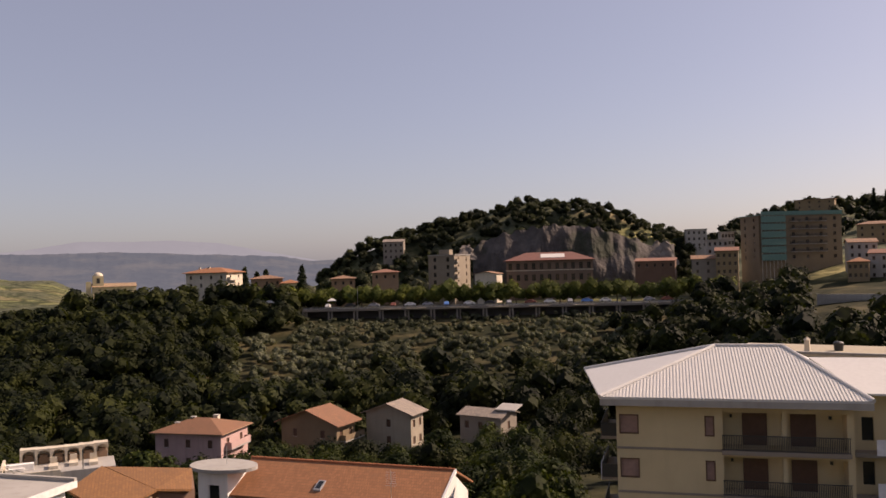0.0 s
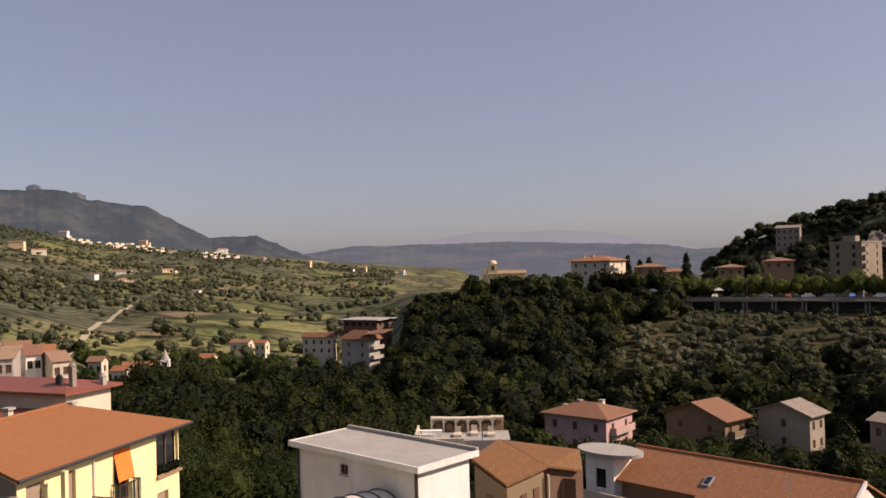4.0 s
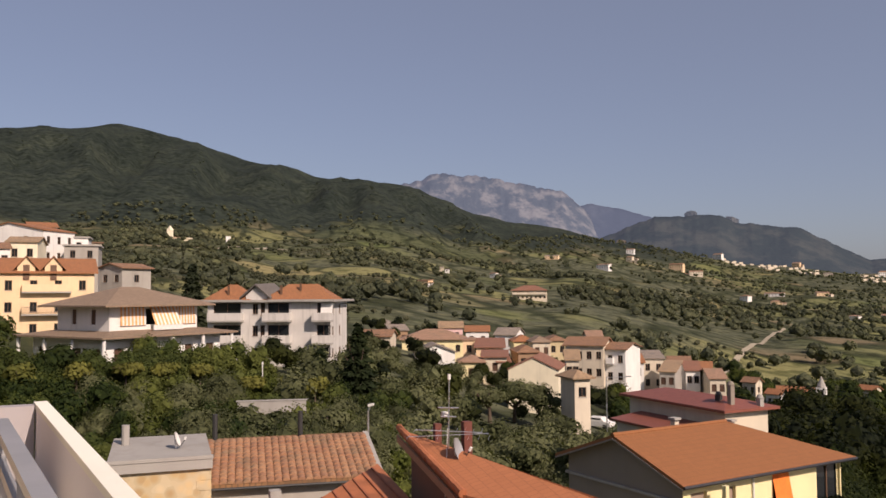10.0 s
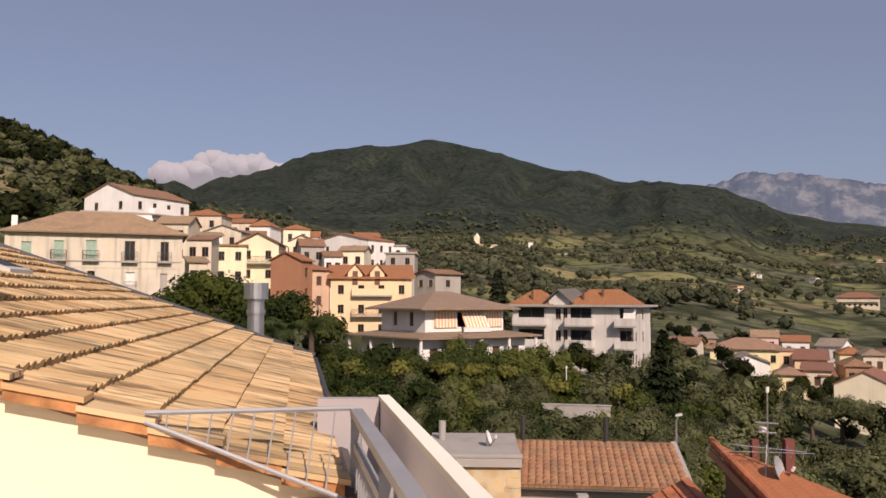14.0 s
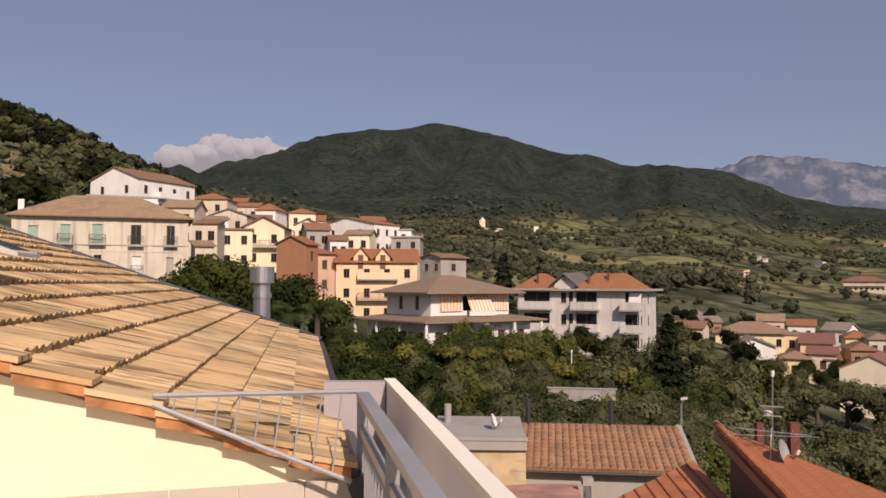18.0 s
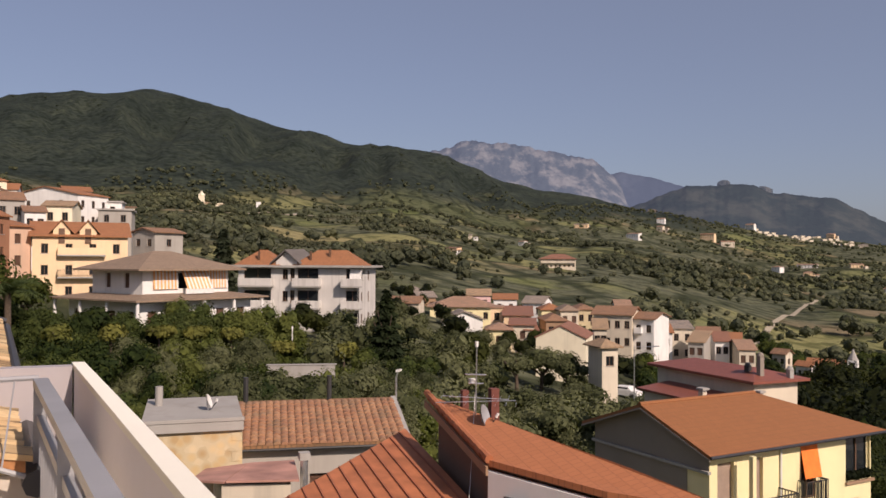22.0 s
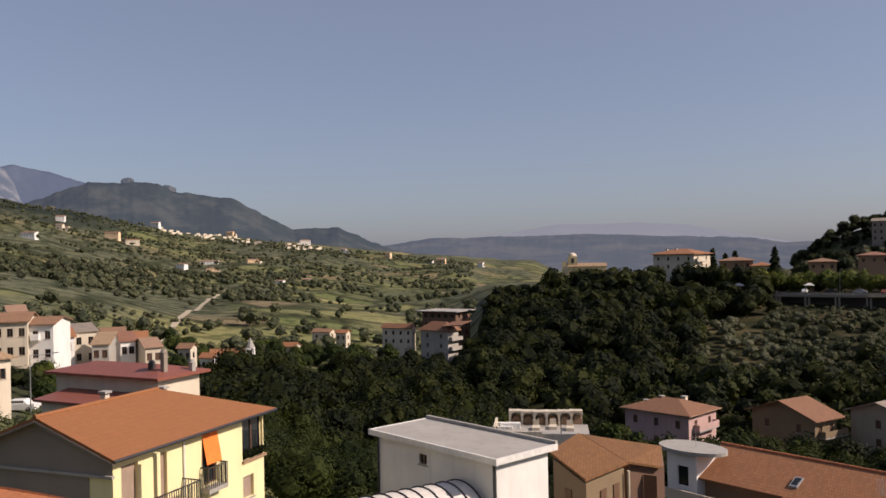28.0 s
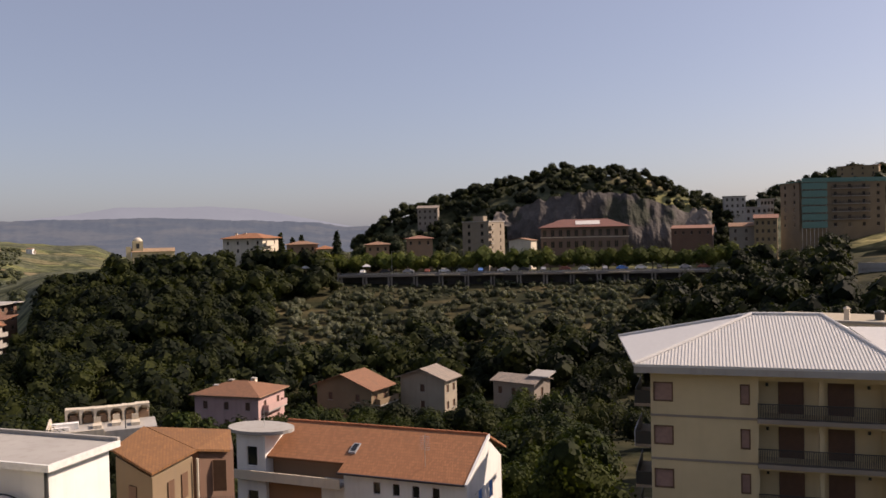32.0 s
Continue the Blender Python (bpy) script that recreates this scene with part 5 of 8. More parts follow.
def street_lamp(b, d, z, h, arm=1.2, aim=0.0, ln=0.5):
    t = thing("street_lamp", "grey steel street lamp with bent arm", "street lamp", (*polar(b, d)[:2], z), aim, "street lamps")
    part("pole", Geo().rod((0, 0, 0), (0, 0, h), 0.07, 8, 0.045), "steel", t)
    part("arm", Geo().rod((0, 0, h), (arm, 0, h + 0.25), 0.035, 6), "steel", t)
    part("lantern", Geo().slab([(arm - 0.1, -0.1, h + 0.33), (arm + ln, -0.1, h + 0.38), (arm + ln, 0.1, h + 0.38), (arm - 0.1, 0.1, h + 0.33)], 0.1), "frame", t)


street_lamp(72.9, 38, 9.5, 5.2, 0.1, 60, 0.15)
street_lamp(56.7, 88, 5.0, 6.2, 2.6, 20)
yel_back, w_, d_, H_ = corner_house("red_roof_house", "cream house with low red sheet roof behind another roof", 55.2, 49.2, 46.6, 51.5, -46, -7.75, "beige", "redsheet", "hip", rise=0.5, over=0.5,
                                    front=(2, 1), side=(0, 0), win=(0.5, 0.45))
part("lower_roof", Geo().slab([(1.2, -2.6, H_ - 1.15), (w_ - 0.2, -2.6, H_ - 1.15), (w_ - 0.2, -0.02, H_ - 0.85), (1.2, -0.02, H_ - 0.85)], 0.15), "redsheet", yel_back, "dark red lower roof")
part("lower_wall", Geo().box((1.6, -2.3, H_ - 4), (w_ - 0.5, -0.05, H_ - 1.31)), "beige", yel_back)
for x, y, hh, m in ((w_ - 0.4, 0.9, 1.2, "taupe"), (w_ - 1.4, 0.9, 0.5, "dark"), (w_ + 0.2, 2.6, 0.4, "concrete")):
    part("chimney", Geo().box((x - 0.15, y - 0.15, H_ + 0.1), (x + 0.15, y + 0.15, H_ + 0.3 + hh)).rod((x, y, H_ + 0.3 + hh), (x, y, H_ + 0.5 + hh), 0.22, 10, 0.12), m, yel_back)


# ---- white flat-roofed house with barrel vault, brown house, long house ----
def white_house():
    at, turn = (-29.28, 42.09, -3.4), -18.2
    W, D, H = 10.2, 4.05, 12.55
    t = house("white_house", "white house with flat grey concrete roof", at, turn, W, D, H, "white", "concrete", "flat", 0.4, 0, [("f", 3.9, 11.3, 0.7, 0.6, "dark")], gutter=False)
    for a, b in (((-0.4, -0.4), (W + 0.4, -0.28)), ((-0.4, D + 0.2), (W + 0.4, D + 0.4)), ((-0.4, -0.277), (-0.28, D + 0.197)), ((W + 0.28, -0.277), (W + 0.4, D + 0.197))):
        part("roof_kerb", Geo().box((*a, H + 0.161), (*b, H + (0.2 if a[1] < 0 else 0.36))), "frame" if a[1] < 0 else "concrete", t)
    part("fascia", Geo().box((-0.42, -0.42, H - 0.14), (W + 0.42, -0.405, H + 0.2)).box((W + 0.405, -0.4, H - 0.14), (W + 0.42, D + 0.4, H + 0.2)), "frame", t)
    part("drain_pipe", Geo().rod((W - 0.1, -0.08, 0), (W - 0.1, -0.08, H - 0.2), 0.07, 8), "dark", t)
    part("drain_pipe", Geo().rod((0.1, -0.08, 0), (0.1, -0.08, H - 0.2), 0.06, 8), "dark", t)
    v = thing("barrel_vault", "corrugated pale barrel-vault canopy with dark ribs", "canopy", at, turn)
    cx, r, z0, n = 7.75, 2.1, 9.0, 16
    ribs = 12
    for k in range(ribs):
        y0, y1 = -0.35 - 0.75 * k, -0.35 - 0.75 * (k + 1) + 0.05
        off = -0.14 * k
        g = Geo()
        for i in range(n):
            a0, a1 = math.pi * i / n, math.pi * (i + 1) / n
            p = lambda a, y, rr: (cx + off * (1 if y == y0 else 1) + rr * math.cos(a), y, z0 + rr * math.sin(a))
            g.face(p(a0, y0, r), p(a0, y1, r), p(a1, y1, r), p(a1, y0, r))
            g.face(p(a0, y0, r - 0.05), p(a1, y0, r - 0.05), p(a1, y1, r - 0.05), p(a0, y1, r - 0.05))
        part("sheet", g, "vault", v)
        g = Geo()
        for i in range(n):
            a0, a1 = math.pi * i / n, math.pi * (i + 1) / n
            p = lambda a: (cx + off + (r + 0.03) * math.cos(a), y0 + 0.02, z0 + (r + 0.03) * math.sin(a))
            g.rod(p(a0), p(a1), 0.05, 5)
        part("rib", g, "dark", v)
    part("end_wall", Geo().box((4.4, -9.5, -3), (9.6, -0.5, z0 - 0.02)), "white", v, "white walls carrying the vault")


M["vault"] = paint("pale_corrugated_sheet", (0.62, 0.58, 0.53), 0.55, 0, 0.08)
white_house()

M["ochrewall"] = plaster("ochre_house_render", (0.22, 0.155, 0.09), 0.35)
M["t_umber"] = tiles("umber_tiles", (0.2, 0.088, 0.028), (0.13, 0.063, 0.026), lichen=0.35)


def brown_house():
    t = thing("brown_house", "brown-roofed house with stepped wings", "house", (0, 0, 0))
    seen = lambda b, d, el: Vector(polar(b, d, level(d, el)))
    T, L, R, B = seen(21.07, 58, -12.19), seen(23.1, 53.5, -13.38), seen(17.84, 55, -14.0), seen(20.67, 50.5, -15.16)
    part("roof", Geo().slab([L, B, R, T], 0.15), "t_umber", t)
    inn = [p.lerp((L + R) / 2, 0.1) - Vector((0, 0, 0.45)) for p in (L, B, R, T)]
    part("wall", Geo().slab([tuple(p) for p in inn], 12), "ochrewall", t, "ochre rendered house walls")
    A, C, A2, C2 = seen(20.9, 60, -12.25), seen(15.6, 62, -12.9), seen(17.9, 56.5, -13.95), seen(15.65, 58.5, -14.2)
    part("main_roof", Geo().slab([A2, C2, C, A], 0.15), "t_umber", t, "darker brown main roof")
    # Dark render puts the shadow on this wall into its colour.
    part("main_wall", Geo().slab([(A2.x, A2.y + 0.7, A2.z - 0.16), (C2.x, C2.y + 0.7, C2.z - 0.16), (C.x, C.y, C.z - 0.16), (A.x, A.y, A.z - 0.16)], 12), "darkrender", t)
    d = (C2 - A2).normalized()
    n = Vector((d.y, -d.x, 0))
    for u in (1.2,):
        p = A2 + d * u + Vector((0, 0.7, 0)) + n * 0.03
        part("door", Geo().box((p.x, p.y - 0.08, p.z - 3.0), (p.x + 0.9, p.y - 0.0, p.z - 0.9)), "wood", t)
    bal = part("balcony", Geo().box((A2.x + 0.2, A2.y - 0.5, 1.9), (C2.x, A2.y + 0.6, 2.1)), "concrete", t)
    for i in range(16):
        x = A2.x + 0.25 + i * 0.16
        part("picket", Geo().box((x, A2.y - 0.48, 2.1), (x + 0.03, A2.y - 0.45, 3.0)), "dark", bal)
    for k, (p, q) in enumerate(((inn[0], inn[1]), (inn[1], inn[2]))):          # windows in the two near walls
        e = (q - p).normalized()
        e.z = 0
        n = Vector((e.y, -e.x, 0))
        for u in ((1.6, 3.2) if k else (1.3,)):
            a = p + e * u + n * 0.02
            z = min(p.z, q.z) - 0.7
            part("window", Geo().slab([(a.x, a.y, z), (a.x + n.x * 0.06, a.y + n.y * 0.06, z), (a.x + n.x * 0.06 + e.x * 0.7, a.y + n.y * 0.06 + e.y * 0.7, z), (a.x + e.x * 0.7, a.y + e.y * 0.7, z)], 1.5), "wood", t)
    part("corner_post", Geo().rod((R.x + 0.1, R.y - 0.2, -4), (R.x + 0.1, R.y - 0.2, 5.8), 0.09, 8), "beige", t)


brown_house()


def long_house():
    at, turn = (-15.8, 65.6, -7.5), -21
    W, D = 17.6, 8.0
    t = thing("long_house", "long white house with orange tiled roof and round tower", "house", at, turn)
    hol = [(10.0 + 1.6 * i, 7.75, 0.58, 0.9) for i in range(4)] + [(10.0 + 1.6 * i, 4.6, 0.7, 1.2) for i in range(4)]
    g = Geo()
    wl = Geo()
    facade(wl, "f", 10.0, D, 9.2, [(u - 7.5, z, a, b) for u, z, a, b in hol], -3)
    facade(wl, "r", 10.0, D, 9.2, [(2.5, 6.6, 0.8, 1.3), (5.0, 6.6, 0.8, 1.3)], -3)
    facade(wl, "l", 10.0, D, 9.2, [], -3)
    wl.face((10.0, 0, 9.2), (10.0, D, 9.2), (10.0, 4.6, 11.4), (10.0, 4.2, 11.4))
    wl.v = [(x + 7.5, y - 0.4, z) for x, y, z in wl.v]
    part("wall", wl, "white", t)
    for u, z, a, b in hol:
        w = part("window", Geo().box((u, -0.24, z), (u + a, -0.2, z + b)), "glass", t)
        part("frame", Geo().box((u, -0.28, z), (u + 0.06, -0.245, z + b)).box((u + a - 0.06, -0.28, z), (u + a, -0.245, z + b)).box((u + 0.061, -0.28, z + b - 0.07), (u + a - 0.061, -0.245, z + b)), "wood", w)
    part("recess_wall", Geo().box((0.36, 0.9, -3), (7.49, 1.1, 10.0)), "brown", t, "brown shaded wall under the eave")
    part("lower_wall", Geo().box((-2.3, 0.2, -3), (5.2, 0.89, 7.9)), "brownbrick", t, "brown brick lower wall")
    part("white_panel", Geo().box((5.21, 0.15, -3), (7.48, 0.89, 8.2)), "white", t)
    part("balcony", Geo().box((-2.35, -0.9, 8.0), (7.45, 0.85, 8.15)), "concrete", t)
    part("balcony_parapet", Geo().box((-2.4, -1.0, 8.0), (7.45, -0.901, 8.75)), "beige", t)
    ev, rz = 9.75, 11.65
    s = (rz - ev) / 4.2
    roof = part("roof", Geo().slab([(-0.2, 0, ev), (7.3, 0, ev), (7.3, -1.0, ev - s), (W, -1.0, ev - s), (W + 0.1, 4.2, rz), (-0.2, 4.2, rz)], 0.16)
                .slab([(W + 0.1, 8.4, ev), (-0.2, 8.4, ev), (-0.2, 4.22, rz), (W + 0.1, 4.22, rz)], 0.16), "t_orange", t)
    for i in range(42):
        x = -0.2 + i * 0.424
        part("ridge_tile", Geo().rod((x, 4.2, rz + 0.04), (x + 0.44, 4.2, rz + 0.02), 0.12, 8, 0.1), "terra", roof)
    part("verge", Geo().slab([(W - 0.02, -1.05, ev - s + 0.06), (W + 0.16, -1.05, ev - s + 0.06), (W + 0.16, 4.2, rz + 0.07), (W - 0.02, 4.2, rz + 0.07)], 0.3), "white", roof)
    part("gutter", Geo().rod((7.3, -1.08, ev - s - 0.04), (W, -1.08, ev - s - 0.04), 0.08, 6), "darkmetal", roof)
    sk = part("skylight", Geo().slab([(7.2, 1.0, ev + 1.0 * s + 0.16), (7.8, 1.0, ev + 1.0 * s + 0.16), (7.8, 2.0, ev + 2.0 * s + 0.16), (7.2, 2.0, ev + 2.0 * s + 0.16)], 0.14), "rail", roof)
    part("pane", Geo().slab([(7.28, 1.1, ev + 1.1 * s + 0.17), (7.72, 1.1, ev + 1.1 * s + 0.17), (7.72, 1.9, ev + 1.9 * s + 0.17), (7.28, 1.9, ev + 1.9 * s + 0.17)], 0.005), "glass", sk)
    tw = part("tower", Geo(), None, t, "white stair tower with round flat roof")
    g = Geo()
    facade(g, "f", 2.7, 3.0, 11.45, [(0.95, 8.9, 1.0, 1.55), (0.95, 5.4, 1.0, 1.5)], -3)
    facade(g, "r", 2.7, 3.0, 11.45, [], -3)
    facade(g, "l", 2.7, 3.0, 11.45, [], -3)
    g.v = [(x - 2.34, y - 0.2, z) for x, y, z in g.v]
    tw.data = g.mesh("tower")
    tw.data.materials.append(M["white"])
    for z in (8.9, 5.4):
        part("window", Geo().box((-1.39, -0.03, z), (-0.39, 0.0, z + 1.55)), "glass", tw)
    n = 28
    pts = [(-1.15 + 2.65 * math.cos(2 * math.pi * i / n) * (1.0 if math.cos(2 * math.pi * i / n) < 0 else 1.2), 1.2 + 1.9 * math.sin(2 * math.pi * i / n), 11.75) for i in range(n)]
    part("tower_roof", Geo().slab(pts, 0.28), "concrete", tw)
    part("mast", Geo().rod((-0.6, 1.2, 11.75), (-0.6, 1.2, 13.2), 0.03, 6), "steel", tw)
    la = thing("roof_aerial", "thin television aerial on tiled roof", "antenna", at, turn)
    part("mast", Geo().rod((14.0, 0.3, ev + 0.2), (14.0, 0.3, ev + 2.6), 0.025, 6), "steel", la)
    for i in range(7):
        part("element", Geo().rod((13.6, 0.3, ev + 1.5 + 0.16 * i), (14.4, 0.3, ev + 1.5 + 0.16 * i), 0.012, 4), "steel", la)
    lau = thing("washing_line", "blue and white washing hanging at a gable", "laundry", at, turn)
    for i, (y, c) in enumerate(((0.4, "blue"), (1.2, "cloth"), (2.0, "cloth"), (2.8, "blue"))):
        part("cloth", Geo().box((W + 0.5, y, 7.6 - 0.1 * i), (W + 0.54, y + 0.6, 8.5)), c, lau)
    part("line", Geo().rod((W + 0.52, -0.4, 8.52), (W + 0.52, 4, 8.52), 0.012, 4), "dark", lau)


M["brownbrick"] = plaster("brown_brick_render", (0.3, 0.16, 0.08), 0.3)
long_house()


M["awn_a"] = M["frame"]
M["awn_b"] = paint("orange_stripe", (0.78, 0.4, 0.16), 0.85)
M["dirtywhite"] = plaster("stained_white_render", (0.6, 0.57, 0.53), 0.65, (0.22, 0.2, 0.18))
M["slate"] = tiles("slate_grey_tiles", (0.16, 0.14, 0.125), (0.1, 0.09, 0.08), lichen=0.4)
M["pinkwall"] = plaster("salmon_render", (0.62, 0.42, 0.3), 0.15)


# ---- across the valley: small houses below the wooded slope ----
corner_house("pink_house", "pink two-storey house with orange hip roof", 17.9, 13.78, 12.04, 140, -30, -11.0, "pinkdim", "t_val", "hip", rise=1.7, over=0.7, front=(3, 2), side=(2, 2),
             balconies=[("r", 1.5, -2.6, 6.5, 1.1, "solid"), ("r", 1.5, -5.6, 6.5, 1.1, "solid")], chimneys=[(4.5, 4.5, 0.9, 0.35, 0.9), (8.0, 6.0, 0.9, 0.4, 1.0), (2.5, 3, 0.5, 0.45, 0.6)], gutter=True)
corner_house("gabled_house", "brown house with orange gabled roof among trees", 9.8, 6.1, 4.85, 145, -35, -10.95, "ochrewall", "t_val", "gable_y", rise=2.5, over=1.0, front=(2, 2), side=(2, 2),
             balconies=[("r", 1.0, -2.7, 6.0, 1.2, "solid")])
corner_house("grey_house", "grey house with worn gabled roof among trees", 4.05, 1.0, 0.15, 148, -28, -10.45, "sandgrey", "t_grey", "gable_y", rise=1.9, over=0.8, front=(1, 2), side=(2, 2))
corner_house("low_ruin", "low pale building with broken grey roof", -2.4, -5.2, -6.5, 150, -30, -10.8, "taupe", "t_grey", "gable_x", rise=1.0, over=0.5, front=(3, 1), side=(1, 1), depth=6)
part("raised_roof", Geo().slab([(2, 1.5, 0), (6, 1.5, 0), (6, 5, 0.6), (2, 5, 0.6)], 0.25), "concrete", thing("roof_plate", "flat concrete roof plate on posts", "roof", polar(-3.9, 152, level(152, -10.2)), -30))


def arcade():
    """A roofless curved row of concrete niches."""
    t = thing("niche_arcade", "pale concrete arcade of rounded burial niches", "monument", polar(26.3, 112, level(112, -11.75)), 23)
    n, bw, h = 6, 1.65, 1.9
    for i in range(n):
        a = radians(8 * (i - 2.5))
        x, y = 1.0 + i * bw, 0.25 * (i - 2.5) ** 2 * 0.3
        g = Geo()
        hol, k = [], 10
        g.box((x, y, -1.5), (x + 0.28, y + 1.6, h)).box((x + 0.28, y + 1.35, -1.5), (x + bw, y + 1.6, h))
        arc = [(x + 0.28 + (bw - 0.28) * (0.5 - 0.5 * math.cos(math.pi * j / k)), 1.15 + 0.55 * math.sin(math.pi * j / k)) for j in range(k + 1)]
        for (xa, za), (xb, zb) in zip(arc, arc[1:]):
            g.face((xa, y, za), (xb, y, zb), (xb, y, h), (xa, y, h))
            g.face((xa, y, za), (xa, y + 1.3, za), (xb, y + 1.3, zb), (xb, y, zb))
        g.face((x + 0.28, y, h), (x + bw, y, h), (x + bw, y + 1.6, h), (x + 0.28, y + 1.6, h))
        part("niche", g, "old", t)
        part("niche_block", Geo().box((x + 0.4, y + 0.5, 0), (x + bw - 0.12, y + 1.3, 0.75)).box((x + 0.55, y + 0.55, 0.75), (x + bw - 0.27, y + 1.28, 1.05)), "brown", t)
    part("forecourt", Geo().box((-0.5, -5, -1.5), (11.5, 0.9, 0.0)), "concrete", t)
    part("low_wall", Geo().box((-0.5, -5.3, -1.5), (5.5, -5.01, 0.35)).box((-0.8, -5.0, -1.5), (-0.51, 1, 0.9)), "old", t)
    part("tomb_wall", Geo().box((-0.4, -2.2, 0.004), (2.6, -1.2, 0.75)).box((-0.4, -2.6, 0.004), (1.6, -2.21, 0.4)), "white", t, "white low tomb wall")
    for x, y in ((4.2, -3.2), (6.4, -2.6), (8.6, -3.4)):
        part("grave_slab", Geo().box((x, y, 0.004), (x + 1.0, y + 1.9, 0.4)).box((x + 0.1, y + 1.7, 0.4), (x + 0.9, y + 1.85, 1.1)), "old", t)
    part("lamp_post", Geo().rod((7.9, -4.6, 0), (7.9, -4.6, 2.3), 0.06, 6), "dark", t)


arcade()

# ---- tenements and the church at the foot of the hill ----
ten, w_, d_, H_ = corner_house("tenement", "grey tenement with red tiled roof and stacked balconies", 31.75, 29.86, 29.13, 255, -38, -5.35, "grey", "t_val", "hip", rise=2.6, over=0.8, front=(2, 4), side=(0, 0), category="apartment building",
                               win=(0.9, 1.3), balconies=[("r", 0.5, -2.8 - 3 * k, 5.5, 1.3, "solid") for k in range(5)], base=8)
part("lean_roof", Geo().slab([(w_ - 2.0, -0.6, H_ + 1.6), (w_ + 5.5, -0.6, H_ + 2.3), (w_ + 5.5, 5, H_ + 3.2), (w_ - 2.0, 5, H_ + 2.6)], 0.2), "t_val", ten, "faded orange lean-to roof")
corner_house("tenement", "brown tenement with flat projecting roof", 31.6, 29.3, 28.3, 285, -32, -4.0, "darkrender", "concrete", "flat", over=1.5, front=(5, 3), side=(2, 3), category="apartment building", win=(1.4, 1.4), sort="dark", base=8)
corner_house("white_cottage", "white house with orange roof", 34.4, 32.36, 32.1, 300, -25, -5.1, "beige", "t_val", "gable_x", rise=1.6, front=(4, 2), side=(1, 2), sort="dark", base=8)
for bl, bm, br, d, el, wl, rf in ((39.2, 38.0, 37.6, 330, -5.2, "old", "t_brown"), (37.6, 36.9, 36.6, 325, -5.3, "old", "t_orange"), (41.3, 40.4, 40.0, 260, -6.1, "beige", "t_orange"), (46.6, 45.7, 45.3, 225, -6.6, "white", "t_orange"),
                                  (48.0, 47.2, 46.8, 215, -5.9, "old", "t_brown")):
    corner_house("hamlet_house", "small village house with tiled roof by the stream", bl, bm, br, d, -30, el, wl, rf, "gable_x", rise=1.2, front=(2, 2), side=(1, 2), sort="dark", group="hamlet houses", base=8)


def church_below():
    x, y, _ = polar(43.7, 228)
    z = level(228, -6.9)
    t = thing("village_church", "small white church with slate aisle and pointed bell tower", "church", (x, y, z), 35)
    part("nave", Geo().box((-9, -2, -6), (-0.5, 5, 1.5)), "white", t)
    part("nave_roof", Geo().slab([(-9.4, -2.4, 1.5), (-0.4, -2.4, 1.5), (-0.4, 1.5, 3.4), (-9.4, 1.5, 3.4)], 0.2).slab([(-0.4, 5.4, 1.5), (-9.4, 5.4, 1.5), (-9.4, 1.52, 3.4), (-0.4, 1.52, 3.4)], 0.2), "t_orange", t)
    part("aisle_roof", Geo().slab([(-6, -6.5, -0.9), (0.5, -6.5, -0.9), (0.5, -2.05, 0.9), (-6, -2.05, 0.9)], 0.2), "concrete", t)
    part("aisle", Geo().box((-5.8, -6, -6), (0.3, -2.01, -1.1)), "white", t)
    tw = part("bell_tower", Geo().box((0.4, -1, -6), (2.6, 1.2, 3.6)), "white", t)
    # A dark plate on the solid tower stands for the shaded belfry opening.
    part("belfry_dark_plate", Geo().box((0.9, -1.03, 1.6), (2.1, -1.001, 3.1)), "dark", tw)
    part("spire", Geo().rod((1.5, 0.1, 3.6), (1.5, 0.1, 6.4), 1.2, 8, 0.05), "concrete", tw)


church_below()

# ---- the village on the near slope ----
VIL = "village houses"
square_house("hip_house", "yellow house with pink-orange hip roof", 70.6, 66.2, 165, -3.2, 9, "yellow", "t_vil", "hip", rise=1.9, over=0.6, front=(4, 1), group=VIL, sort="dark")
square_house("gabled_cottage", "white gabled cottage with pale roof", 69.6, 66.95, 150, -4.1, 8, "white", "t_grey", "gable_y", skew=6, rise=1.5, over=0.4, front=(1, 1), group=VIL, sort="dark")
square_house("peach_house", "narrow peach house with flat roof", 66.4, 65.55, 152, -3.2, 6, "orange", "t_vil", "flat", over=0.2, front=(1, 2), group=VIL, sort="dark")
square_house("peach_house", "peach house with red tiled roof", 65.5, 63.6, 148, -3.75, 8, "orange", "t_red", "mono", rise=1.2, over=0.4, front=(2, 1), group=VIL)
square_house("low_house", "low ochre house with orange roof", 66.7, 65.0, 138, -4.75, 6, "yellow", "t_vil", "hip", rise=0.9, front=(1, 1), group=VIL)
square_house("low_house", "low rust house with red roof", 65.0, 63.4, 140, -4.4, 6, "beige", "t_red", "mono", rise=0.7, front=(1, 1), group=VIL)
crm, w_, d_, H_ = square_house("blank_house", "cream house with blank side wall and red roof", 63.3, 59.9, 115, -5.25, 9, "ivory", "t_red", "gable_y", skew=-8, rise=1.7, over=0.15, front=(0, 0), group=VIL)
tow, w_, d_, H_ = corner_house("tower_house", "tall narrow cream house with side balconies", 59.75, 58.82, 57.8, 96, -62, -5.85, "beige", "t_sand", "hip", rise=0.8, over=0.5, front=(0, 0), side=(1, 1), win=(1.0, 1.1), sort="dark", group=VIL, base=6)
square_house("old_house", "weathered white house with brown roof", 59.4, 56.85, 150, -3.6, 8, "old", "t_brown", "gable_x", skew=-12, rise=1.3, front=(4, 2), group=VIL, sort="dark")
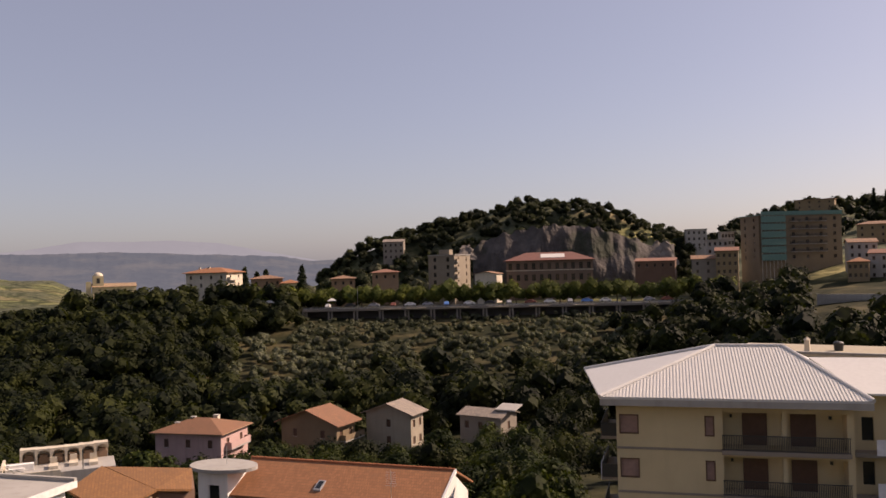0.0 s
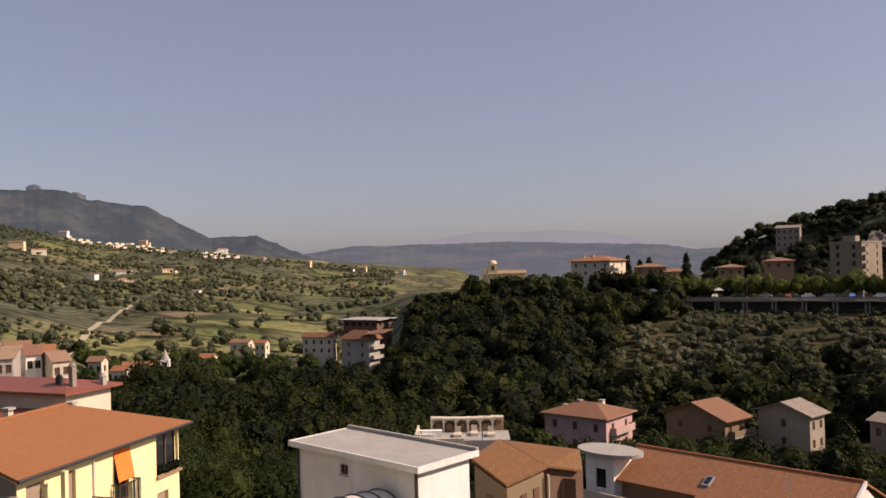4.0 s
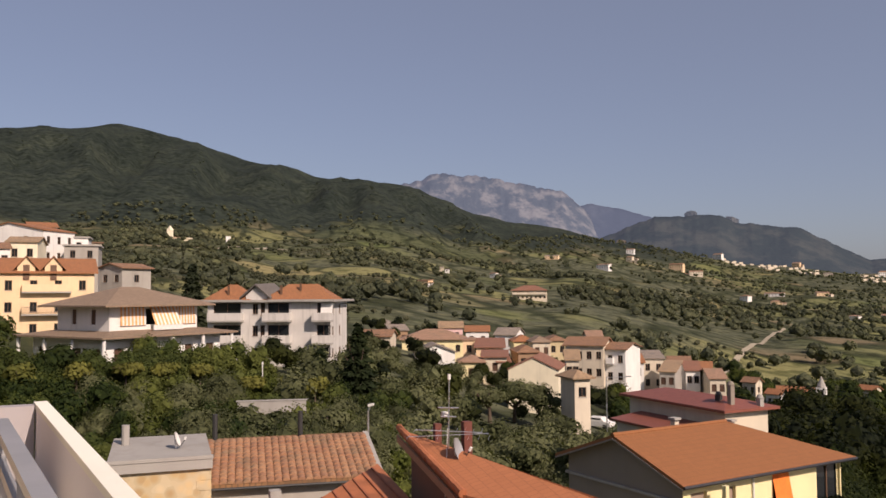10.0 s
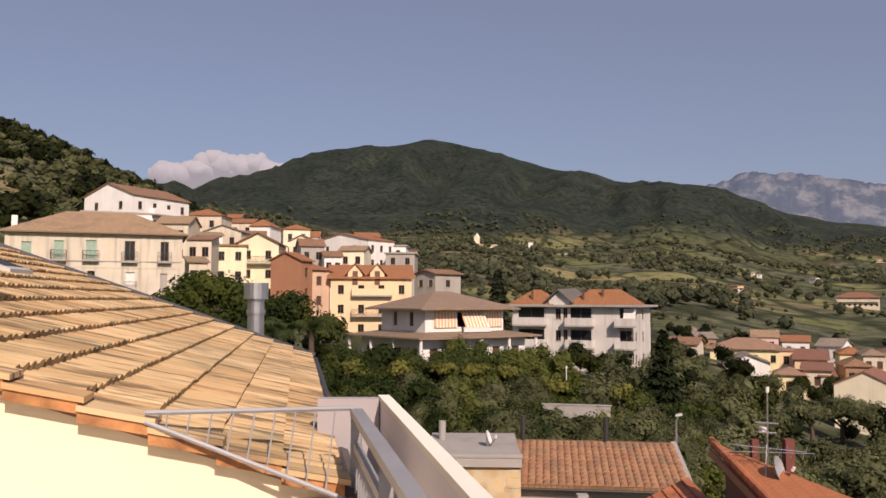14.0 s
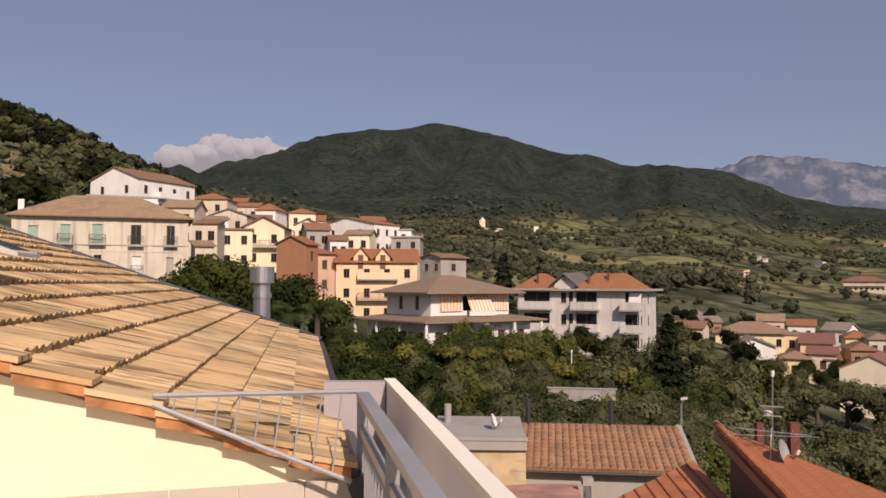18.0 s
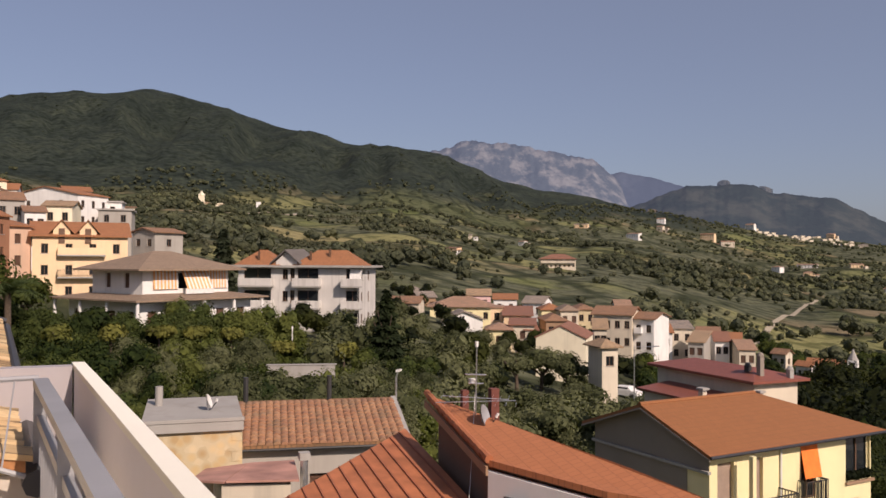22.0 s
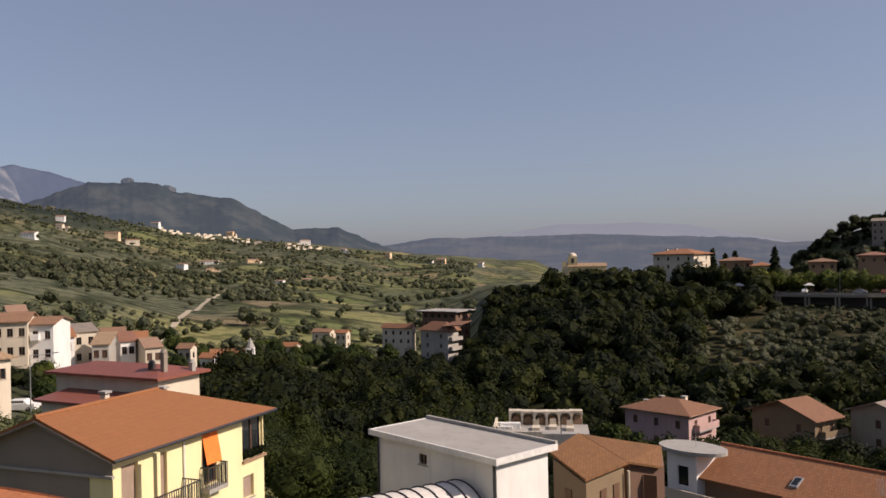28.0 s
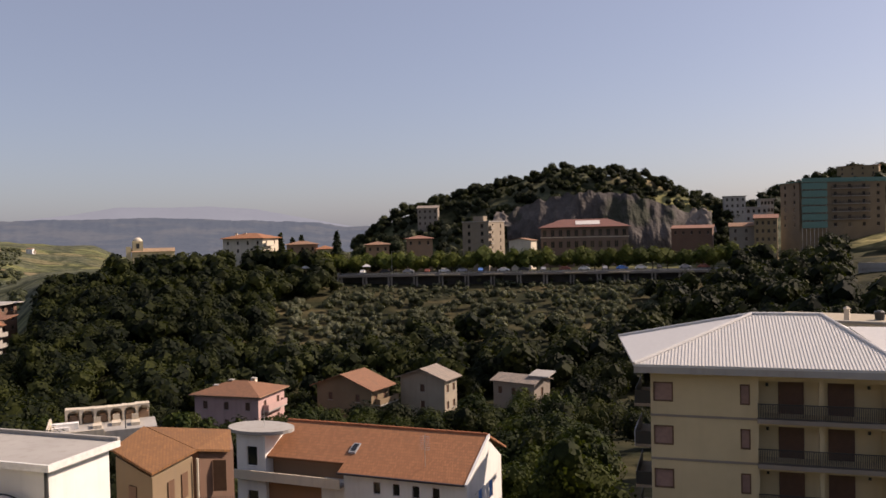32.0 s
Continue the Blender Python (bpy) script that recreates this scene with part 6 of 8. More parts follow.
square_house("white_house", "white house with balconies", 56.75, 55.4, 150, -3.85, 8, "white", "t_brown", "gable_x", skew=-20, rise=1.0, front=(2, 3), group=VIL, sort="dark", balconies=[("f", 0.4, -2.4, 1.3, 0.8, "solid")])
rng = random.Random(5)
for bl, br, d, el, wl, rf in ((55.6, 54.2, 160, -4.75, "white", "t_brown"), (54.3, 52.9, 168, -4.45, "beige", "t_vil"), (53.2, 52.2, 158, -5.3, "grey", "t_brown"), (52.6, 51.2, 175, -4.75, "white", "t_brown"), (51.5, 50.6, 165, -5.2, "white", "t_red"),
                              (50.9, 49.9, 178, -5.1, "brown", "t_brown"), (50.0, 49.0, 160, -5.7, "beige", "t_vil"), (73.6, 71.4, 150, -2.95, "beige", "t_brown"), (62.9, 61.5, 170, -3.35, "yellow", "t_vil"), (64.2, 62.8, 185, -2.9, "white", "t_grey"),
                              (66.2, 64.6, 190, -2.65, "white", "t_brown"), (68.0, 66.4, 200, -2.4, "pink", "t_vil"), (61.6, 60.4, 165, -3.4, "old", "t_grey"), (60.5, 59.3, 172, -3.3, "cream", "t_brown"), (62.6, 61.2, 150, -4.1, "brown", "t_brown"),
                              (57.9, 56.9, 200, -3.0, "beige", "t_vil"), (71.4, 70.2, 190, -2.55, "brown", "t_brown"), (72.4, 71.0, 215, -2.1, "white", "t_grey"), (64.0, 63.2, 140, -4.75, "old", "t_red"), (59.3, 58.5, 135, -4.6, "old", "t_sand")):
    rf = rf if rng.random() < 0.5 else rng.choice(("t_sand", "t_grey", "t_orange", "t_villa"))
    square_house("village_house", "closely packed village house with tiled roof", bl, br, d, el, rng.uniform(6, 9), wl, rf, rng.choice(("gable_x", "gable_x", "hip", "mono")), skew=rng.uniform(-18, 14),
                 rise=rng.uniform(0.9, 1.5), over=0.35, front=(2, 2), group=VIL, sort=rng.choice(("dark", "shut")))


# ---- the villa, the apartments and the old town uphill ----
vil, w_, d_, H_ = corner_house("villa", "white villa with wide brown verandah roof and striped awnings", 94.0, 89.8, 82.8, 80, -55, -2.75, "white", "t_villa", "hip", rise=1.1, over=1.3, front=(4, 1), side=(5, 1), win=(1.0, 1.9), sort="shut", depth=None)
up = part("upper_storey", Geo(), None, vil)
g = Geo()
facade(g, "f", w_ - 3.4, d_ - 3.0, 2.1, [(2.2, 0.4, 0.8, 1.4), (5.2, 0.4, 0.8, 1.4)], -0.5)
facade(g, "r", w_ - 3.4, d_ - 3.0, 2.1, [(1.2, 0.3, 8.0, 1.5)], -0.5)
facade(g, "l", w_ - 3.4, d_ - 3.0, 2.1, [], -0.5)
facade(g, "b", w_ - 3.4, d_ - 3.0, 2.1, [], -0.5)
g.v = [(x + 1.9, y + 1.3, z + H_ + 0.75) for x, y, z in g.v]
up.data = g.mesh("upper_storey")
up.data.materials.append(M["white"])
ur = Geo()
rg = roof_geo("hip", w_ - 3.4, d_ - 3.0, 2.2, 1.3, 1.75)
rg.v = [(x + 1.9, y + 1.3, z + H_ + 0.75) for x, y, z in rg.v]
part("upper_roof", rg, "t_villa", vil)
for u in (2.2, 5.2):
    part("arched_window", Geo().box((1.9 + u, 1.45, H_ + 1.15), (2.7 + u, 1.5, H_ + 2.55)), "shutter", up)
xr = 1.9 + w_ - 3.4
part("loggia_back", Geo().box((xr - 1.6, 2.4, H_ + 0.8), (xr - 1.5, d_ - 2.0, H_ + 2.8)), "dark", up)
for i, (y0, y1, sl) in enumerate(((2.4, 5.2, 0.1), (5.6, 8.6, 1.0), (8.7, 11.2, 0.1))):
    aw = part("awning", Geo(), None, up, "cream and orange striped awning")
    n = 14
    for k in range(n):
        a, b = y0 + (y1 - y0) * k / n, y0 + (y1 - y0) * (k + 1) / n
        part("stripe", Geo().slab([(xr + 0.06, a, H_ + 2.85), (xr + 0.06, b, H_ + 2.85), (xr + 0.06 + sl, b, H_ + 1.05), (xr + 0.06 + sl, a, H_ + 1.05)][::-1], 0.03), "awn_a" if k % 2 else "awn_b", aw)
    aw.data = Geo().rod((xr + 0.07, y0, H_ + 2.88), (xr + 0.07, y1, H_ + 2.88), 0.06, 6).mesh("awning")
    aw.data.materials.append(M["frame"])
part("balcony_front", Geo().box((xr + 0.9, 5.4, H_ + 0.55), (xr + 1.05, 8.8, H_ + 1.05)), "frame", up)
for i in range(5):
    y = -0.9 + i * (d_ + 1.6) / 4
    part("column", Geo().rod((w_ + 0.95, y, 0), (w_ + 0.95, y, H_ + 0.1), 0.17, 10), "frame", vil, "white verandah column")
for i in range(3):
    x = -0.9 + i * (w_ + 1.6) / 3
    part("column", Geo().rod((x, -0.95, 0), (x, -0.95, H_ + 0.1), 0.17, 10), "frame", vil, "white verandah column")



def apartments():
    d, bl = 116, 83.6
    mid = 79.0
    turn = mid - 17
    at = polar(bl, d)
    c, s = math.cos(radians(turn)), math.sin(radians(turn))
    w = meet(at, (c, s), 75.6)
    g = height(at[0], at[1]) - 0.6
    H = level(d, -0.42) - g
    ops, bal = [], []
    for k in range(3):
        z = H - 2.55 - 2.95 * k
        for u, ow in ((0.8, 3.8), (8.3, 2.9), (15.0, 1.8)):
            ops.append(("f", u, z, ow, 2.3, "dark"))
            bal.append(("f", u - 0.4, z - 0.02, ow + 0.8, 1.3, "solid"))
        ops += [("f", 6.2, z + 0.8, 0.75, 1.4, "dark"), ("f", 7.3, z + 0.6, 0.6, 1.7, "dark")]
        ops += [("r", 2.0, z + 0.7, 1.0, 1.3, "dark"), ("r", 6.0, z + 0.7, 1.0, 1.3, "dark")]
    t = house("apartments", "weathered white apartments with orange roofs and deep balconies", (at[0], at[1], g), turn, w, 11, H, "dirtywhite", "concrete", "flat", 0.9, 0, ops, bal, category="apartment building", base=5, gutter=False)
    for x0, x1 in ((-0.7, 6.0), (7.6, w + 0.7)):
        rg = roof_geo("hip", x1 - x0, 5.6, 0.0, 0.0, 2.1)
        rg.v = [(x + x0, y - 0.2, z + H + 0.17) for x, y, z in rg.v]
        part("tiled_roof", rg, "t_orange", t, "orange tiled hip roof")
    part("stair_gable", Geo().slab([(4.6, -0.6, H + 0.5), (6.7, -0.6, H + 2.3), (6.7, 8, H + 2.5), (4.6, 8, H + 0.7)], 0.2).slab([(6.7, -0.6, H + 2.3), (8.8, -0.6, H + 0.5), (8.8, 8, H + 0.7), (6.7, 8, H + 2.5)], 0.2), "slate", t, "grey tiled stair roof")
    gg = Geo().face((5.3, -0.05, H - 0.1), (8.2, -0.05, H - 0.1), (8.2, -0.05, H + 0.7), (6.7, -0.05, H + 2.0), (5.3, -0.05, H + 0.7))
    part("stair_wall", gg, "dirtywhite", t)
    for x, y, hh in ((2.6, 0.8, 1.5), (9.9, 0.8, 1.5), (12.4, 1.4, 1.8)):
        part("chimney", Geo().box((x - 0.13, y - 0.13, H + 0.3), (x + 0.13, y + 0.13, H + 0.6 + hh)), "wood", t)
    part("roof_edge", Geo().box((-0.95, -0.98, H - 0.1), (5.3, -0.9, H + 0.2)).box((8.6, -0.98, H - 0.1), (w + 0.95, -0.9, H + 0.2)), "concrete", t)
    part("awning", Geo().slab([(15.6, -0.05, H - 0.3), (15.6, -0.7, H - 2.4), (17.2, -0.7, H - 2.4), (17.2, -0.05, H - 0.3)], 0.04), "frame", t, "white balcony awning")


apartments()

OT = "old town houses"
ob, w_, d_, H_ = corner_house("peach_house", "peach and yellow house with twin gabled dormers", 96.15, 90.6, 90.2, 128, 4, 1.4, "orange", "t_orange", "gable_x", rise=2.2, over=0.5, front=(4, 3), side=(0, 0), depth=10, sort="dark", group=OT,
                              balconies=[("f", 3.2, -5.6, 6.2, 1.1, "rail"), ("f", 3.2, -2.5, 6.2, 0.9, "solid")])
for x in (3.7, 7.1):
    dm = part("dormer", Geo().box((x - 1.1, -0.05, H_ - 0.1), (x + 1.1, 3, H_ + 0.95)).face((x - 1.1, -0.05, H_ + 0.95), (x + 1.1, -0.05, H_ + 0.95), (x, -0.05, H_ + 2.3)), "orange", ob)
    part("dormer_roof", Geo().slab([(x - 1.6, -0.4, H_ + 0.6), (x, -0.4, H_ + 2.5), (x, 5, H_ + 2.5), (x - 1.6, 5, H_ + 0.6)][::-1], 0.14).slab([(x, -0.4, H_ + 2.5), (x + 1.6, -0.4, H_ + 0.6), (x + 1.6, 5, H_ + 0.6), (x, 5, H_ + 2.5)][::-1], 0.14), "t_orange", dm)
    part("dormer_window", Geo().box((x - 0.4, -0.12, H_ - 0.9), (x + 0.4, -0.055, H_ + 1.2)), "wood", dm)
square_house("salmon_house", "salmon side house with orange roof", 97.7, 96.2, 127, 2.0, 8, "pinkwall", "t_orange", "mono", skew=30, rise=1.4, front=(1, 2), group=OT)
corner_house("rubble_house", "grey unplastered house with brown roof", 90.3, 88.95, 87.2, 140, -48, 1.75, "grey", "t_brown", "gable_y", rise=0.8, front=(2, 2), side=(1, 2), group=OT, sort="dark", win=(1.0, 1.2))
corner_house("rust_house", "rust-red house with tiled roof", 100.2, 98.2, 97.4, 122, -30, 2.6, "rust", "t_orange", "gable_y", rise=1.3, over=0.3, front=(0, 0), side=(1, 2), group=OT)
corner_house("lemon_house", "pale yellow house with balcony and striped blind", 104.0, 101.8, 101.5, 130, 0, 3.6, "lemon", "t_brown", "flat", over=0.25, front=(2, 3), side=(0, 0), depth=8, group=OT, sort="dark", balconies=[("f", 0.3, -5.9, 4.2, 0.9, "rail")])
corner_house("lemon_house", "yellow gabled house with balcony", 102.4, 99.7, 99.2, 133, -8, 3.7, "lemon", "t_brown", "gable_y", rise=1.9, over=0.5, front=(2, 3), side=(1, 2), group=OT, sort="dark", balconies=[("f", 0.4, -2.9, 5.0, 1.0, "rail")])
big, w_, d_, H_ = square_house("old_mansion", "large weathered plaster house with brown tiled roof and green shutters", 116.4, 105.95, 100, 4.1, 11, "stained", "t_sand", "hip", rise=2.8, over=0.6, skew=-3, front=(0, 0), group=OT, base=8,
                               extra=[("f", 1.6, -2.6, 1.0, 1.6, "green"), ("f", 4.8, -2.8, 1.0, 2.0, "green"), ("f", 8.0, -2.8, 1.1, 2.1, "green"), ("f", 12.0, -2.9, 1.1, 2.2, "dark"), ("f", 15.8, -2.9, 0.9, 2.2, "dark"),
                                      ("f", 4.8, -6.4, 1.0, 2.0, "shut"), ("f", 8.2, -5.9, 0.8, 1.8, "dark"), ("f", 12.2, -6.2, 0.9, 2.0, "white"), ("f", 15.8, -6.2, 0.8, 1.9, "pinkish"), ("f", 14.5, -8.4, 0.5, 0.6, "dark")],
                               balconies=[("f", 4.5, -2.85, 1.6, 0.6, "rail"), ("f", 7.7, -2.85, 1.7, 0.6, "rail"), ("f", 11.7, -2.95, 1.7, 0.6, "rail"), ("f", 15.5, -2.95, 1.5, 0.6, "rail"), ("f", 12.0, -6.25, 1.4, 0.5, "rail")])
part("ledge", face_box("f", w_, d_, 0, w_, H_ - 3.05, H_ - 2.95, 0.002, 0.08), "concrete", big)
part("cornice", face_box("f", w_, d_, -0.1, w_ + 0.1, H_ - 0.22, H_ - 0.02, 0.002, 0.14), "old", big)
part("string_course", face_box("f", w_, d_, 0, w_, H_ - 3.75, H_ - 3.6, 0.002, 0.05), "old", big)
for u in (0.0, 3.1, 10.2, 13.9, w_ - 0.35):
    part("pilaster", face_box("f", w_, d_, u, u + 0.35, H_ - 7.5, H_ - 0.23, 0.003, 0.06), "old", big)
part("chimney", Geo().box((0.3, 2, H_), (0.9, 2.6, H_ + 2.0)), "white", big)
corner_house("hilltop_house", "white gabled house on the hilltop with terracotta roof", 112.0, 109.1, 105.6, 150, -46, 6.75, "white", "t_brown", "gable_y", rise=2.3, over=0.3, front=(2, 2), side=(4, 2), group=OT, sort="dark", balconies=[("r", 4, -2.9, 5, 1.1, "solid")])
square_house("terrace_wall_house", "grey-white terrace block with square windows", 112.2, 107.9, 143, 5.55, 5, "white", "concrete", "flat", over=0.15, front=(4, 1), win=(0.9, 0.9), sort="dark", group=OT)
corner_house("white_house", "white house with stepped roofs", 97.3, 93.6, 91.8, 168, -40, 4.1, "white", "t_orange", "gable_y", rise=1.6, over=0.3, front=(2, 2), side=(3, 2), group=OT, sort="dark")
for bl, br, d, el, wl, rf, kd in ((105.7, 104.1, 120, 3.9, "old", "t_brown", "mono"), (106.0, 103.5, 172, 5.5, "old", "t_orange", "hip"), (104.6, 102.2, 158, 4.45, "old", "t_grey", "gable_y"), (102.6, 100.6, 165, 4.3, "grey", "t_brown", "gable_x"),
                                  (100.3, 97.0, 190, 4.2, "white", "t_orange", "gable_x"), (99.4, 97.6, 185, 4.75, "ivory", "t_orange", "hip"), (98.2, 96.6, 150, 3.6, "grey", "t_brown", "gable_x"), (93.2, 91.0, 175, 3.7, "white", "concrete", "flat"),
                                  (92.4, 90.4, 165, 3.2, "grey", "concrete", "flat"), (103.2, 102.3, 195, 5.4, "white", "t_orange", "gable_x"), (101.0, 99.7, 150, 3.0, "beige", "t_brown", "gable_x"), (105.5, 104.3, 110, 2.4, "old", "t_sand", "mono"),
                                  (108.5, 106.2, 165, 5.9, "white", "t_orange", "gable_x"), (107.6, 105.6, 138, 4.9, "old", "t_sand", "gable_x"), (104.9, 103.4, 140, 4.2, "white", "t_sand", "mono"),
                                  (99.0, 97.3, 160, 3.9, "ivory", "t_brown", "gable_y"), (95.6, 93.9, 150, 3.3, "ivory", "t_sand", "gable_x"), (94.4, 92.8, 190, 4.3, "white", "t_orange", "gable_x"), (101.6, 100.3, 175, 4.9, "white", "t_orange", "hip"),
                                  (103.0, 101.4, 185, 5.1, "old", "t_orange", "gable_x"), (91.6, 90.2, 190, 3.4, "ivory", "t_brown", "flat"), (96.6, 95.4, 145, 2.9, "white", "t_brown", "gable_x")):
    square_house("town_house", "crowded hillside town house with tiled roof", bl, br, d, el, rng.uniform(6, 9), wl, rf, kd, skew=rng.uniform(-22, 10), rise=rng.uniform(0.9, 1.6), over=0.3, front=(2, 2), group=OT, sort="dark", base=7)


M["green_net"] = paint("green_netting", (0.1, 0.2, 0.17), 0.8)
M["ochre"] = plaster("ochre_render", (0.26, 0.185, 0.1), 0.3)
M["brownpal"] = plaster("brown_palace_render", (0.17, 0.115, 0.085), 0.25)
M["t_redbrown"] = tiles("red_brown_tiles", (0.2, 0.075, 0.055), (0.13, 0.07, 0.055), lichen=0.3)
M["stoneyel"] = plaster("yellow_stone", (0.55, 0.45, 0.27), 0.3)
# The ruin's haze is painted on too, as bluish emission.
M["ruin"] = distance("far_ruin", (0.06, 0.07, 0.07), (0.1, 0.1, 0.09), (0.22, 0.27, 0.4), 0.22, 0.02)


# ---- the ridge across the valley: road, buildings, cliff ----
# Near-black concrete: the shade below the deck is put into the colour.
M["shadewall"] = plaster("shaded_concrete", (0.075, 0.065, 0.058), 0.4, (0.03, 0.03, 0.025))


def viaduct():
    a, b = Vector(polar(8.2, 297)), Vector(polar(-22.3, 297))
    z = 4.0
    L = (b - a).length
    turn = math.degrees(math.atan2(b.y - a.y, b.x - a.x))
    t = thing("viaduct_road", "raised road on concrete pillars with shaded wall below", "road", (a.x, a.y, z), turn, kind="structure")
    part("deck", Geo().box((0, 0, -0.55), (L, 11, 0)), "concrete", t)
    part("asphalt", Geo().box((0.0, 0.6, 0.004), (L, 9, 0.02)), "asphalt", t)
    # Wall coloured dark for the shade under the deck.
    part("retaining_wall", Geo().box((0, 3.2, -9), (L, 3.6, -0.56)), "shadewall", t)
    part("edge_beam", Geo().box((0, -0.25, -0.5), (L, -0.01, 0.3)), "taupe", t)
    n = 17
    for i in range(n + 1):
        x = 0.6 + (L - 1.2) * i / n
        part("pillar", Geo().box((x - 0.75, 0.1, -9), (x - 0.2, 0.9, -0.56)), "taupe", t)
        part("pillar", Geo().box((x + 0.35, 0.1, -9), (x + 0.9, 0.9, -0.56)), "taupe", t)
    rail = part("guard_rail", Geo().box((0, 0.05, 0.75), (L, 0.12, 0.9)).box((0, 0.06, 0.35), (L, 0.1, 0.45)), "rail", t)
    for i in range(60):
        x = L * i / 60
        part("rail_post", Geo().box((x, 0.05, 0.0), (x + 0.1, 0.13, 0.95)), "rail", rail)
    for i, u in enumerate((28, 37, 52, 66, 80, 95)):
        part("lay_by", Geo().box((u, -1.2, -0.2), (u + 7, -0.01, 0.12)), "path", t)
    return t


def car(b, d, z, turn, col, label):
    t = thing("car", label, "car", (*polar(b, d)[:2], z), turn, "parked cars")
    m = M[col]
    g = Geo()
    prof = [(-2.0, 0.3), (-2.05, 0.75), (-1.5, 0.9), (-0.95, 1.4), (0.7, 1.42), (1.25, 0.95), (2.0, 0.82), (2.1, 0.35)]
    n = len(prof)
    for s in (-0.8, 0.8):
        k = len(g.v)
        g.v += [(x, s * (0.88 if zz > 1 else 1.0), zz) for x, zz in prof]
        g.f.append(tuple(range(k, k + n)) if s < 0 else tuple(range(k + n - 1, k - 1, -1)))
    for i in range(n):
        j = (i + 1) % n
        g.f.append((i, n + i, n + j, j))
    part("body", g, col, t)
    for s in (-0.76, 0.715):
        part("side_window", Geo().box((-0.85, s, 0.95), (0.75, s + 0.045, 1.32)), "glass", t)
    for x in (-1.3, 1.3):
        for s in (-0.8, 0.66):
            part("wheel", Geo().rod((x, s, 0.32), (x, s + 0.14, 0.32), 0.32, 14), "dark", t)


viaduct()
cols = ("frame", "dark", "rail", "redsheet", "frame", "rail", "blue")
for i in range(18):
    car(6.5 - 1.35 * i - rng.uniform(0, 0.5), 299 / math.cos(radians(6.5 - 1.35 * i + 6.15)) * math.cos(radians(14.35)) + 4, 4.43, rng.uniform(-6, 6) + (-6 if i % 3 else 84), cols[i % 7], "parked car on the raised road")
car(57.3, 108, height(*polar(57.3, 108)[:2]) + 0.1, 30, "frame", "white parked car beside houses")
car(56.9, 82, height(*polar(56.9, 82)[:2]) + 0.1, 10, "rail", "grey parked car on a village street")
car(57.5, 80, height(*polar(57.5, 80)[:2]) + 0.1, 15, "frame", "white parked car on a village street")

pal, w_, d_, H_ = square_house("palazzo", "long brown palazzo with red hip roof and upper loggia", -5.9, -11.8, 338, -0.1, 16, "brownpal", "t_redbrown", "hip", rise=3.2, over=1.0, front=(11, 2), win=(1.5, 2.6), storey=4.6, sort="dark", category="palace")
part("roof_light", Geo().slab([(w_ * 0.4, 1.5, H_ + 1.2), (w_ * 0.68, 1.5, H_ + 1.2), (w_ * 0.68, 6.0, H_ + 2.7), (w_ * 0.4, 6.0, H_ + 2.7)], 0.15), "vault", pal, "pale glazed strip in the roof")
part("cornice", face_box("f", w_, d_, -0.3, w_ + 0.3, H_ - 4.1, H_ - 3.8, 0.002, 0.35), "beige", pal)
# The drab render takes the shade of the tenement's front into its colour.
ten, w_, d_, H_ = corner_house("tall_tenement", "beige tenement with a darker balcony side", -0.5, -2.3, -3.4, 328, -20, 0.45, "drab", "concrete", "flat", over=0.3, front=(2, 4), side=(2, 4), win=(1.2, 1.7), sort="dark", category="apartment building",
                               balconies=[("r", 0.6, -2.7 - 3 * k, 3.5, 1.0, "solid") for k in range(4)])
part("roof_hut", Geo().box((w_ * 0.35, 2, H_ + 0.17), (w_ * 0.75, 6, H_ + 2.2)), "drab", ten)
corner_house("white_hut", "small white gabled building with dark roof", -3.7, -5.2, -5.6, 322, -25, -0.95, "beige", "t_brown", "gable_y", rise=0.9, front=(0, 0), side=(0, 0))
corner_house("low_shop", "low dark building with red roof under the cliff", -14.6, -17.2, -17.6, 345, -5, -0.35, "darkrender", "t_red", "mono", rise=1.2, front=(5, 1), side=(0, 0), depth=7, sort="dark")


def scaffold_block():
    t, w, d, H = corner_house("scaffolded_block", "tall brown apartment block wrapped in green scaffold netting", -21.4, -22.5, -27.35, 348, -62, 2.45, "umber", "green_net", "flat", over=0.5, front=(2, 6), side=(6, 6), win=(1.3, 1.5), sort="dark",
                              category="apartment building", balconies=[("r", 13 + 4 * i, -2.6 - 3 * k, 3.2, 1.1, "rail") for i in range(4) for k in range(5)])
    sc = thing("scaffolding", "green netted scaffolding on poles", "scaffolding", t.matrix_world.translation, math.degrees(t.matrix_world.to_euler().z))
    for i in range(7):
        y = 0.5 + i * 1.6
        part("pole", Geo().rod((w + 1.3, y, -2), (w + 1.3, y, H + 0.6), 0.05, 6), "steel", sc)
    for k in range(6):
        z = H - 0.2 - 3 * k
        part("board", Geo().box((w + 0.15, 0.3, z - 0.08), (w + 1.25, 10.6, z)), "wood", sc)
        part("net", Geo().box((w + 1.36, 0.3, z - 2.7), (w + 1.39, 10.6, z - 0.2)), "green_net", sc)
    part("top_net", Geo().box((w + 0.1, 10.8, H + 0.2), (w + 0.16, d + 0.4, H + 1.5)).box((w + 1.36, 0.3, H), (w + 1.39, 10.6, H + 1.4)), "green_net", sc)


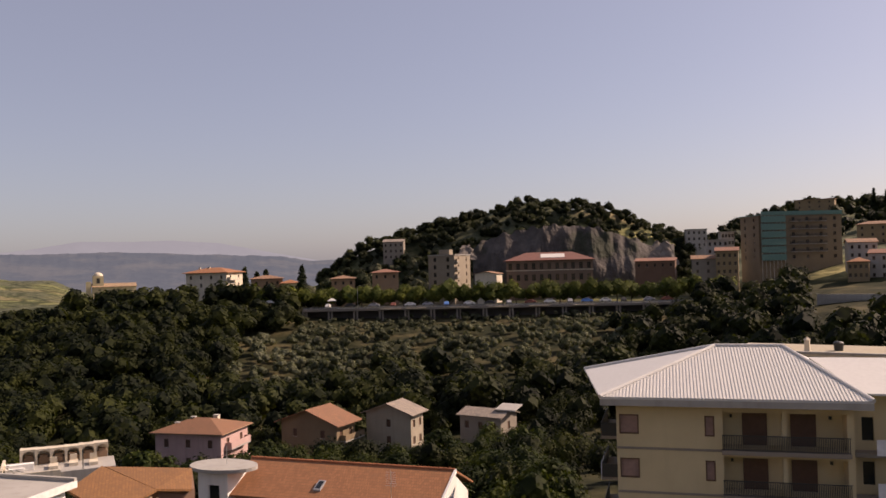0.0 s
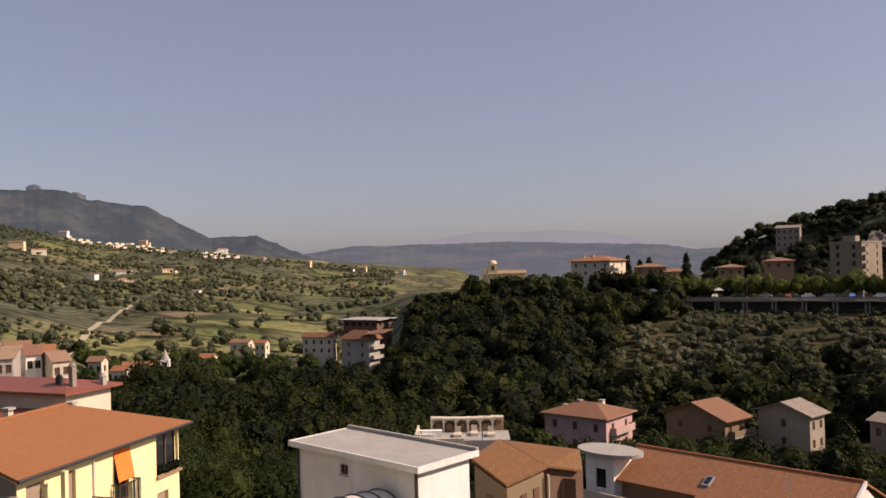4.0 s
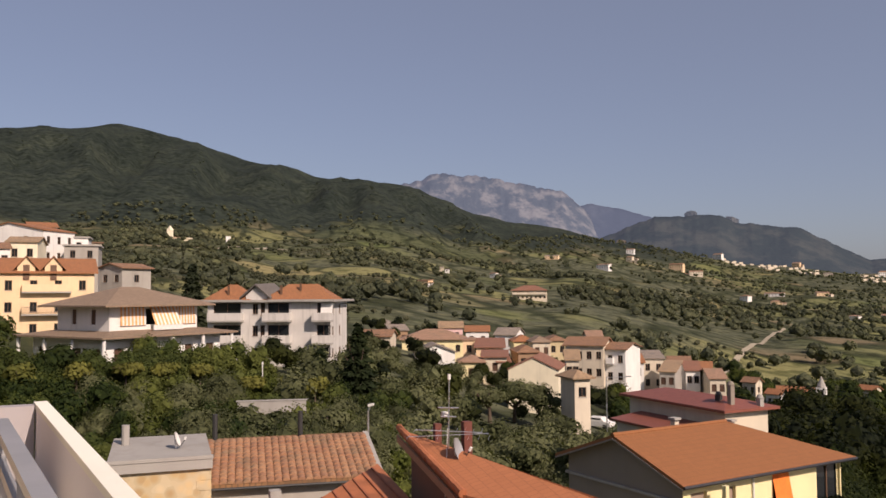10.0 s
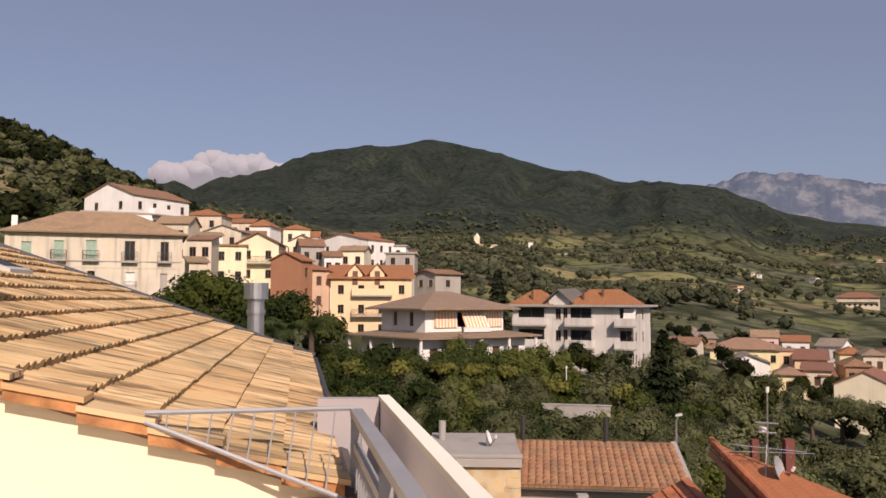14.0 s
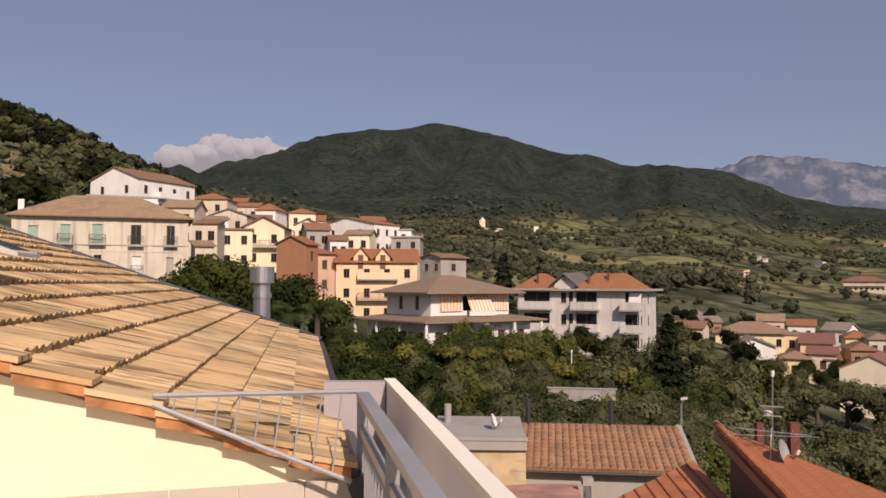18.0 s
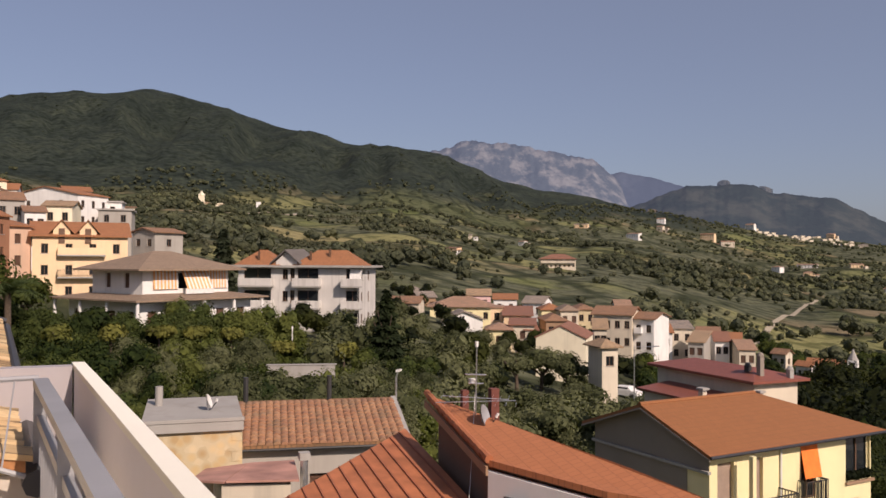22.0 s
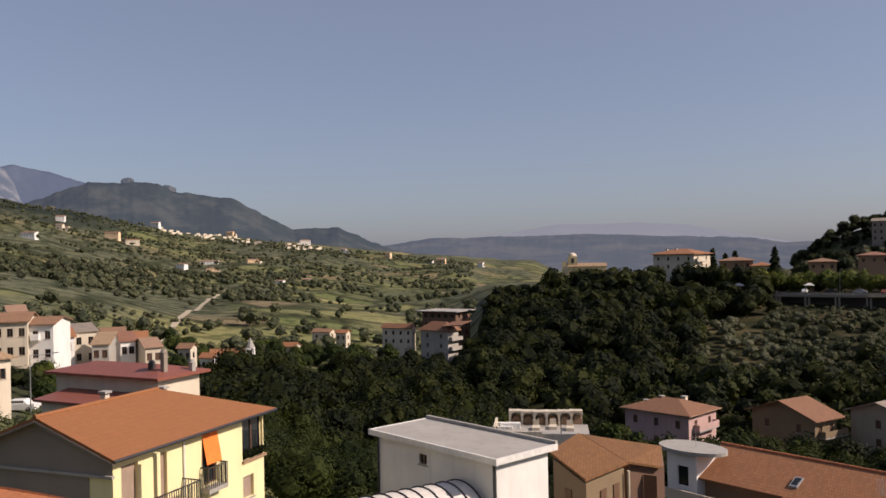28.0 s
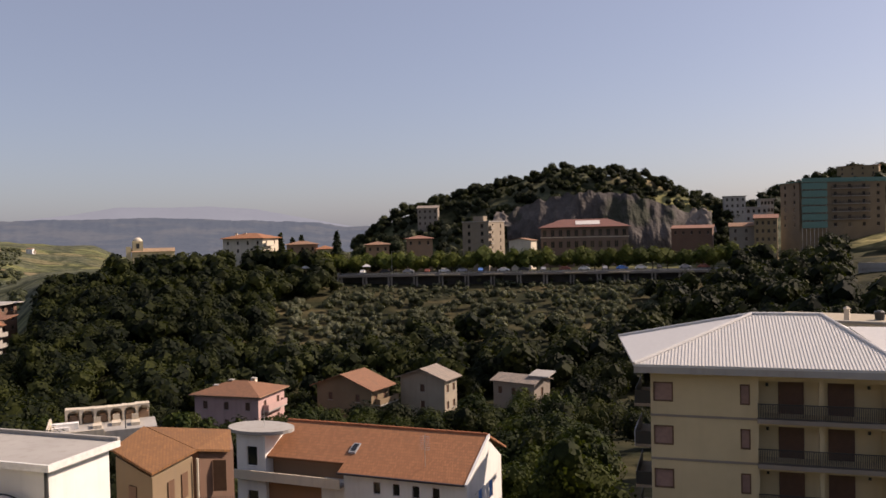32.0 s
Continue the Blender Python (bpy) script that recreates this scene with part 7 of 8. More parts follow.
scaffold_block()
# Greys and browns here put the shade of the ridge fronts into the walls.
for bl, br, d, el, wl, rf, kd in ((-18.0, -19.3, 420, 1.7, "grey", "concrete", "flat"), (-19.3, -20.6, 355, 0.95, "grey", "concrete", "flat"), (-18.3, -21.0, 330, -0.3, "taupe", "t_brown", "gable_x"), (-19.8, -21.2, 326, 0.2, "ochre", "t_red", "gable_x"),
                                  (-27.7, -29.3, 340, 0.5, "grey", "t_brown", "gable_x"), (-28.2, -30.5, 420, 1.6, "ochre", "t_brown", "hip"), (-24.7, -27.0, 560, 3.3, "ochre", "t_brown", "flat"), (-28.8, -31.0, 330, -0.2, "grey", "t_red", "gable_x"),
                                  (-27.6, -28.8, 322, -0.7, "ochre", "t_orange", "hip"), (-20.2, -21.0, 370, 1.45, "grey", "concrete", "flat"), (2.6, 1.2, 420, 1.45, "taupe", "t_grey", "gable_x")):
    square_house("ridge_house", "town house on the ridge with tiled roof", bl, br, d, el, 9, wl, rf, kd, skew=rng.uniform(-15, 10), rise=1.4, front=(4, 3), sort="dark", group="ridge houses", base=8)
vr, w_, d_, H_ = corner_house("ridge_villa", "white villa with orange hip roof and balcony on the ridge", 15.8, 13.2, 12.15, 318, -30, -0.35, "beige", "t_orange", "hip", rise=1.9, over=1.0, front=(4, 2), side=(2, 2), sort="dark",
                              balconies=[("r", 0.5, -2.7, 6, 1.4, "solid")], chimneys=[(3, 5, 0.8, 0.35, 1.2), (7, 5, 0.8, 0.35, 1.2)])
for bl, br, d, el, wl, rf in ((11.6, 9.5, 322, -0.85, "brown", "t_brown"), (9.6, 8.4, 318, -1.2, "yellow", "t_orange"), (6.2, 4.6, 325, -1.0, "brown", "t_brown"), (3.4, 1.6, 330, -0.65, "brown", "t_red")):
    square_house("ridge_cottage", "low house with broad roof among trees", bl, br, d, el, 9, wl, rf, "hip", rise=1.2, over=0.8, front=(3, 1), sort="dark", group="ridge houses", base=8)
for b, d, w in ((10.4, 301, 4.5), (6.2, 300, 3.2)):
    t = thing("kiosk", "small open kiosk with pale roof beside the road", "kiosk", (*polar(b, d)[:2], 4.2), b)
    part("roof", Geo().slab([(-w / 2, -1.5, 2.9), (w / 2, -1.5, 2.9), (0.3, 0, 3.7), (-0.3, 0, 3.7)], 0.15).slab([(w / 2, 1.5, 2.9), (-w / 2, 1.5, 2.9), (-0.3, 0.02, 3.7), (0.3, 0.02, 3.7)], 0.15), "sheet", t)
    for x in (-w / 2 + 0.3, w / 2 - 0.4):
        for y in (-1.3, 1.2):
            part("post", Geo().box((x, y, -2), (x + 0.12, y + 0.12, 2.85)), "wood", t)
street_lamp(4.45, 300, 3.0, 9.0, 0.6, 0)


def ridge_church():
    t = thing("ridge_church", "small stone church with domed bell turret on the ridge", "church", (*polar(20.2, 395)[:2], level(395, -1.7)), 24)
    part("nave", Geo().box((-9, 0, -8), (9, 8, 4.6)), "stoneyel", t)
    part("nave_roof", Geo().slab([(-9.4, -0.4, 4.6), (9.4, -0.4, 4.6), (9.4, 4, 6.1), (-9.4, 4, 6.1)], 0.2).slab([(9.4, 8.4, 4.6), (-9.4, 8.4, 4.6), (-9.4, 4.02, 6.1), (9.4, 4.02, 6.1)], 0.2), "t_sand", t)
    tw = part("turret", Geo().box((-8.8, 1, 4.7), (-4.4, 5.4, 9.4)), "stoneyel", t)
    g = Geo()
    for k in range(5):
        r0, r1 = 2.1 * math.cos(math.pi / 2 * k / 5), 2.1 * math.cos(math.pi / 2 * (k + 1) / 5)
        g.rod((-6.6, 3.2, 9.4 + 1.7 * math.sin(math.pi / 2 * k / 5)), (-6.6, 3.2, 9.4 + 1.7 * math.sin(math.pi / 2 * (k + 1) / 5)), r0, 14, max(0.02, r1))
    part("dome", g, "beige", tw)
    # Belfry shade is a dark plate set on the turret face.
    part("belfry_dark_plate", Geo().box((-7.3, 0.96, 6.2), (-5.9, 0.999, 8.4)), "dark", tw)
    part("side_turret", Geo().box((-11.6, 1, -8), (-9.6, 3, 7.0)), "stoneyel", t)


ridge_church()


def cliff():
    """A quarried rock face cut into the hill."""
    n, rows = 130, 26
    v, f = [], []
    for i in range(n + 1):
        b = -3.6 - 13.6 * i / n
        s = i / n
        top = EYE + 398 * math.tan(radians(0.8 + 1.5 * math.sin(math.pi * min(1, s * 1.15)) ** 0.6 * (1 - 0.55 * smooth((s - 0.55) / 0.45))))
        for k in range(rows + 1):
            h = k / rows
            q = noise.fractal(Vector((b * 0.8, h * 1.6, 3)), 1.3, 2.0, 5) * 6 + noise.fractal(Vector((b * 3, h * 5.0, 7)), 1.2, 2.0, 4) * 0.7
            d = 396 + 16 * h * h - 10 * math.sin(math.pi * s) + q * (0.5 + 0.3 * h)
            x, y, _ = polar(b, d)
            v.append((x, y, 3 + (top - 3) * h + (noise.noise(Vector((b * 2, 0, 0))) * 2 if k == rows else 0)))
    for i in range(n):
        for k in range(rows):
            a = i * (rows + 1) + k
            f.append((a, a + rows + 1, a + rows + 2, a + 1)[::-1])
    me = bpy.data.meshes.new("cliff")
    me.from_pydata(v, [], f)
    m, nt, b = nodes_of("cliff_rock")
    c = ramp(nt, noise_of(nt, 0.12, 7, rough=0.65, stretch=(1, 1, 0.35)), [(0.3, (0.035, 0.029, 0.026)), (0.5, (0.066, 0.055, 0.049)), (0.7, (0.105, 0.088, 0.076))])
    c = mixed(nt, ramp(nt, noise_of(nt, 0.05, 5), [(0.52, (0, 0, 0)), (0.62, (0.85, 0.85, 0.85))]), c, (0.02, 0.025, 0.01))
    nt.links.new(c, b.inputs["Base Color"])
    b.inputs["Roughness"].default_value = 0.95
    bumped(nt, b, noise_of(nt, 0.4, 6), 0.8, 1.0)
    M["cliff"] = m
    structure("cliff", me, "cliff", "grey brown quarried rock face with vertical scars")


cliff()


def rock_scar(name, label, b0, b1, d, e0, e1, seed):
    """A bare pale patch of fallen rock leaning on the foot of the cliff."""
    n, rows = 26, 14
    v, f = [], []
    for i in range(n + 1):
        s = i / n
        for k in range(rows + 1):
            h = k / rows
            half = (0.5 - 0.32 * h + 0.07 * noise.noise(Vector((h * 4, seed, 0)))) * (s * 2 - 1)
            b = (b0 + b1) / 2 + half * (b1 - b0) + 0.25 * noise.noise(Vector((s * 5, h * 5, seed)))
            q = d + 9 * h + 0.9 * noise.fractal(Vector((s * 4, h * 3, seed)), 1.2, 2.0, 4)
            v.append(polar(b, q, level(q, e0 + (e1 - e0) * h) + noise.noise(Vector((s * 3, h * 3, seed + 2)))))
    for i in range(n):
        for k in range(rows):
            a = i * (rows + 1) + k
            f.append((a, a + 1, a + rows + 2, a + rows + 1))
    me = bpy.data.meshes.new(name)
    me.from_pydata(v, [], f)
    structure(name, me, "scree", label)


M["scree"] = plaster("pale_scree", (0.17, 0.142, 0.118), 0.7, (0.07, 0.06, 0.05))
rock_scar("cliff_scree", "pale fallen rock at the foot of the cliff", -15.2, -17.5, 384, -0.6, 0.95, 3)
rock_scar("quarry_scar", "pale quarry face below the far castle hill", 54.9, 56.2, 2120, 2.7, 3.55, 5)
rock_scar("cliff_outcrop", "pale rock outcrop beside the cliff", -2.4, -3.9, 386, 0.1, 1.1, 8)


def right_terrace():
    t = thing("road_terrace", "beige terrace wall carrying a road with parked car", "wall", (*polar(-20.5, 92)[:2], level(92, -6.35) - 8), -33, kind="structure")
    part("wall", Geo().box((0, 0, -4), (26, 9, 8)), "beige", t)
    part("coping", Geo().box((-0.1, -0.1, 8.003), (26, 0.3, 8.25)), "concrete", t)
    # Flat dark plates stand in for the shade inside two openings.
    part("opening_dark_plate", Geo().box((9.6, -0.05, 4.6), (10.4, -0.004, 6.4)), "dark", t)
    part("opening_dark_plate", Geo().box((11.0, -0.05, 4.6), (11.5, -0.004, 6.4)), "dark", t)
    part("road", Geo().box((0, 0.31, 8.003), (26, 9, 8.05)), "path", t)
    p = thing("gate_post", "pale stone post at the roadside", "post", (*polar(-25.1, 93)[:2], level(92, -6.35)), -33)
    part("shaft", Geo().box((-0.25, -0.25, 0), (0.25, 0.25, 1.2)), "beige", p)
    part("cap", Geo().rod((0, 0, 1.2), (0, 0, 1.5), 0.4, 4, 0.05), "beige", p)
    q = thing("litter_bin", "dark bin standing on a terrace road", "bin", (*polar(-26.9, 94)[:2], level(92, -6.35) + 0.05), -30)
    part("body", Geo().rod((0, 0, 0), (0, 0, 0.8), 0.42, 10, 0.5), "dark", q)
    part("lid", Geo().rod((0, 0, 0.8), (0, 0, 0.95), 0.52, 10, 0.3), "dark", q)
    w = thing("arcade_wall", "long garden wall with arched openings, shade put into its grey", "wall", (*polar(-25.8, 262)[:2], level(262, -3.6)), -30)
    n = 9
    for i in range(n):
        x = i * 3.4
        # Grey render carries the shade on a white wall.
        part("panel", Geo().box((x, 0, -4), (x + 0.7, 0.4, 4.2)).box((x + 0.7, 0, 2.6), (x + 3.4, 0.4, 4.2)).box((x + 0.7, 0.3, -4), (x + 3.4, 0.4, 2.6)), "grey", w)
        part("niche", Geo().box((x + 0.9, 0.25, 0), (x + 3.2, 0.295, 2.4)), "grey", w)


right_terrace()


# ---- fields: roads, farmhouses, far villages, chapel, ruin ----
def sight(b, el, start=220.0):
    """The distance at which the land is met along a bearing and elevation."""
    d = start
    while d < 2150:
        x, y, _ = polar(b, d)
        if math.degrees(math.atan2(height(x, y) - EYE, d)) >= el:
            return d
        d *= 1.012
    return 2150.0


def lane(name, label, pts, width):
    g, row = Geo(), []
    for (b0, d0), (b1, d1) in zip(pts, pts[1:]):
        for i in range(14):
            s = i / 14
            row.append(polar(b0 + (b1 - b0) * s, d0 + (d1 - d0) * s)[:2])
    left, right = [], []
    for i, p in enumerate(row):
        q = row[min(i + 1, len(row) - 1)] if i + 1 < len(row) else row[i - 1]
        d = Vector((q[0] - p[0], q[1] - p[1])).normalized() * (1 if i + 1 < len(row) else -1)
        for lst, s in ((left, 1), (right, -1)):
            x, y = p[0] - d.y * s * width / 2, p[1] + d.x * s * width / 2
            lst.append((x, y, height(x, y) + 0.5))
    for i in range(len(row) - 1):
        g.face(left[i], right[i], right[i + 1], left[i + 1])
    structure(name, g, "path", label)


lane("road_field_lane", "pale gravel lane climbing through fields", ((50.7, 225), (49.6, 270), (48.6, 330), (47.4, 400), (46.0, 520), (45.3, 620)), 2.4)
lane("road_hill_track", "pale track across the hillside", ((85.5, 700), (83, 740), (80.5, 770), (78, 800)), 7)

far = [(60.7, 2.23, 26), (57.2, 1.61, 28), (55.2, 2.61, 14), (55.2, 2.11, 11), (52.4, 1.52, 28), (51.1, 1.07, 26), (49.6, 2.12, 18), (48.0, -0.65, 18), (46.1, -0.93, 20), (46.5, -0.37, 30), (43.4, -0.33, 18), (41.7, -1.79, 18), (39.8, -1.8, 16), (43.0, 0.87, 14), (44.8, 1.5, 14), (30.6, -0.61, 20), (27.7, -0.91, 10), (34.1, -0.22, 10), (37.2, 0.25, 12), (39.9, 0.87, 22), (69.5, 0.66, 24), (68.3, 1.51, 16), (64.5, 1.05, 14)]
for b, el, w in far:
    d = sight(b, el)
    x, y, _ = polar(b, d)
    k = d / 1459
    w *= k * rng.uniform(0.85, 1.05)
    dp, h = min(w, 9.0) * 0.8, rng.uniform(5.0, 6.4) * k * 1.1
    wl, rf = rng.choice(("white", "beige", "beige", "orange", "white")), rng.choice(("t_vil", "t_brown", "t_grey", "t_vil"))
    house("farmhouse", "distant farmhouse with tiled roof among fields", (x, y, height(x, y)), b + rng.uniform(-40, 15), w, dp, h, wl, rf, rng.choice(("gable_x", "hip", "mono")), 0.4, 0.28 * h,
          auto("f", w, h, max(2, int(w / 3.2)), 2, 0.16 * h, 0.24 * h, "dark", 0.46 * h, 0.16 * h), group="farmhouses", base=6, gutter=False)
    if rng.random() < 0.6:
        house("farm_shed", "low farm outbuilding with tiled roof", (x + rng.uniform(-1, 1) * 1.3 * w, y + rng.uniform(0, 12), height(x, y) - 0.5), b + rng.uniform(-40, 15), w * 0.5, dp * 0.7, h * 0.55, rng.choice(("beige", "old", "white")), rf,
              "gable_x", 0.3, 0.2 * h, [("f", w * 0.15, 0.1, w * 0.15, 0.35 * h, "dark")], group="farm sheds", base=6, gutter=False)
d = sight(62.0, -0.45)
x, y, _ = polar(63.0, d)
house("long_farm", "long farm building with red roof and white balconies", (x, y, height(x, y)), 60, 0.042 * d, 12, 0.009 * d, "beige", "t_red", "hip", 0.8, 0.006 * d, auto("f", 0.042 * d, 0.009 * d, 8, 2, 0.0025 * d, 0.0025 * d, "dark", 0.0045 * d), group="farmhouses", base=6, gutter=False,
      balconies=[("f", 0.5, 0.0045 * d, 0.04 * d, 1.2, "solid")])
g = Geo()
for i in range(95):
    b = rng.choice((rng.uniform(43.4, 49.4), rng.uniform(44.5, 48.5), rng.uniform(38.6, 41.0)))
    el = 1.3 + (b - 43.6) * 0.15 + rng.uniform(-0.28, 0.06)
    dd = sight(b, el)
    x, y, _ = polar(b, dd)
    z = height(x, y)
    w, h = rng.uniform(3.5, 8), rng.uniform(2, 3.6)
    g.box((x - w / 2, y - 5, z - 4), (x + w / 2, y + 5, z + h))
me = g.mesh("far_village")
me.materials.append(M["beige"])
tagged(new("far_village", me), "far white hillside village of tiny houses", "village", kind="stuff")


def chapel():
    d = sight(86.2, 3.6)
    at = (*polar(86.2, d)[:2], level(d, 3.42))
    t = thing("hill_chapel", "cream hillside chapel with slim bell tower", "church", at, 80)
    k = d / 760
    part("nave", Geo().box((0, 0, -8 * k), (20 * k, 9 * k, 5 * k)), "ivory", t)
    part("nave_roof", Geo().slab([(-0.5, -0.5, 5 * k), (20.5 * k, -0.5, 4 * k), (20.5 * k, 9.5 * k, 5 * k), (-0.5, 9.5 * k, 7 * k)], 0.4), "t_sand", t)
    part("bell_tower", Geo().box((-1 * k, 0, -8 * k), (4 * k, 5 * k, 12 * k)), "ivory", t)
    part("tower_roof", Geo().rod((1.5 * k, 2.5 * k, 12 * k), (1.5 * k, 2.5 * k, 16 * k), 3.2 * k, 4, 0.1), "ivory", t)
    part("annexe", Geo().box((20.1 * k, 1, -8 * k), (28 * k, 7 * k, 1.5 * k)), "ivory", t)
    s = thing("hill_shrine", "white wayside shrine tower with long terrace wall", "shrine", (*polar(82.35, d)[:2], level(d, 3.25)), 80)
    part("tower", Geo().box((-2 * k, -2 * k, -8 * k), (2 * k, 2 * k, 9 * k)), "white", s)
    part("terrace_wall", Geo().box((-30 * k, 0, -6 * k), (36 * k, 2, -0.6 * k)), "grey", s)
    part("terrace_wall", Geo().box((36 * k, -6 * k, -9 * k), (52 * k, -4 * k, -4.5 * k)), "stoneyel", s)


chapel()


def ruin():
    t = thing("castle_ruin", "dark ruined castle block on the far hilltop", "castle", (*polar(50.95, 3880)[:2], level(3880, 4.7)), 50)
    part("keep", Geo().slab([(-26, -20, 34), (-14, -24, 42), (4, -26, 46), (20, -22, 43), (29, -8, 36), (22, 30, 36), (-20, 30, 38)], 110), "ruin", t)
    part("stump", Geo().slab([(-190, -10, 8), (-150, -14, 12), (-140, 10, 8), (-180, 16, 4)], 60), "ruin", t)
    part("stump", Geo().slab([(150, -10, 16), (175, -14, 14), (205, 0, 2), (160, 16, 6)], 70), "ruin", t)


ruin()


def cloud():
    m, nt, b = nodes_of("cloud_glow")
    b.inputs["Base Color"].default_value = (0.12, 0.12, 0.125, 1)
    b.inputs["Roughness"].default_value = 1.0
    # Emission paints the cloud bright and flattens its shading.
    b.inputs["Emission Color"].default_value, b.inputs["Emission Strength"].default_value = (0.62, 0.61, 0.67, 1), 0.52
    rngc = random.Random(8)
    bm = bmesh.new()
    for i in range(26):
        s = i / 25
        bb = 98.2 + 8.8 * s
        e = 8.0 + 1.6 * math.sin(math.pi * min(1, s * 1.1)) * rngc.uniform(0.3, 1)
        r = rngc.uniform(65, 120)
        bmesh.ops.create_icosphere(bm, subdivisions=3, radius=r, matrix=Matrix.Translation(polar(bb, 4800, level(4800, e))) @ Matrix.Diagonal((1.5, 0.8, 0.62, 1)))
    for v in bm.verts:
        n = noise.fractal(v.co * 0.012, 1.0, 2.0, 5)
        v.co += Vector((n * 26, 0, n * 30))
    me = bpy.data.meshes.new("cloud")
    bm.to_mesh(me)
    bm.free()
    me.shade_smooth()
    me.materials.append(m)
    tagged(new("backdrop_cloud", me), "white cumulus cloud behind the hill", "cloud", kind="structure")


cloud()


# ---- trees and plants ----
M["l_olive3"] = leaf("silver_olive_leaves", (0.06, 0.067, 0.038), (0.135, 0.138, 0.09))
M["l_hedge"] = leaf("hedgerow_leaves", (0.06, 0.069, 0.042), (0.115, 0.121, 0.066))
M["l_garden"] = leaf("garden_tree_leaves", (0.018, 0.03, 0.007), (0.065, 0.08, 0.015), grain=2.2)
M["l_near_olive"] = leaf("grey_olive_leaves", (0.052, 0.06, 0.026), (0.13, 0.138, 0.068), grain=2.4)
# Bluish grey base colour stands for haze over the big hill.
M["l_far"] = leaf("hazed_hill_leaves", (0.036, 0.046, 0.034), (0.055, 0.066, 0.045))
M["l_hill"] = leaf("hill_oak_leaves", (0.012, 0.017, 0.007), (0.05, 0.056, 0.022))
M["l_cedar"] = leaf("cedar_needles", (0.035, 0.046, 0.026), (0.07, 0.082, 0.046))
M["l_ravine"] = leaf("ravine_leaves", (0.013, 0.021, 0.005), (0.05, 0.062, 0.012), grain=2.2)
M["l_plane"] = leaf("plane_leaves", (0.05, 0.065, 0.013), (0.12, 0.132, 0.026))


def protos(n, quads, size, leafsize, seed, lobes=8):
    return [cloud_of(quads, size, seed + i, lobes, leafsize) for i in range(n)]


def scatter(name, label, spots, shapes, material, kind_name):
    """Joins many crowns into one mesh; a spot is (x, y, z, scale)."""
    out = []
    rg = np.random.default_rng(len(spots))
    for i, (x, y, z, s) in enumerate(spots):
        a = rg.uniform(0, 6.28)
        c, sn = math.cos(a), math.sin(a)
        p = shapes[i % len(shapes)] * s
        out.append(np.stack([p[:, 0] * c - p[:, 1] * sn + x, p[:, 0] * sn + p[:, 1] * c + y, p[:, 2] + z], 1))
    me = mesh_of_quads(name, np.concatenate(out))
    me.materials.append(M[material])
    tagged(new(name, me), label, kind_name, kind="stuff")


def spots_in(b0, b1, d0, d1, n, keep, size, seed, lift=0.45):
    """Places in a stretch of land, even by area, with a test and a crown size range."""
    r, out, tries = random.Random(seed), [], 0
    while len(out) < n and tries < 40 * n:
        tries += 1
        b, d = r.uniform(b0, b1), math.sqrt(r.uniform(d0 * d0, d1 * d1))
        if not keep(b, d):
            continue
        x, y, _ = polar(b, d)
        s = r.uniform(*size)
        out.append((x, y, height(x, y) + s * lift * 2 + r.uniform(-0.35, 0.35) * s, s))
    return out


always = lambda b, d: True
patch = lambda b, d, k=0.02, t=0.0, s=0: noise.fractal(Vector((*polar(b, d)[:2], s)) * k, 1.0, 2.0, 4) > t
grove = lambda b, d: -13 + 6 * noise.noise(Vector((d * 0.03, 1, 0))) < b < 13 and 212 + 10 * noise.noise(Vector((b * 0.3, 5, 0))) < d < 268 + 5 * noise.noise(Vector((b * 0.4, 9, 0)))
clear = lambda b, d: (12 < b < 19 and 135 < d < 158) or (-1 < b < 10.5 and 139 < d < 160) or (-7 < b < -2 and 145 < d < 160) or (20 < b < 26.5 and 98 < d < 120)
O1 = protos(9, 230, (1.0, 1.0, 0.95), 0.09, 10, 5)
O2 = protos(8, 560, (1.0, 1.0, 1.0), 0.06, 30, 8)
O7 = protos(7, 1700, (1.0, 1.0, 1.0), 0.035, 110, 10)
O3 = protos(8, 40, (1.0, 1.0, 0.85), 0.19, 50, 2)
O4 = protos(6, 10, (1.0, 1.0, 0.7), 0.33, 70, 1)
O5 = protos(8, 120, (1.0, 1.0, 0.9), 0.125, 90, 3)
O6 = protos(6, 18, (1.0, 1.0, 0.8), 0.27, 95, 1)
oak = [s for s in spots_in(-34, 27.5, 165, 297, 860, lambda b, d: not grove(b, d) and not (-18 < b < 8.5 and d > 262) and not clear(b, d) and not (b < -25 and d > 200), (2.6, 6.2), 1)]
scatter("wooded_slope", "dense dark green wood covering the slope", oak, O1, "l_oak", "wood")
scatter("olive_grove", "grey-green olive trees spaced over a grassy terrace slope", spots_in(-14, 14, 208, 291, 430, grove, (1.6, 2.8), 2), O5, "l_olive3", "olive grove")
scatter("viaduct_scrub", "low olive scrub on the bank below the raised road", spots_in(-19, 9, 268, 292, 330, always, (0.9, 1.7), 74, 0.3), O5, "l_olive3", "scrub")
scatter("ravine_edge_trees", "leafy trees at the near edge of the ravine", spots_in(25, 47, 58, 112, 105, lambda b, d: b - 27 > -0.02 * (d - 60) and not (b > 40 and d < 75) and not clear(b, d), (2.2, 4.6), 43, 0.55), O7, "l_ravine", "wood")
scatter("ravine_wood", "tall dark trees filling the ravine", spots_in(23, 47, 105, 235, 290, lambda b, d: b - 27 > -0.02 * (d - 60) and not (b > 40 and d < 75) and not clear(b, d) and not (b > 38 and d > 200), (3.4, 6.2), 3, 0.55), O2, "l_oak", "wood")
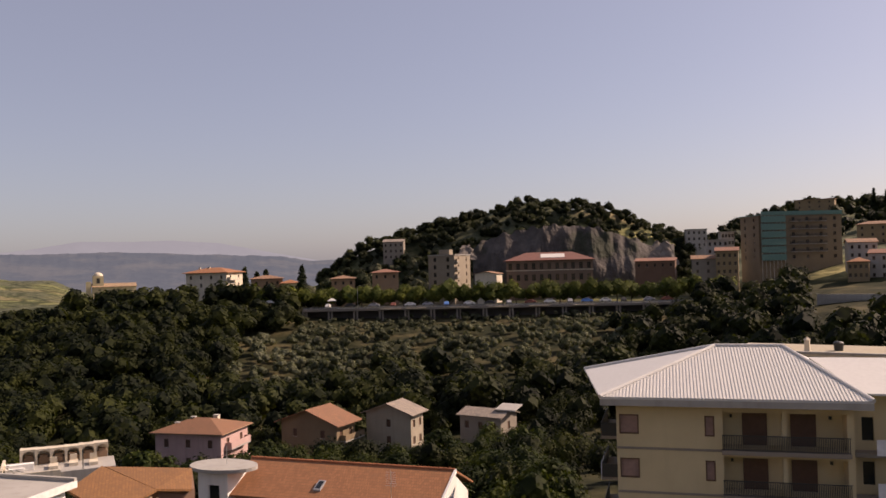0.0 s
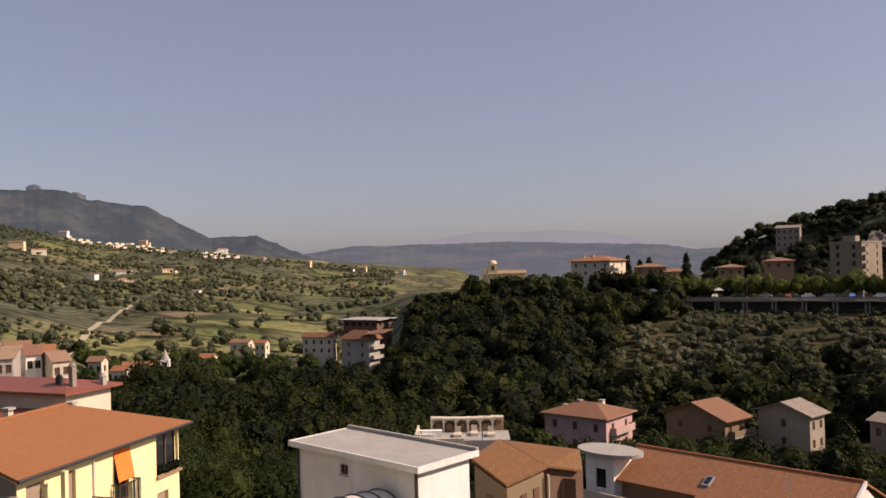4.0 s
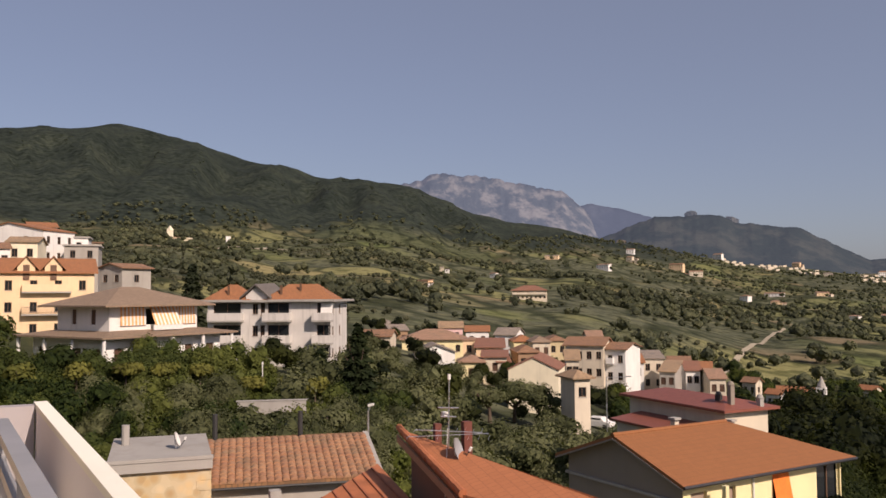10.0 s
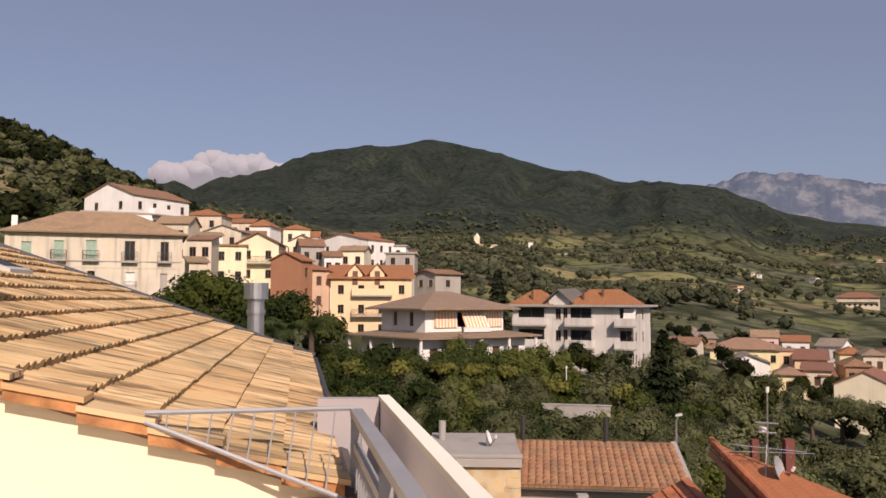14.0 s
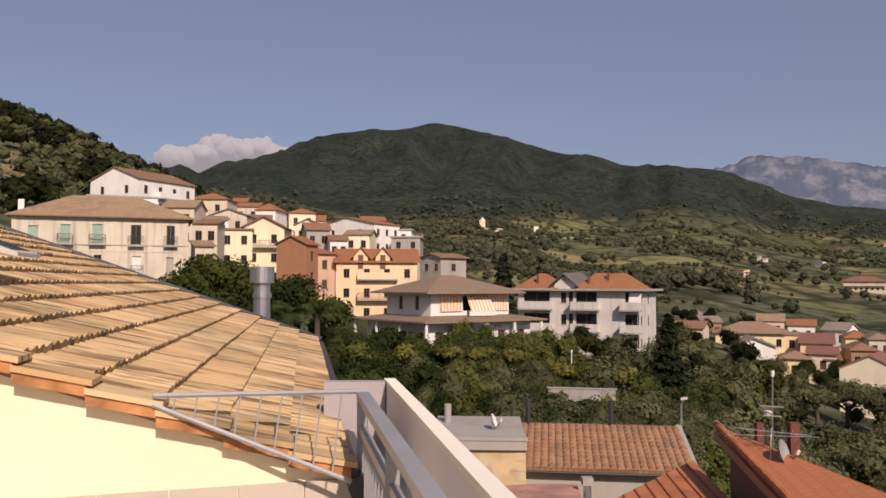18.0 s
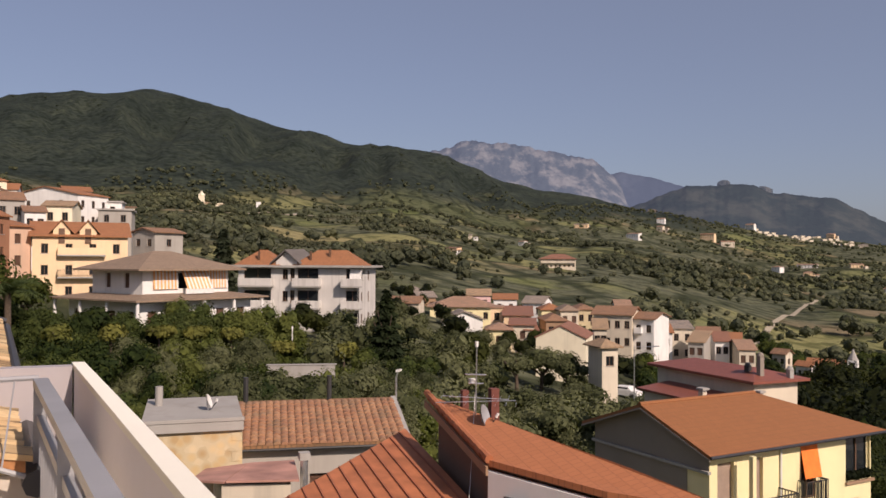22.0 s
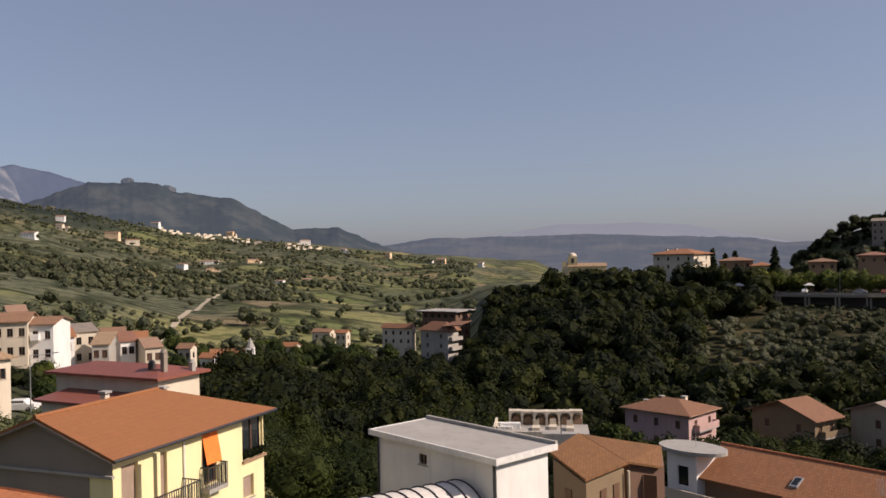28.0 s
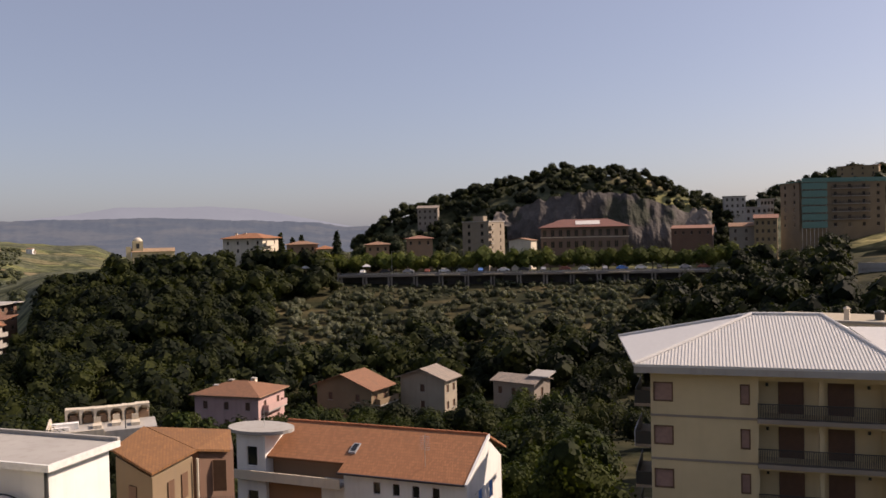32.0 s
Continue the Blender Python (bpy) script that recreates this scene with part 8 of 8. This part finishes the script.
scatter("stream_trees", "leafy trees along the stream below the tenements", spots_in(28.5, 49, 205, 288, 150, lambda b, d: not (43 < b < 46 and d > 215), (2.4, 4.4), 44, 0.5), O1, "l_garden", "wood")
scatter("tenement_trees", "tall trees below the tenements", spots_in(26, 36, 195, 243, 60, always, (3.0, 5.0), 47, 0.75), O1, "l_oak", "wood")
scatter("block_trees", "green trees crowding the slope beside the apartment block", spots_in(-9.6, -1, 68, 102, 48, always, (2.0, 3.8), 46, 0.5), O2, "l_ravine", "wood")
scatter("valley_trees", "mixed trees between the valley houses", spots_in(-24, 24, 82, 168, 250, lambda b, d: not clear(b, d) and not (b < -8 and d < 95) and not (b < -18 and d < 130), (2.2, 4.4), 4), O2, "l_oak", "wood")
scatter("hill_wood", "wooded crown of the rocky hill", spots_in(-20, 7, 392, 462, 900, lambda b, d: d > 410 or b > -3.5 or b < -16.5, (1.8, 4.4), 5), O5, "l_hill", "wood")
scatter("house_front_trees", "leafy trees standing before the valley houses", spots_in(-8, 19.5, 124, 137, 85, always, (2.5, 3.6), 71, 0.5), O2, "l_ravine", "wood")
scatter("cliff_top_trees", "large dark trees over the rock face", spots_in(-13.5, -3.2, 402, 428, 46, always, (3.6, 6.0), 72, 0.3), O1, "l_oak", "wood")
scatter("hill_scrub", "scrub on the flank of the rocky hill", spots_in(-3.5, 8, 335, 420, 330, always, (1.8, 3.6), 6), O3, "l_olive", "scrub")
scatter("right_hill_wood", "trees on the hill above the town", spots_in(-36, -18, 470, 720, 420, always, (3, 5.5), 7), O3, "l_oak", "wood")
scatter("ridge_trees", "trees along the ridge top", spots_in(5, 26.5, 292, 345, 210, lambda b, d: not (12 < b < 16 and d > 308) and not (8 < b < 11.8 and d > 312) and not (b < 8.6 and d < 312), (2.6, 4.4), 8), O5, "l_oak", "wood")
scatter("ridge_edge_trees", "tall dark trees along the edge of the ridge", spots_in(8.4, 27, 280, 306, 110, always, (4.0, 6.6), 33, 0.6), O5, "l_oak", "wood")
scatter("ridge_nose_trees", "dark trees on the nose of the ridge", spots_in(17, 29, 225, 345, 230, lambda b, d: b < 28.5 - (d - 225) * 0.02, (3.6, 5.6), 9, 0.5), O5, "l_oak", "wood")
wood = lambda b, d: patch(b, d, 0.006, 0.02, 3)
hedge = lambda b, d: abs(noise.noise(Vector((*polar(b, d)[:2], 0)) * 0.011)) < 0.035 or patch(b, d, 0.008, 0.22, 9)
scatter("field_hedges", "hedgerow trees and copses between fields", spots_in(28, 106, 240, 900, 2400, lambda b, d: hedge(b, d) and not (90 < b and d < 260), (1.6, 4.0), 11), O3, "l_hedge", "hedgerow")
scatter("field_olives", "olive orchards in rows on the valley slopes", spots_in(46, 106, 215, 900, 3400, lambda b, d: patch(b, d, 0.007, 0.08, 21) and not (90 < b and d < 240), (0.9, 1.7), 12), O6, "l_olive", "olive orchard")
scatter("far_copses", "distant copses and hedges on the hillside", spots_in(28, 106, 850, 1700, 2600, lambda b, d: (hedge(b, d) or wood(b, d)) and height(*polar(b, d)[:2]) < 125, (2.0, 4.4), 13), O4, "l_hedge", "wood")
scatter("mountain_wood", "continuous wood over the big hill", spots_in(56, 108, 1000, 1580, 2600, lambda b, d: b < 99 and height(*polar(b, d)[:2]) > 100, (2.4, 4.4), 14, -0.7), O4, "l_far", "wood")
scatter("left_hill_olives", "olive and oak scrub on the steep hill", spots_in(104, 124, 190, 640, 950, lambda b, d: b > 108 or d > 260, (2.0, 4.0), 15), O3, "l_near_olive", "scrub")
scatter("left_hill_oaks", "oaks on the steep hill", spots_in(105, 124, 180, 640, 500, lambda b, d: patch(b, d, 0.01, 0.0, 4), (2.6, 5.0), 16), O3, "l_oak", "scrub")
scatter("terrace_olives", "olive trees on terraces below the houses", spots_in(55, 92, 38, 66, 140, lambda b, d: d > 46 or b < 70 and d > 44, (1.0, 2.3), 17), O7, "l_near_olive", "olive grove")
scatter("village_trees", "trees scattered between village houses", spots_in(48, 78, 66, 135, 120, lambda b, d: not (55 < b < 60 and d > 88) and not (d > 106 and b < 64.5), (1.4, 2.8), 18), O2, "l_near_olive", "trees")
scatter("village_green", "dark trees scattered between village houses", spots_in(47, 80, 70, 210, 110, lambda b, d: not (56 < b < 65 and d < 125), (1.6, 3.0), 19), O1, "l_oak", "trees")
scatter("lane_trees", "green trees along the lane below the village houses", spots_in(48.5, 60, 118, 147, 70, lambda b, d: not (56.5 < b < 58.2), (1.5, 2.7), 73, 0.5), O2, "l_garden", "trees")
scatter("garden_shrubs", "dense bright garden shrubs below the villa", spots_in(72, 97, 56, 72, 120, always, (0.8, 1.7), 20), O2, "l_lime", "shrubs")
scatter("villa_shrubs", "bank of flowering shrubs in front of the villa", spots_in(78, 98, 70.5, 77, 115, always, (1.0, 1.8), 61, 0.66), O2, "l_lime", "shrubs")
scatter("verandah_shrubs", "leafy shrubs along the verandah", spots_in(79.5, 88, 76.5, 81, 42, always, (1.2, 1.9), 62, 0.8), O2, "l_lime", "shrubs")
scatter("garden_dark_shrubs", "dark garden bushes below the villa", spots_in(70, 99, 48, 73, 60, always, (1.2, 2.3), 23), O2, "l_garden", "shrubs")
scatter("slope_grass_bushes", "low bushes on the slope below the gardens", spots_in(58, 96, 34, 60, 130, lambda b, d: not (70 < b and d < 37), (0.5, 1.2), 22), O1, "l_lime", "shrubs")


def tree(name, label, b, d, h, width, material, seed, shape="round", quads=700, z=None, trunk=0.3, group="", leafsize=None):
    """One tree: tapered trunk with limbs, and a crown of leaves."""
    x, y, _ = polar(b, d)
    z = height(x, y) if z is None else z
    t = thing(name, label, "tree", (x, y, z), 0, group)
    r = random.Random(seed)
    tr = Geo().rod((0, 0, -0.5), (0, 0, h * 0.45), trunk, 8, trunk * 0.6)
    for i in range(5):
        a = r.uniform(0, 6.28)
        tr.rod((0, 0, h * r.uniform(0.25, 0.42)), (math.cos(a) * width * 0.3, math.sin(a) * width * 0.3, h * r.uniform(0.55, 0.75)), trunk * 0.45, 6, trunk * 0.15)
    ls = leafsize or 0.05 * h
    if shape == "cone":
        rg = np.random.default_rng(seed)
        u = rg.uniform(0, 1, quads) ** 0.7
        a = rg.uniform(0, 6.28, quads)
        tier = 0.75 + 0.25 * np.sin(u * 40)
        rad = width / 2 * u * tier * rg.uniform(0.55, 1.05, quads)
        p = np.stack([rad * np.cos(a), rad * np.sin(a), h * (1 - 0.9 * u)], 1)
        o = np.stack([np.cos(a), np.sin(a), rg.normal(-0.35, 0.25, quads)], 1) * ls
        s = np.stack([-np.sin(a), np.cos(a), rg.normal(0, 0.4, quads)], 1) * ls * 0.5
        crown = np.stack([p - s, p + o * 0.6 - s * 0.4, p + o, p + s], 1).reshape(-1, 3)
        tr.rod((0, 0, h * 0.4), (0, 0, h * 0.96), trunk * 0.6, 6, 0.03)
    elif shape == "column":
        crown = cloud_of(quads, (width / 2, width / 2, h * 0.5), seed, 10, ls) + np.array((0, 0, h * 0.54))
    elif shape == "broad":
        crown = cloud_of(quads, (width / 2, width / 2, h * 0.52), seed, 9, ls) + np.array((0, 0, h * 0.56))
    else:
        crown = cloud_of(quads, (width / 2, width / 2, h * 0.36), seed, 10, ls) + np.array((0, 0, h * 0.66))
    part("trunk", tr, "bark", t)
    part("crown", mesh_of_quads("crown", crown), material, t)
    return t


def palm(b, d, h, seed):
    x, y, _ = polar(b, d)
    t = thing("palm_tree", "bushy palm with arching fronds in a garden", "palm tree", (x, y, height(x, y)), 0, "palms")
    part("trunk", Geo().rod((0, 0, -0.4), (0, 0, h), 0.28, 10, 0.22), "bark", t)
    r = random.Random(seed)
    for i in range(26):
        a, up = 2.4 * i, r.uniform(0.15, 1.2)
        g, n, ln = Geo(), 8, r.uniform(2.2, 3.0)
        pts = []
        for k in range(n + 1):
            s = k / n
            rr, zz = ln * s * math.cos(up * (1 - 0.4 * s)), h + ln * s * math.sin(up) - 1.6 * s * s
            pts.append(Vector((rr * math.cos(a), rr * math.sin(a), zz)))
        side = Vector((-math.sin(a), math.cos(a), 0))
        for k in range(n):
            w0, w1 = 0.42 * math.sin(math.pi * min(1, (k + 0.6) / (n + 0.6))), 0.42 * math.sin(math.pi * min(1, (k + 1.6) / (n + 0.6)))
            for sg in (1, -1):
                for q in (0.0, 0.5):
                    p, p2 = pts[k].lerp(pts[k + 1], q), pts[k].lerp(pts[k + 1], q + 0.3)
                    tip = p2 + side * sg * (w0 + w1) + (pts[k + 1] - pts[k]) * 0.8 - Vector((0, 0, 0.25))
                    g.face(p, p2, tip)
        part("frond", g, "l_olive2", t)


M["l_olive2"] = leaf("palm_fronds", (0.06, 0.085, 0.03), (0.12, 0.15, 0.06))
for i, (b, d, h) in enumerate(((97.4, 70, 4.6), (99.2, 69, 4.2), (100.6, 70, 3.6))):
    palm(b, d, h, i)
for i, (b, d, h, w) in enumerate(((103.6, 82, 9.0, 9.0), (101.2, 76, 8.0, 8.0), (105.2, 88, 8.5, 7.0), (98.8, 84, 7.5, 8.0), (96.6, 80, 6.0, 6.0), (100.0, 72, 5.0, 5.0), (102.4, 66, 5.5, 6.0), (92.6, 74, 4.5, 4.5), (106.6, 78, 7.0, 7.0), (104.5, 70, 6.5, 6.5))):
    tree("garden_tree", "leafy dark green garden tree", b, d, h, w, "l_garden", 100 + i, "round", 1300, trunk=0.25, group="garden trees", leafsize=0.2)
for i, (b, d, h, w, lab) in enumerate(((73.6, 78, 7.6, 4.4, "dark conifer beside apartments"), (84.6, 150, 12, 6.0, "broad grey-green conifer behind the villa"), (76.2, 84, 4.6, 4.4, "rounded dark conifer in the garden"))):
    tree("conifer", lab, b, d, h, w, "l_cedar" if d > 100 else "l_pine", 140 + i, "cone", 1800, trunk=0.22, group="conifers", leafsize=0.55 if d < 100 else 0.9)
for i, (b, d, h, w) in enumerate(((8.2, 312, 15.5, 6), (12.0, 345, 14, 5), (11.2, 348, 12, 5), (10.6, 350, 13, 4.5), (-29.2, 560, 16, 4), (-29.9, 565, 14, 4), (-30.6, 560, 15, 4))):
    tree("ridge_conifer", "tall dark conifer standing over the ridge", b, d, h, w, "l_pine", 160 + i, "cone", 700, z=(height(*polar(b, d)[:2]) + (2 if d < 400 else 0)), trunk=0.3, group="ridge conifers", leafsize=1.2)
for i, (b, d, h, w) in enumerate(((5.8, 335, 12, 12), (4.2, 400, 11, 8))):
    tree("umbrella_pine", "broad dark pine on the ridge", b, d, h, w, "l_pine", 170 + i, "round", 800, trunk=0.4, leafsize=0.7)
for i in range(34):
    b = 12.0 - 0.98 * i + rng.uniform(-0.2, 0.2)
    if b > -30:
        tree("plane_tree", "bright green clipped plane tree along the raised road", b, 303 / max(0.9, math.cos(radians(b + 6))) - 4, rng.uniform(9.0, 11.5), rng.uniform(9.0, 12.0), "l_plane", 200 + i, "broad", 520, z=3.2, trunk=0.25, group="plane trees", leafsize=0.36)
for i, (b, d, h, w) in enumerate(((18.6, 118, 10, 3.0), (19.3, 122, 11.5, 3.2), (17.2, 128, 9, 4), (25.9, 135, 11, 3.0), (21.4, 128, 5, 1.8), (22.8, 130, 4, 1.8))):
    tree("poplar", "slim upright poplar near the niche arcade", b, d, h, w, "l_garden", 260 + i, "column", 700, trunk=0.2, group="poplars", leafsize=0.35)
for i, (b, d, h, w) in enumerate(((27.0, 128, 12, 8), (10.9, 142, 7, 5), (7.0, 120, 6, 7), (2.0, 118, 6, 6), (-8.2, 80, 8, 5), (11.0, 128, 8, 7), (6.6, 132, 7, 6), (15.5, 126, 7, 7), (18.2, 131, 9, 6), (-0.8, 128, 8, 7), (-4.0, 105, 7, 8), (-6.5, 96, 6, 7), (4.5, 100, 7, 8), (12.5, 108, 7, 7))):
    tree("valley_tree", "sunlit green tree in the valley", b, d, h, w, "l_ravine", 280 + i, "round", 1000, trunk=0.25, group="valley trees", leafsize=0.27)
for i, (b, d, h, w) in enumerate(((78.0, 68, 2.6, 2.6), (76.5, 67, 2.8, 2.6), (91.5, 66, 2.6, 3.0), (86.0, 70, 2.2, 3.4), (84.0, 71, 2.4, 3.0), (94.6, 62, 2.8, 2.6), (88.6, 69, 2.2, 3.0), (80.6, 69, 2.0, 2.6))):
    tree("mimosa_bush", "yellow-green rounded bush in the garden", b, d, h, w, "l_yellow", 300 + i, "round", 600, z=height(*polar(b, d)[:2]) + 1.3, trunk=0.1, group="yellow bushes", leafsize=0.16)
for i, (b, d, h, w) in enumerate(((63.0, 58, 5.5, 6.5), (65.2, 52, 5.0, 6.0), (61.0, 64, 5.5, 6.5), (59.5, 70, 5.0, 5.5), (67.6, 50, 4.2, 5.0), (69.5, 56, 4.6, 5.0), (62.0, 48, 4.0, 5.0), (81.0, 54, 3.4, 4.0), (78.4, 55, 3.6, 4.4), (84.0, 53, 3.2, 4.0), (75.6, 56, 3.6, 4.2), (61.2, 100, 6.0, 7.0), (62.9, 102, 6.0, 7.5), (59.9, 88, 4.0, 5.0), (64.6, 96, 5.0, 6.0))):
    tree("olive_tree", "old spreading olive tree on the slope", b, d, h, w, "l_near_olive", 320 + i, "round", 1300, trunk=0.28, group="olive trees", leafsize=0.15)
tree("roadside_oak", "round dark oak above the roofs", 47.3, 120, 13, 9, "l_oak", 340, "round", 1700, trunk=0.35, leafsize=0.42)
tree("roadside_oak", "tall oak above the roofs", 48.6, 130, 12, 7, "l_oak", 341, "column", 1500, trunk=0.35, leafsize=0.42)


def hedge_and_walls():
    g = Geo()
    t = thing("garden_wall", "weathered concrete garden retaining wall", "wall", (*polar(81.6, 58.5)[:2], level(58.5, -7.9)), 77, kind="structure")
    part("wall", Geo().box((0, 0, -2), (4.6, 0.4, 0.85)), "concrete", t)
    part("coping", Geo().box((-0.1, -0.05, 0.853), (4.7, 0.45, 0.9)), "concrete", t)
    h = thing("clipped_hedge", "dark clipped hedge in front of the villa", "hedge", (*polar(97.5, 74)[:2], height(*polar(97.5, 74)[:2])), 90)
    rg = np.random.default_rng(4)
    n = 4200
    p = np.stack([rg.uniform(0, 9, n), rg.uniform(-0.6, 0.6, n), rg.uniform(0, 1.7, n)], 1)
    face = rg.integers(0, 3, n)
    p[face == 0, 1] = -0.6
    p[face == 1, 2] = 1.7
    a = rg.normal(size=(n, 3)) * 0.1
    b = rg.normal(size=(n, 3)) * 0.1
    part("leaves", mesh_of_quads("leaves", np.stack([p - a, p - b, p + a, p + b], 1).reshape(-1, 3)), "l_oak", h)
    part("core", Geo().box((0, -0.5, -0.5), (9, 0.5, 1.6)), "l_oak", h)
    s = thing("garden_lamp", "small white garden post lamp", "lamp", (*polar(80.0, 70)[:2], level(70, -4.9)), 0)
    part("post", Geo().rod((0, 0, -1), (0, 0, 0.3), 0.04, 8), "frame", s)
    part("head", Geo().rod((0, 0, 0.3), (0, 0, 0.5), 0.09, 10, 0.06), "frame", s)


hedge_and_walls()
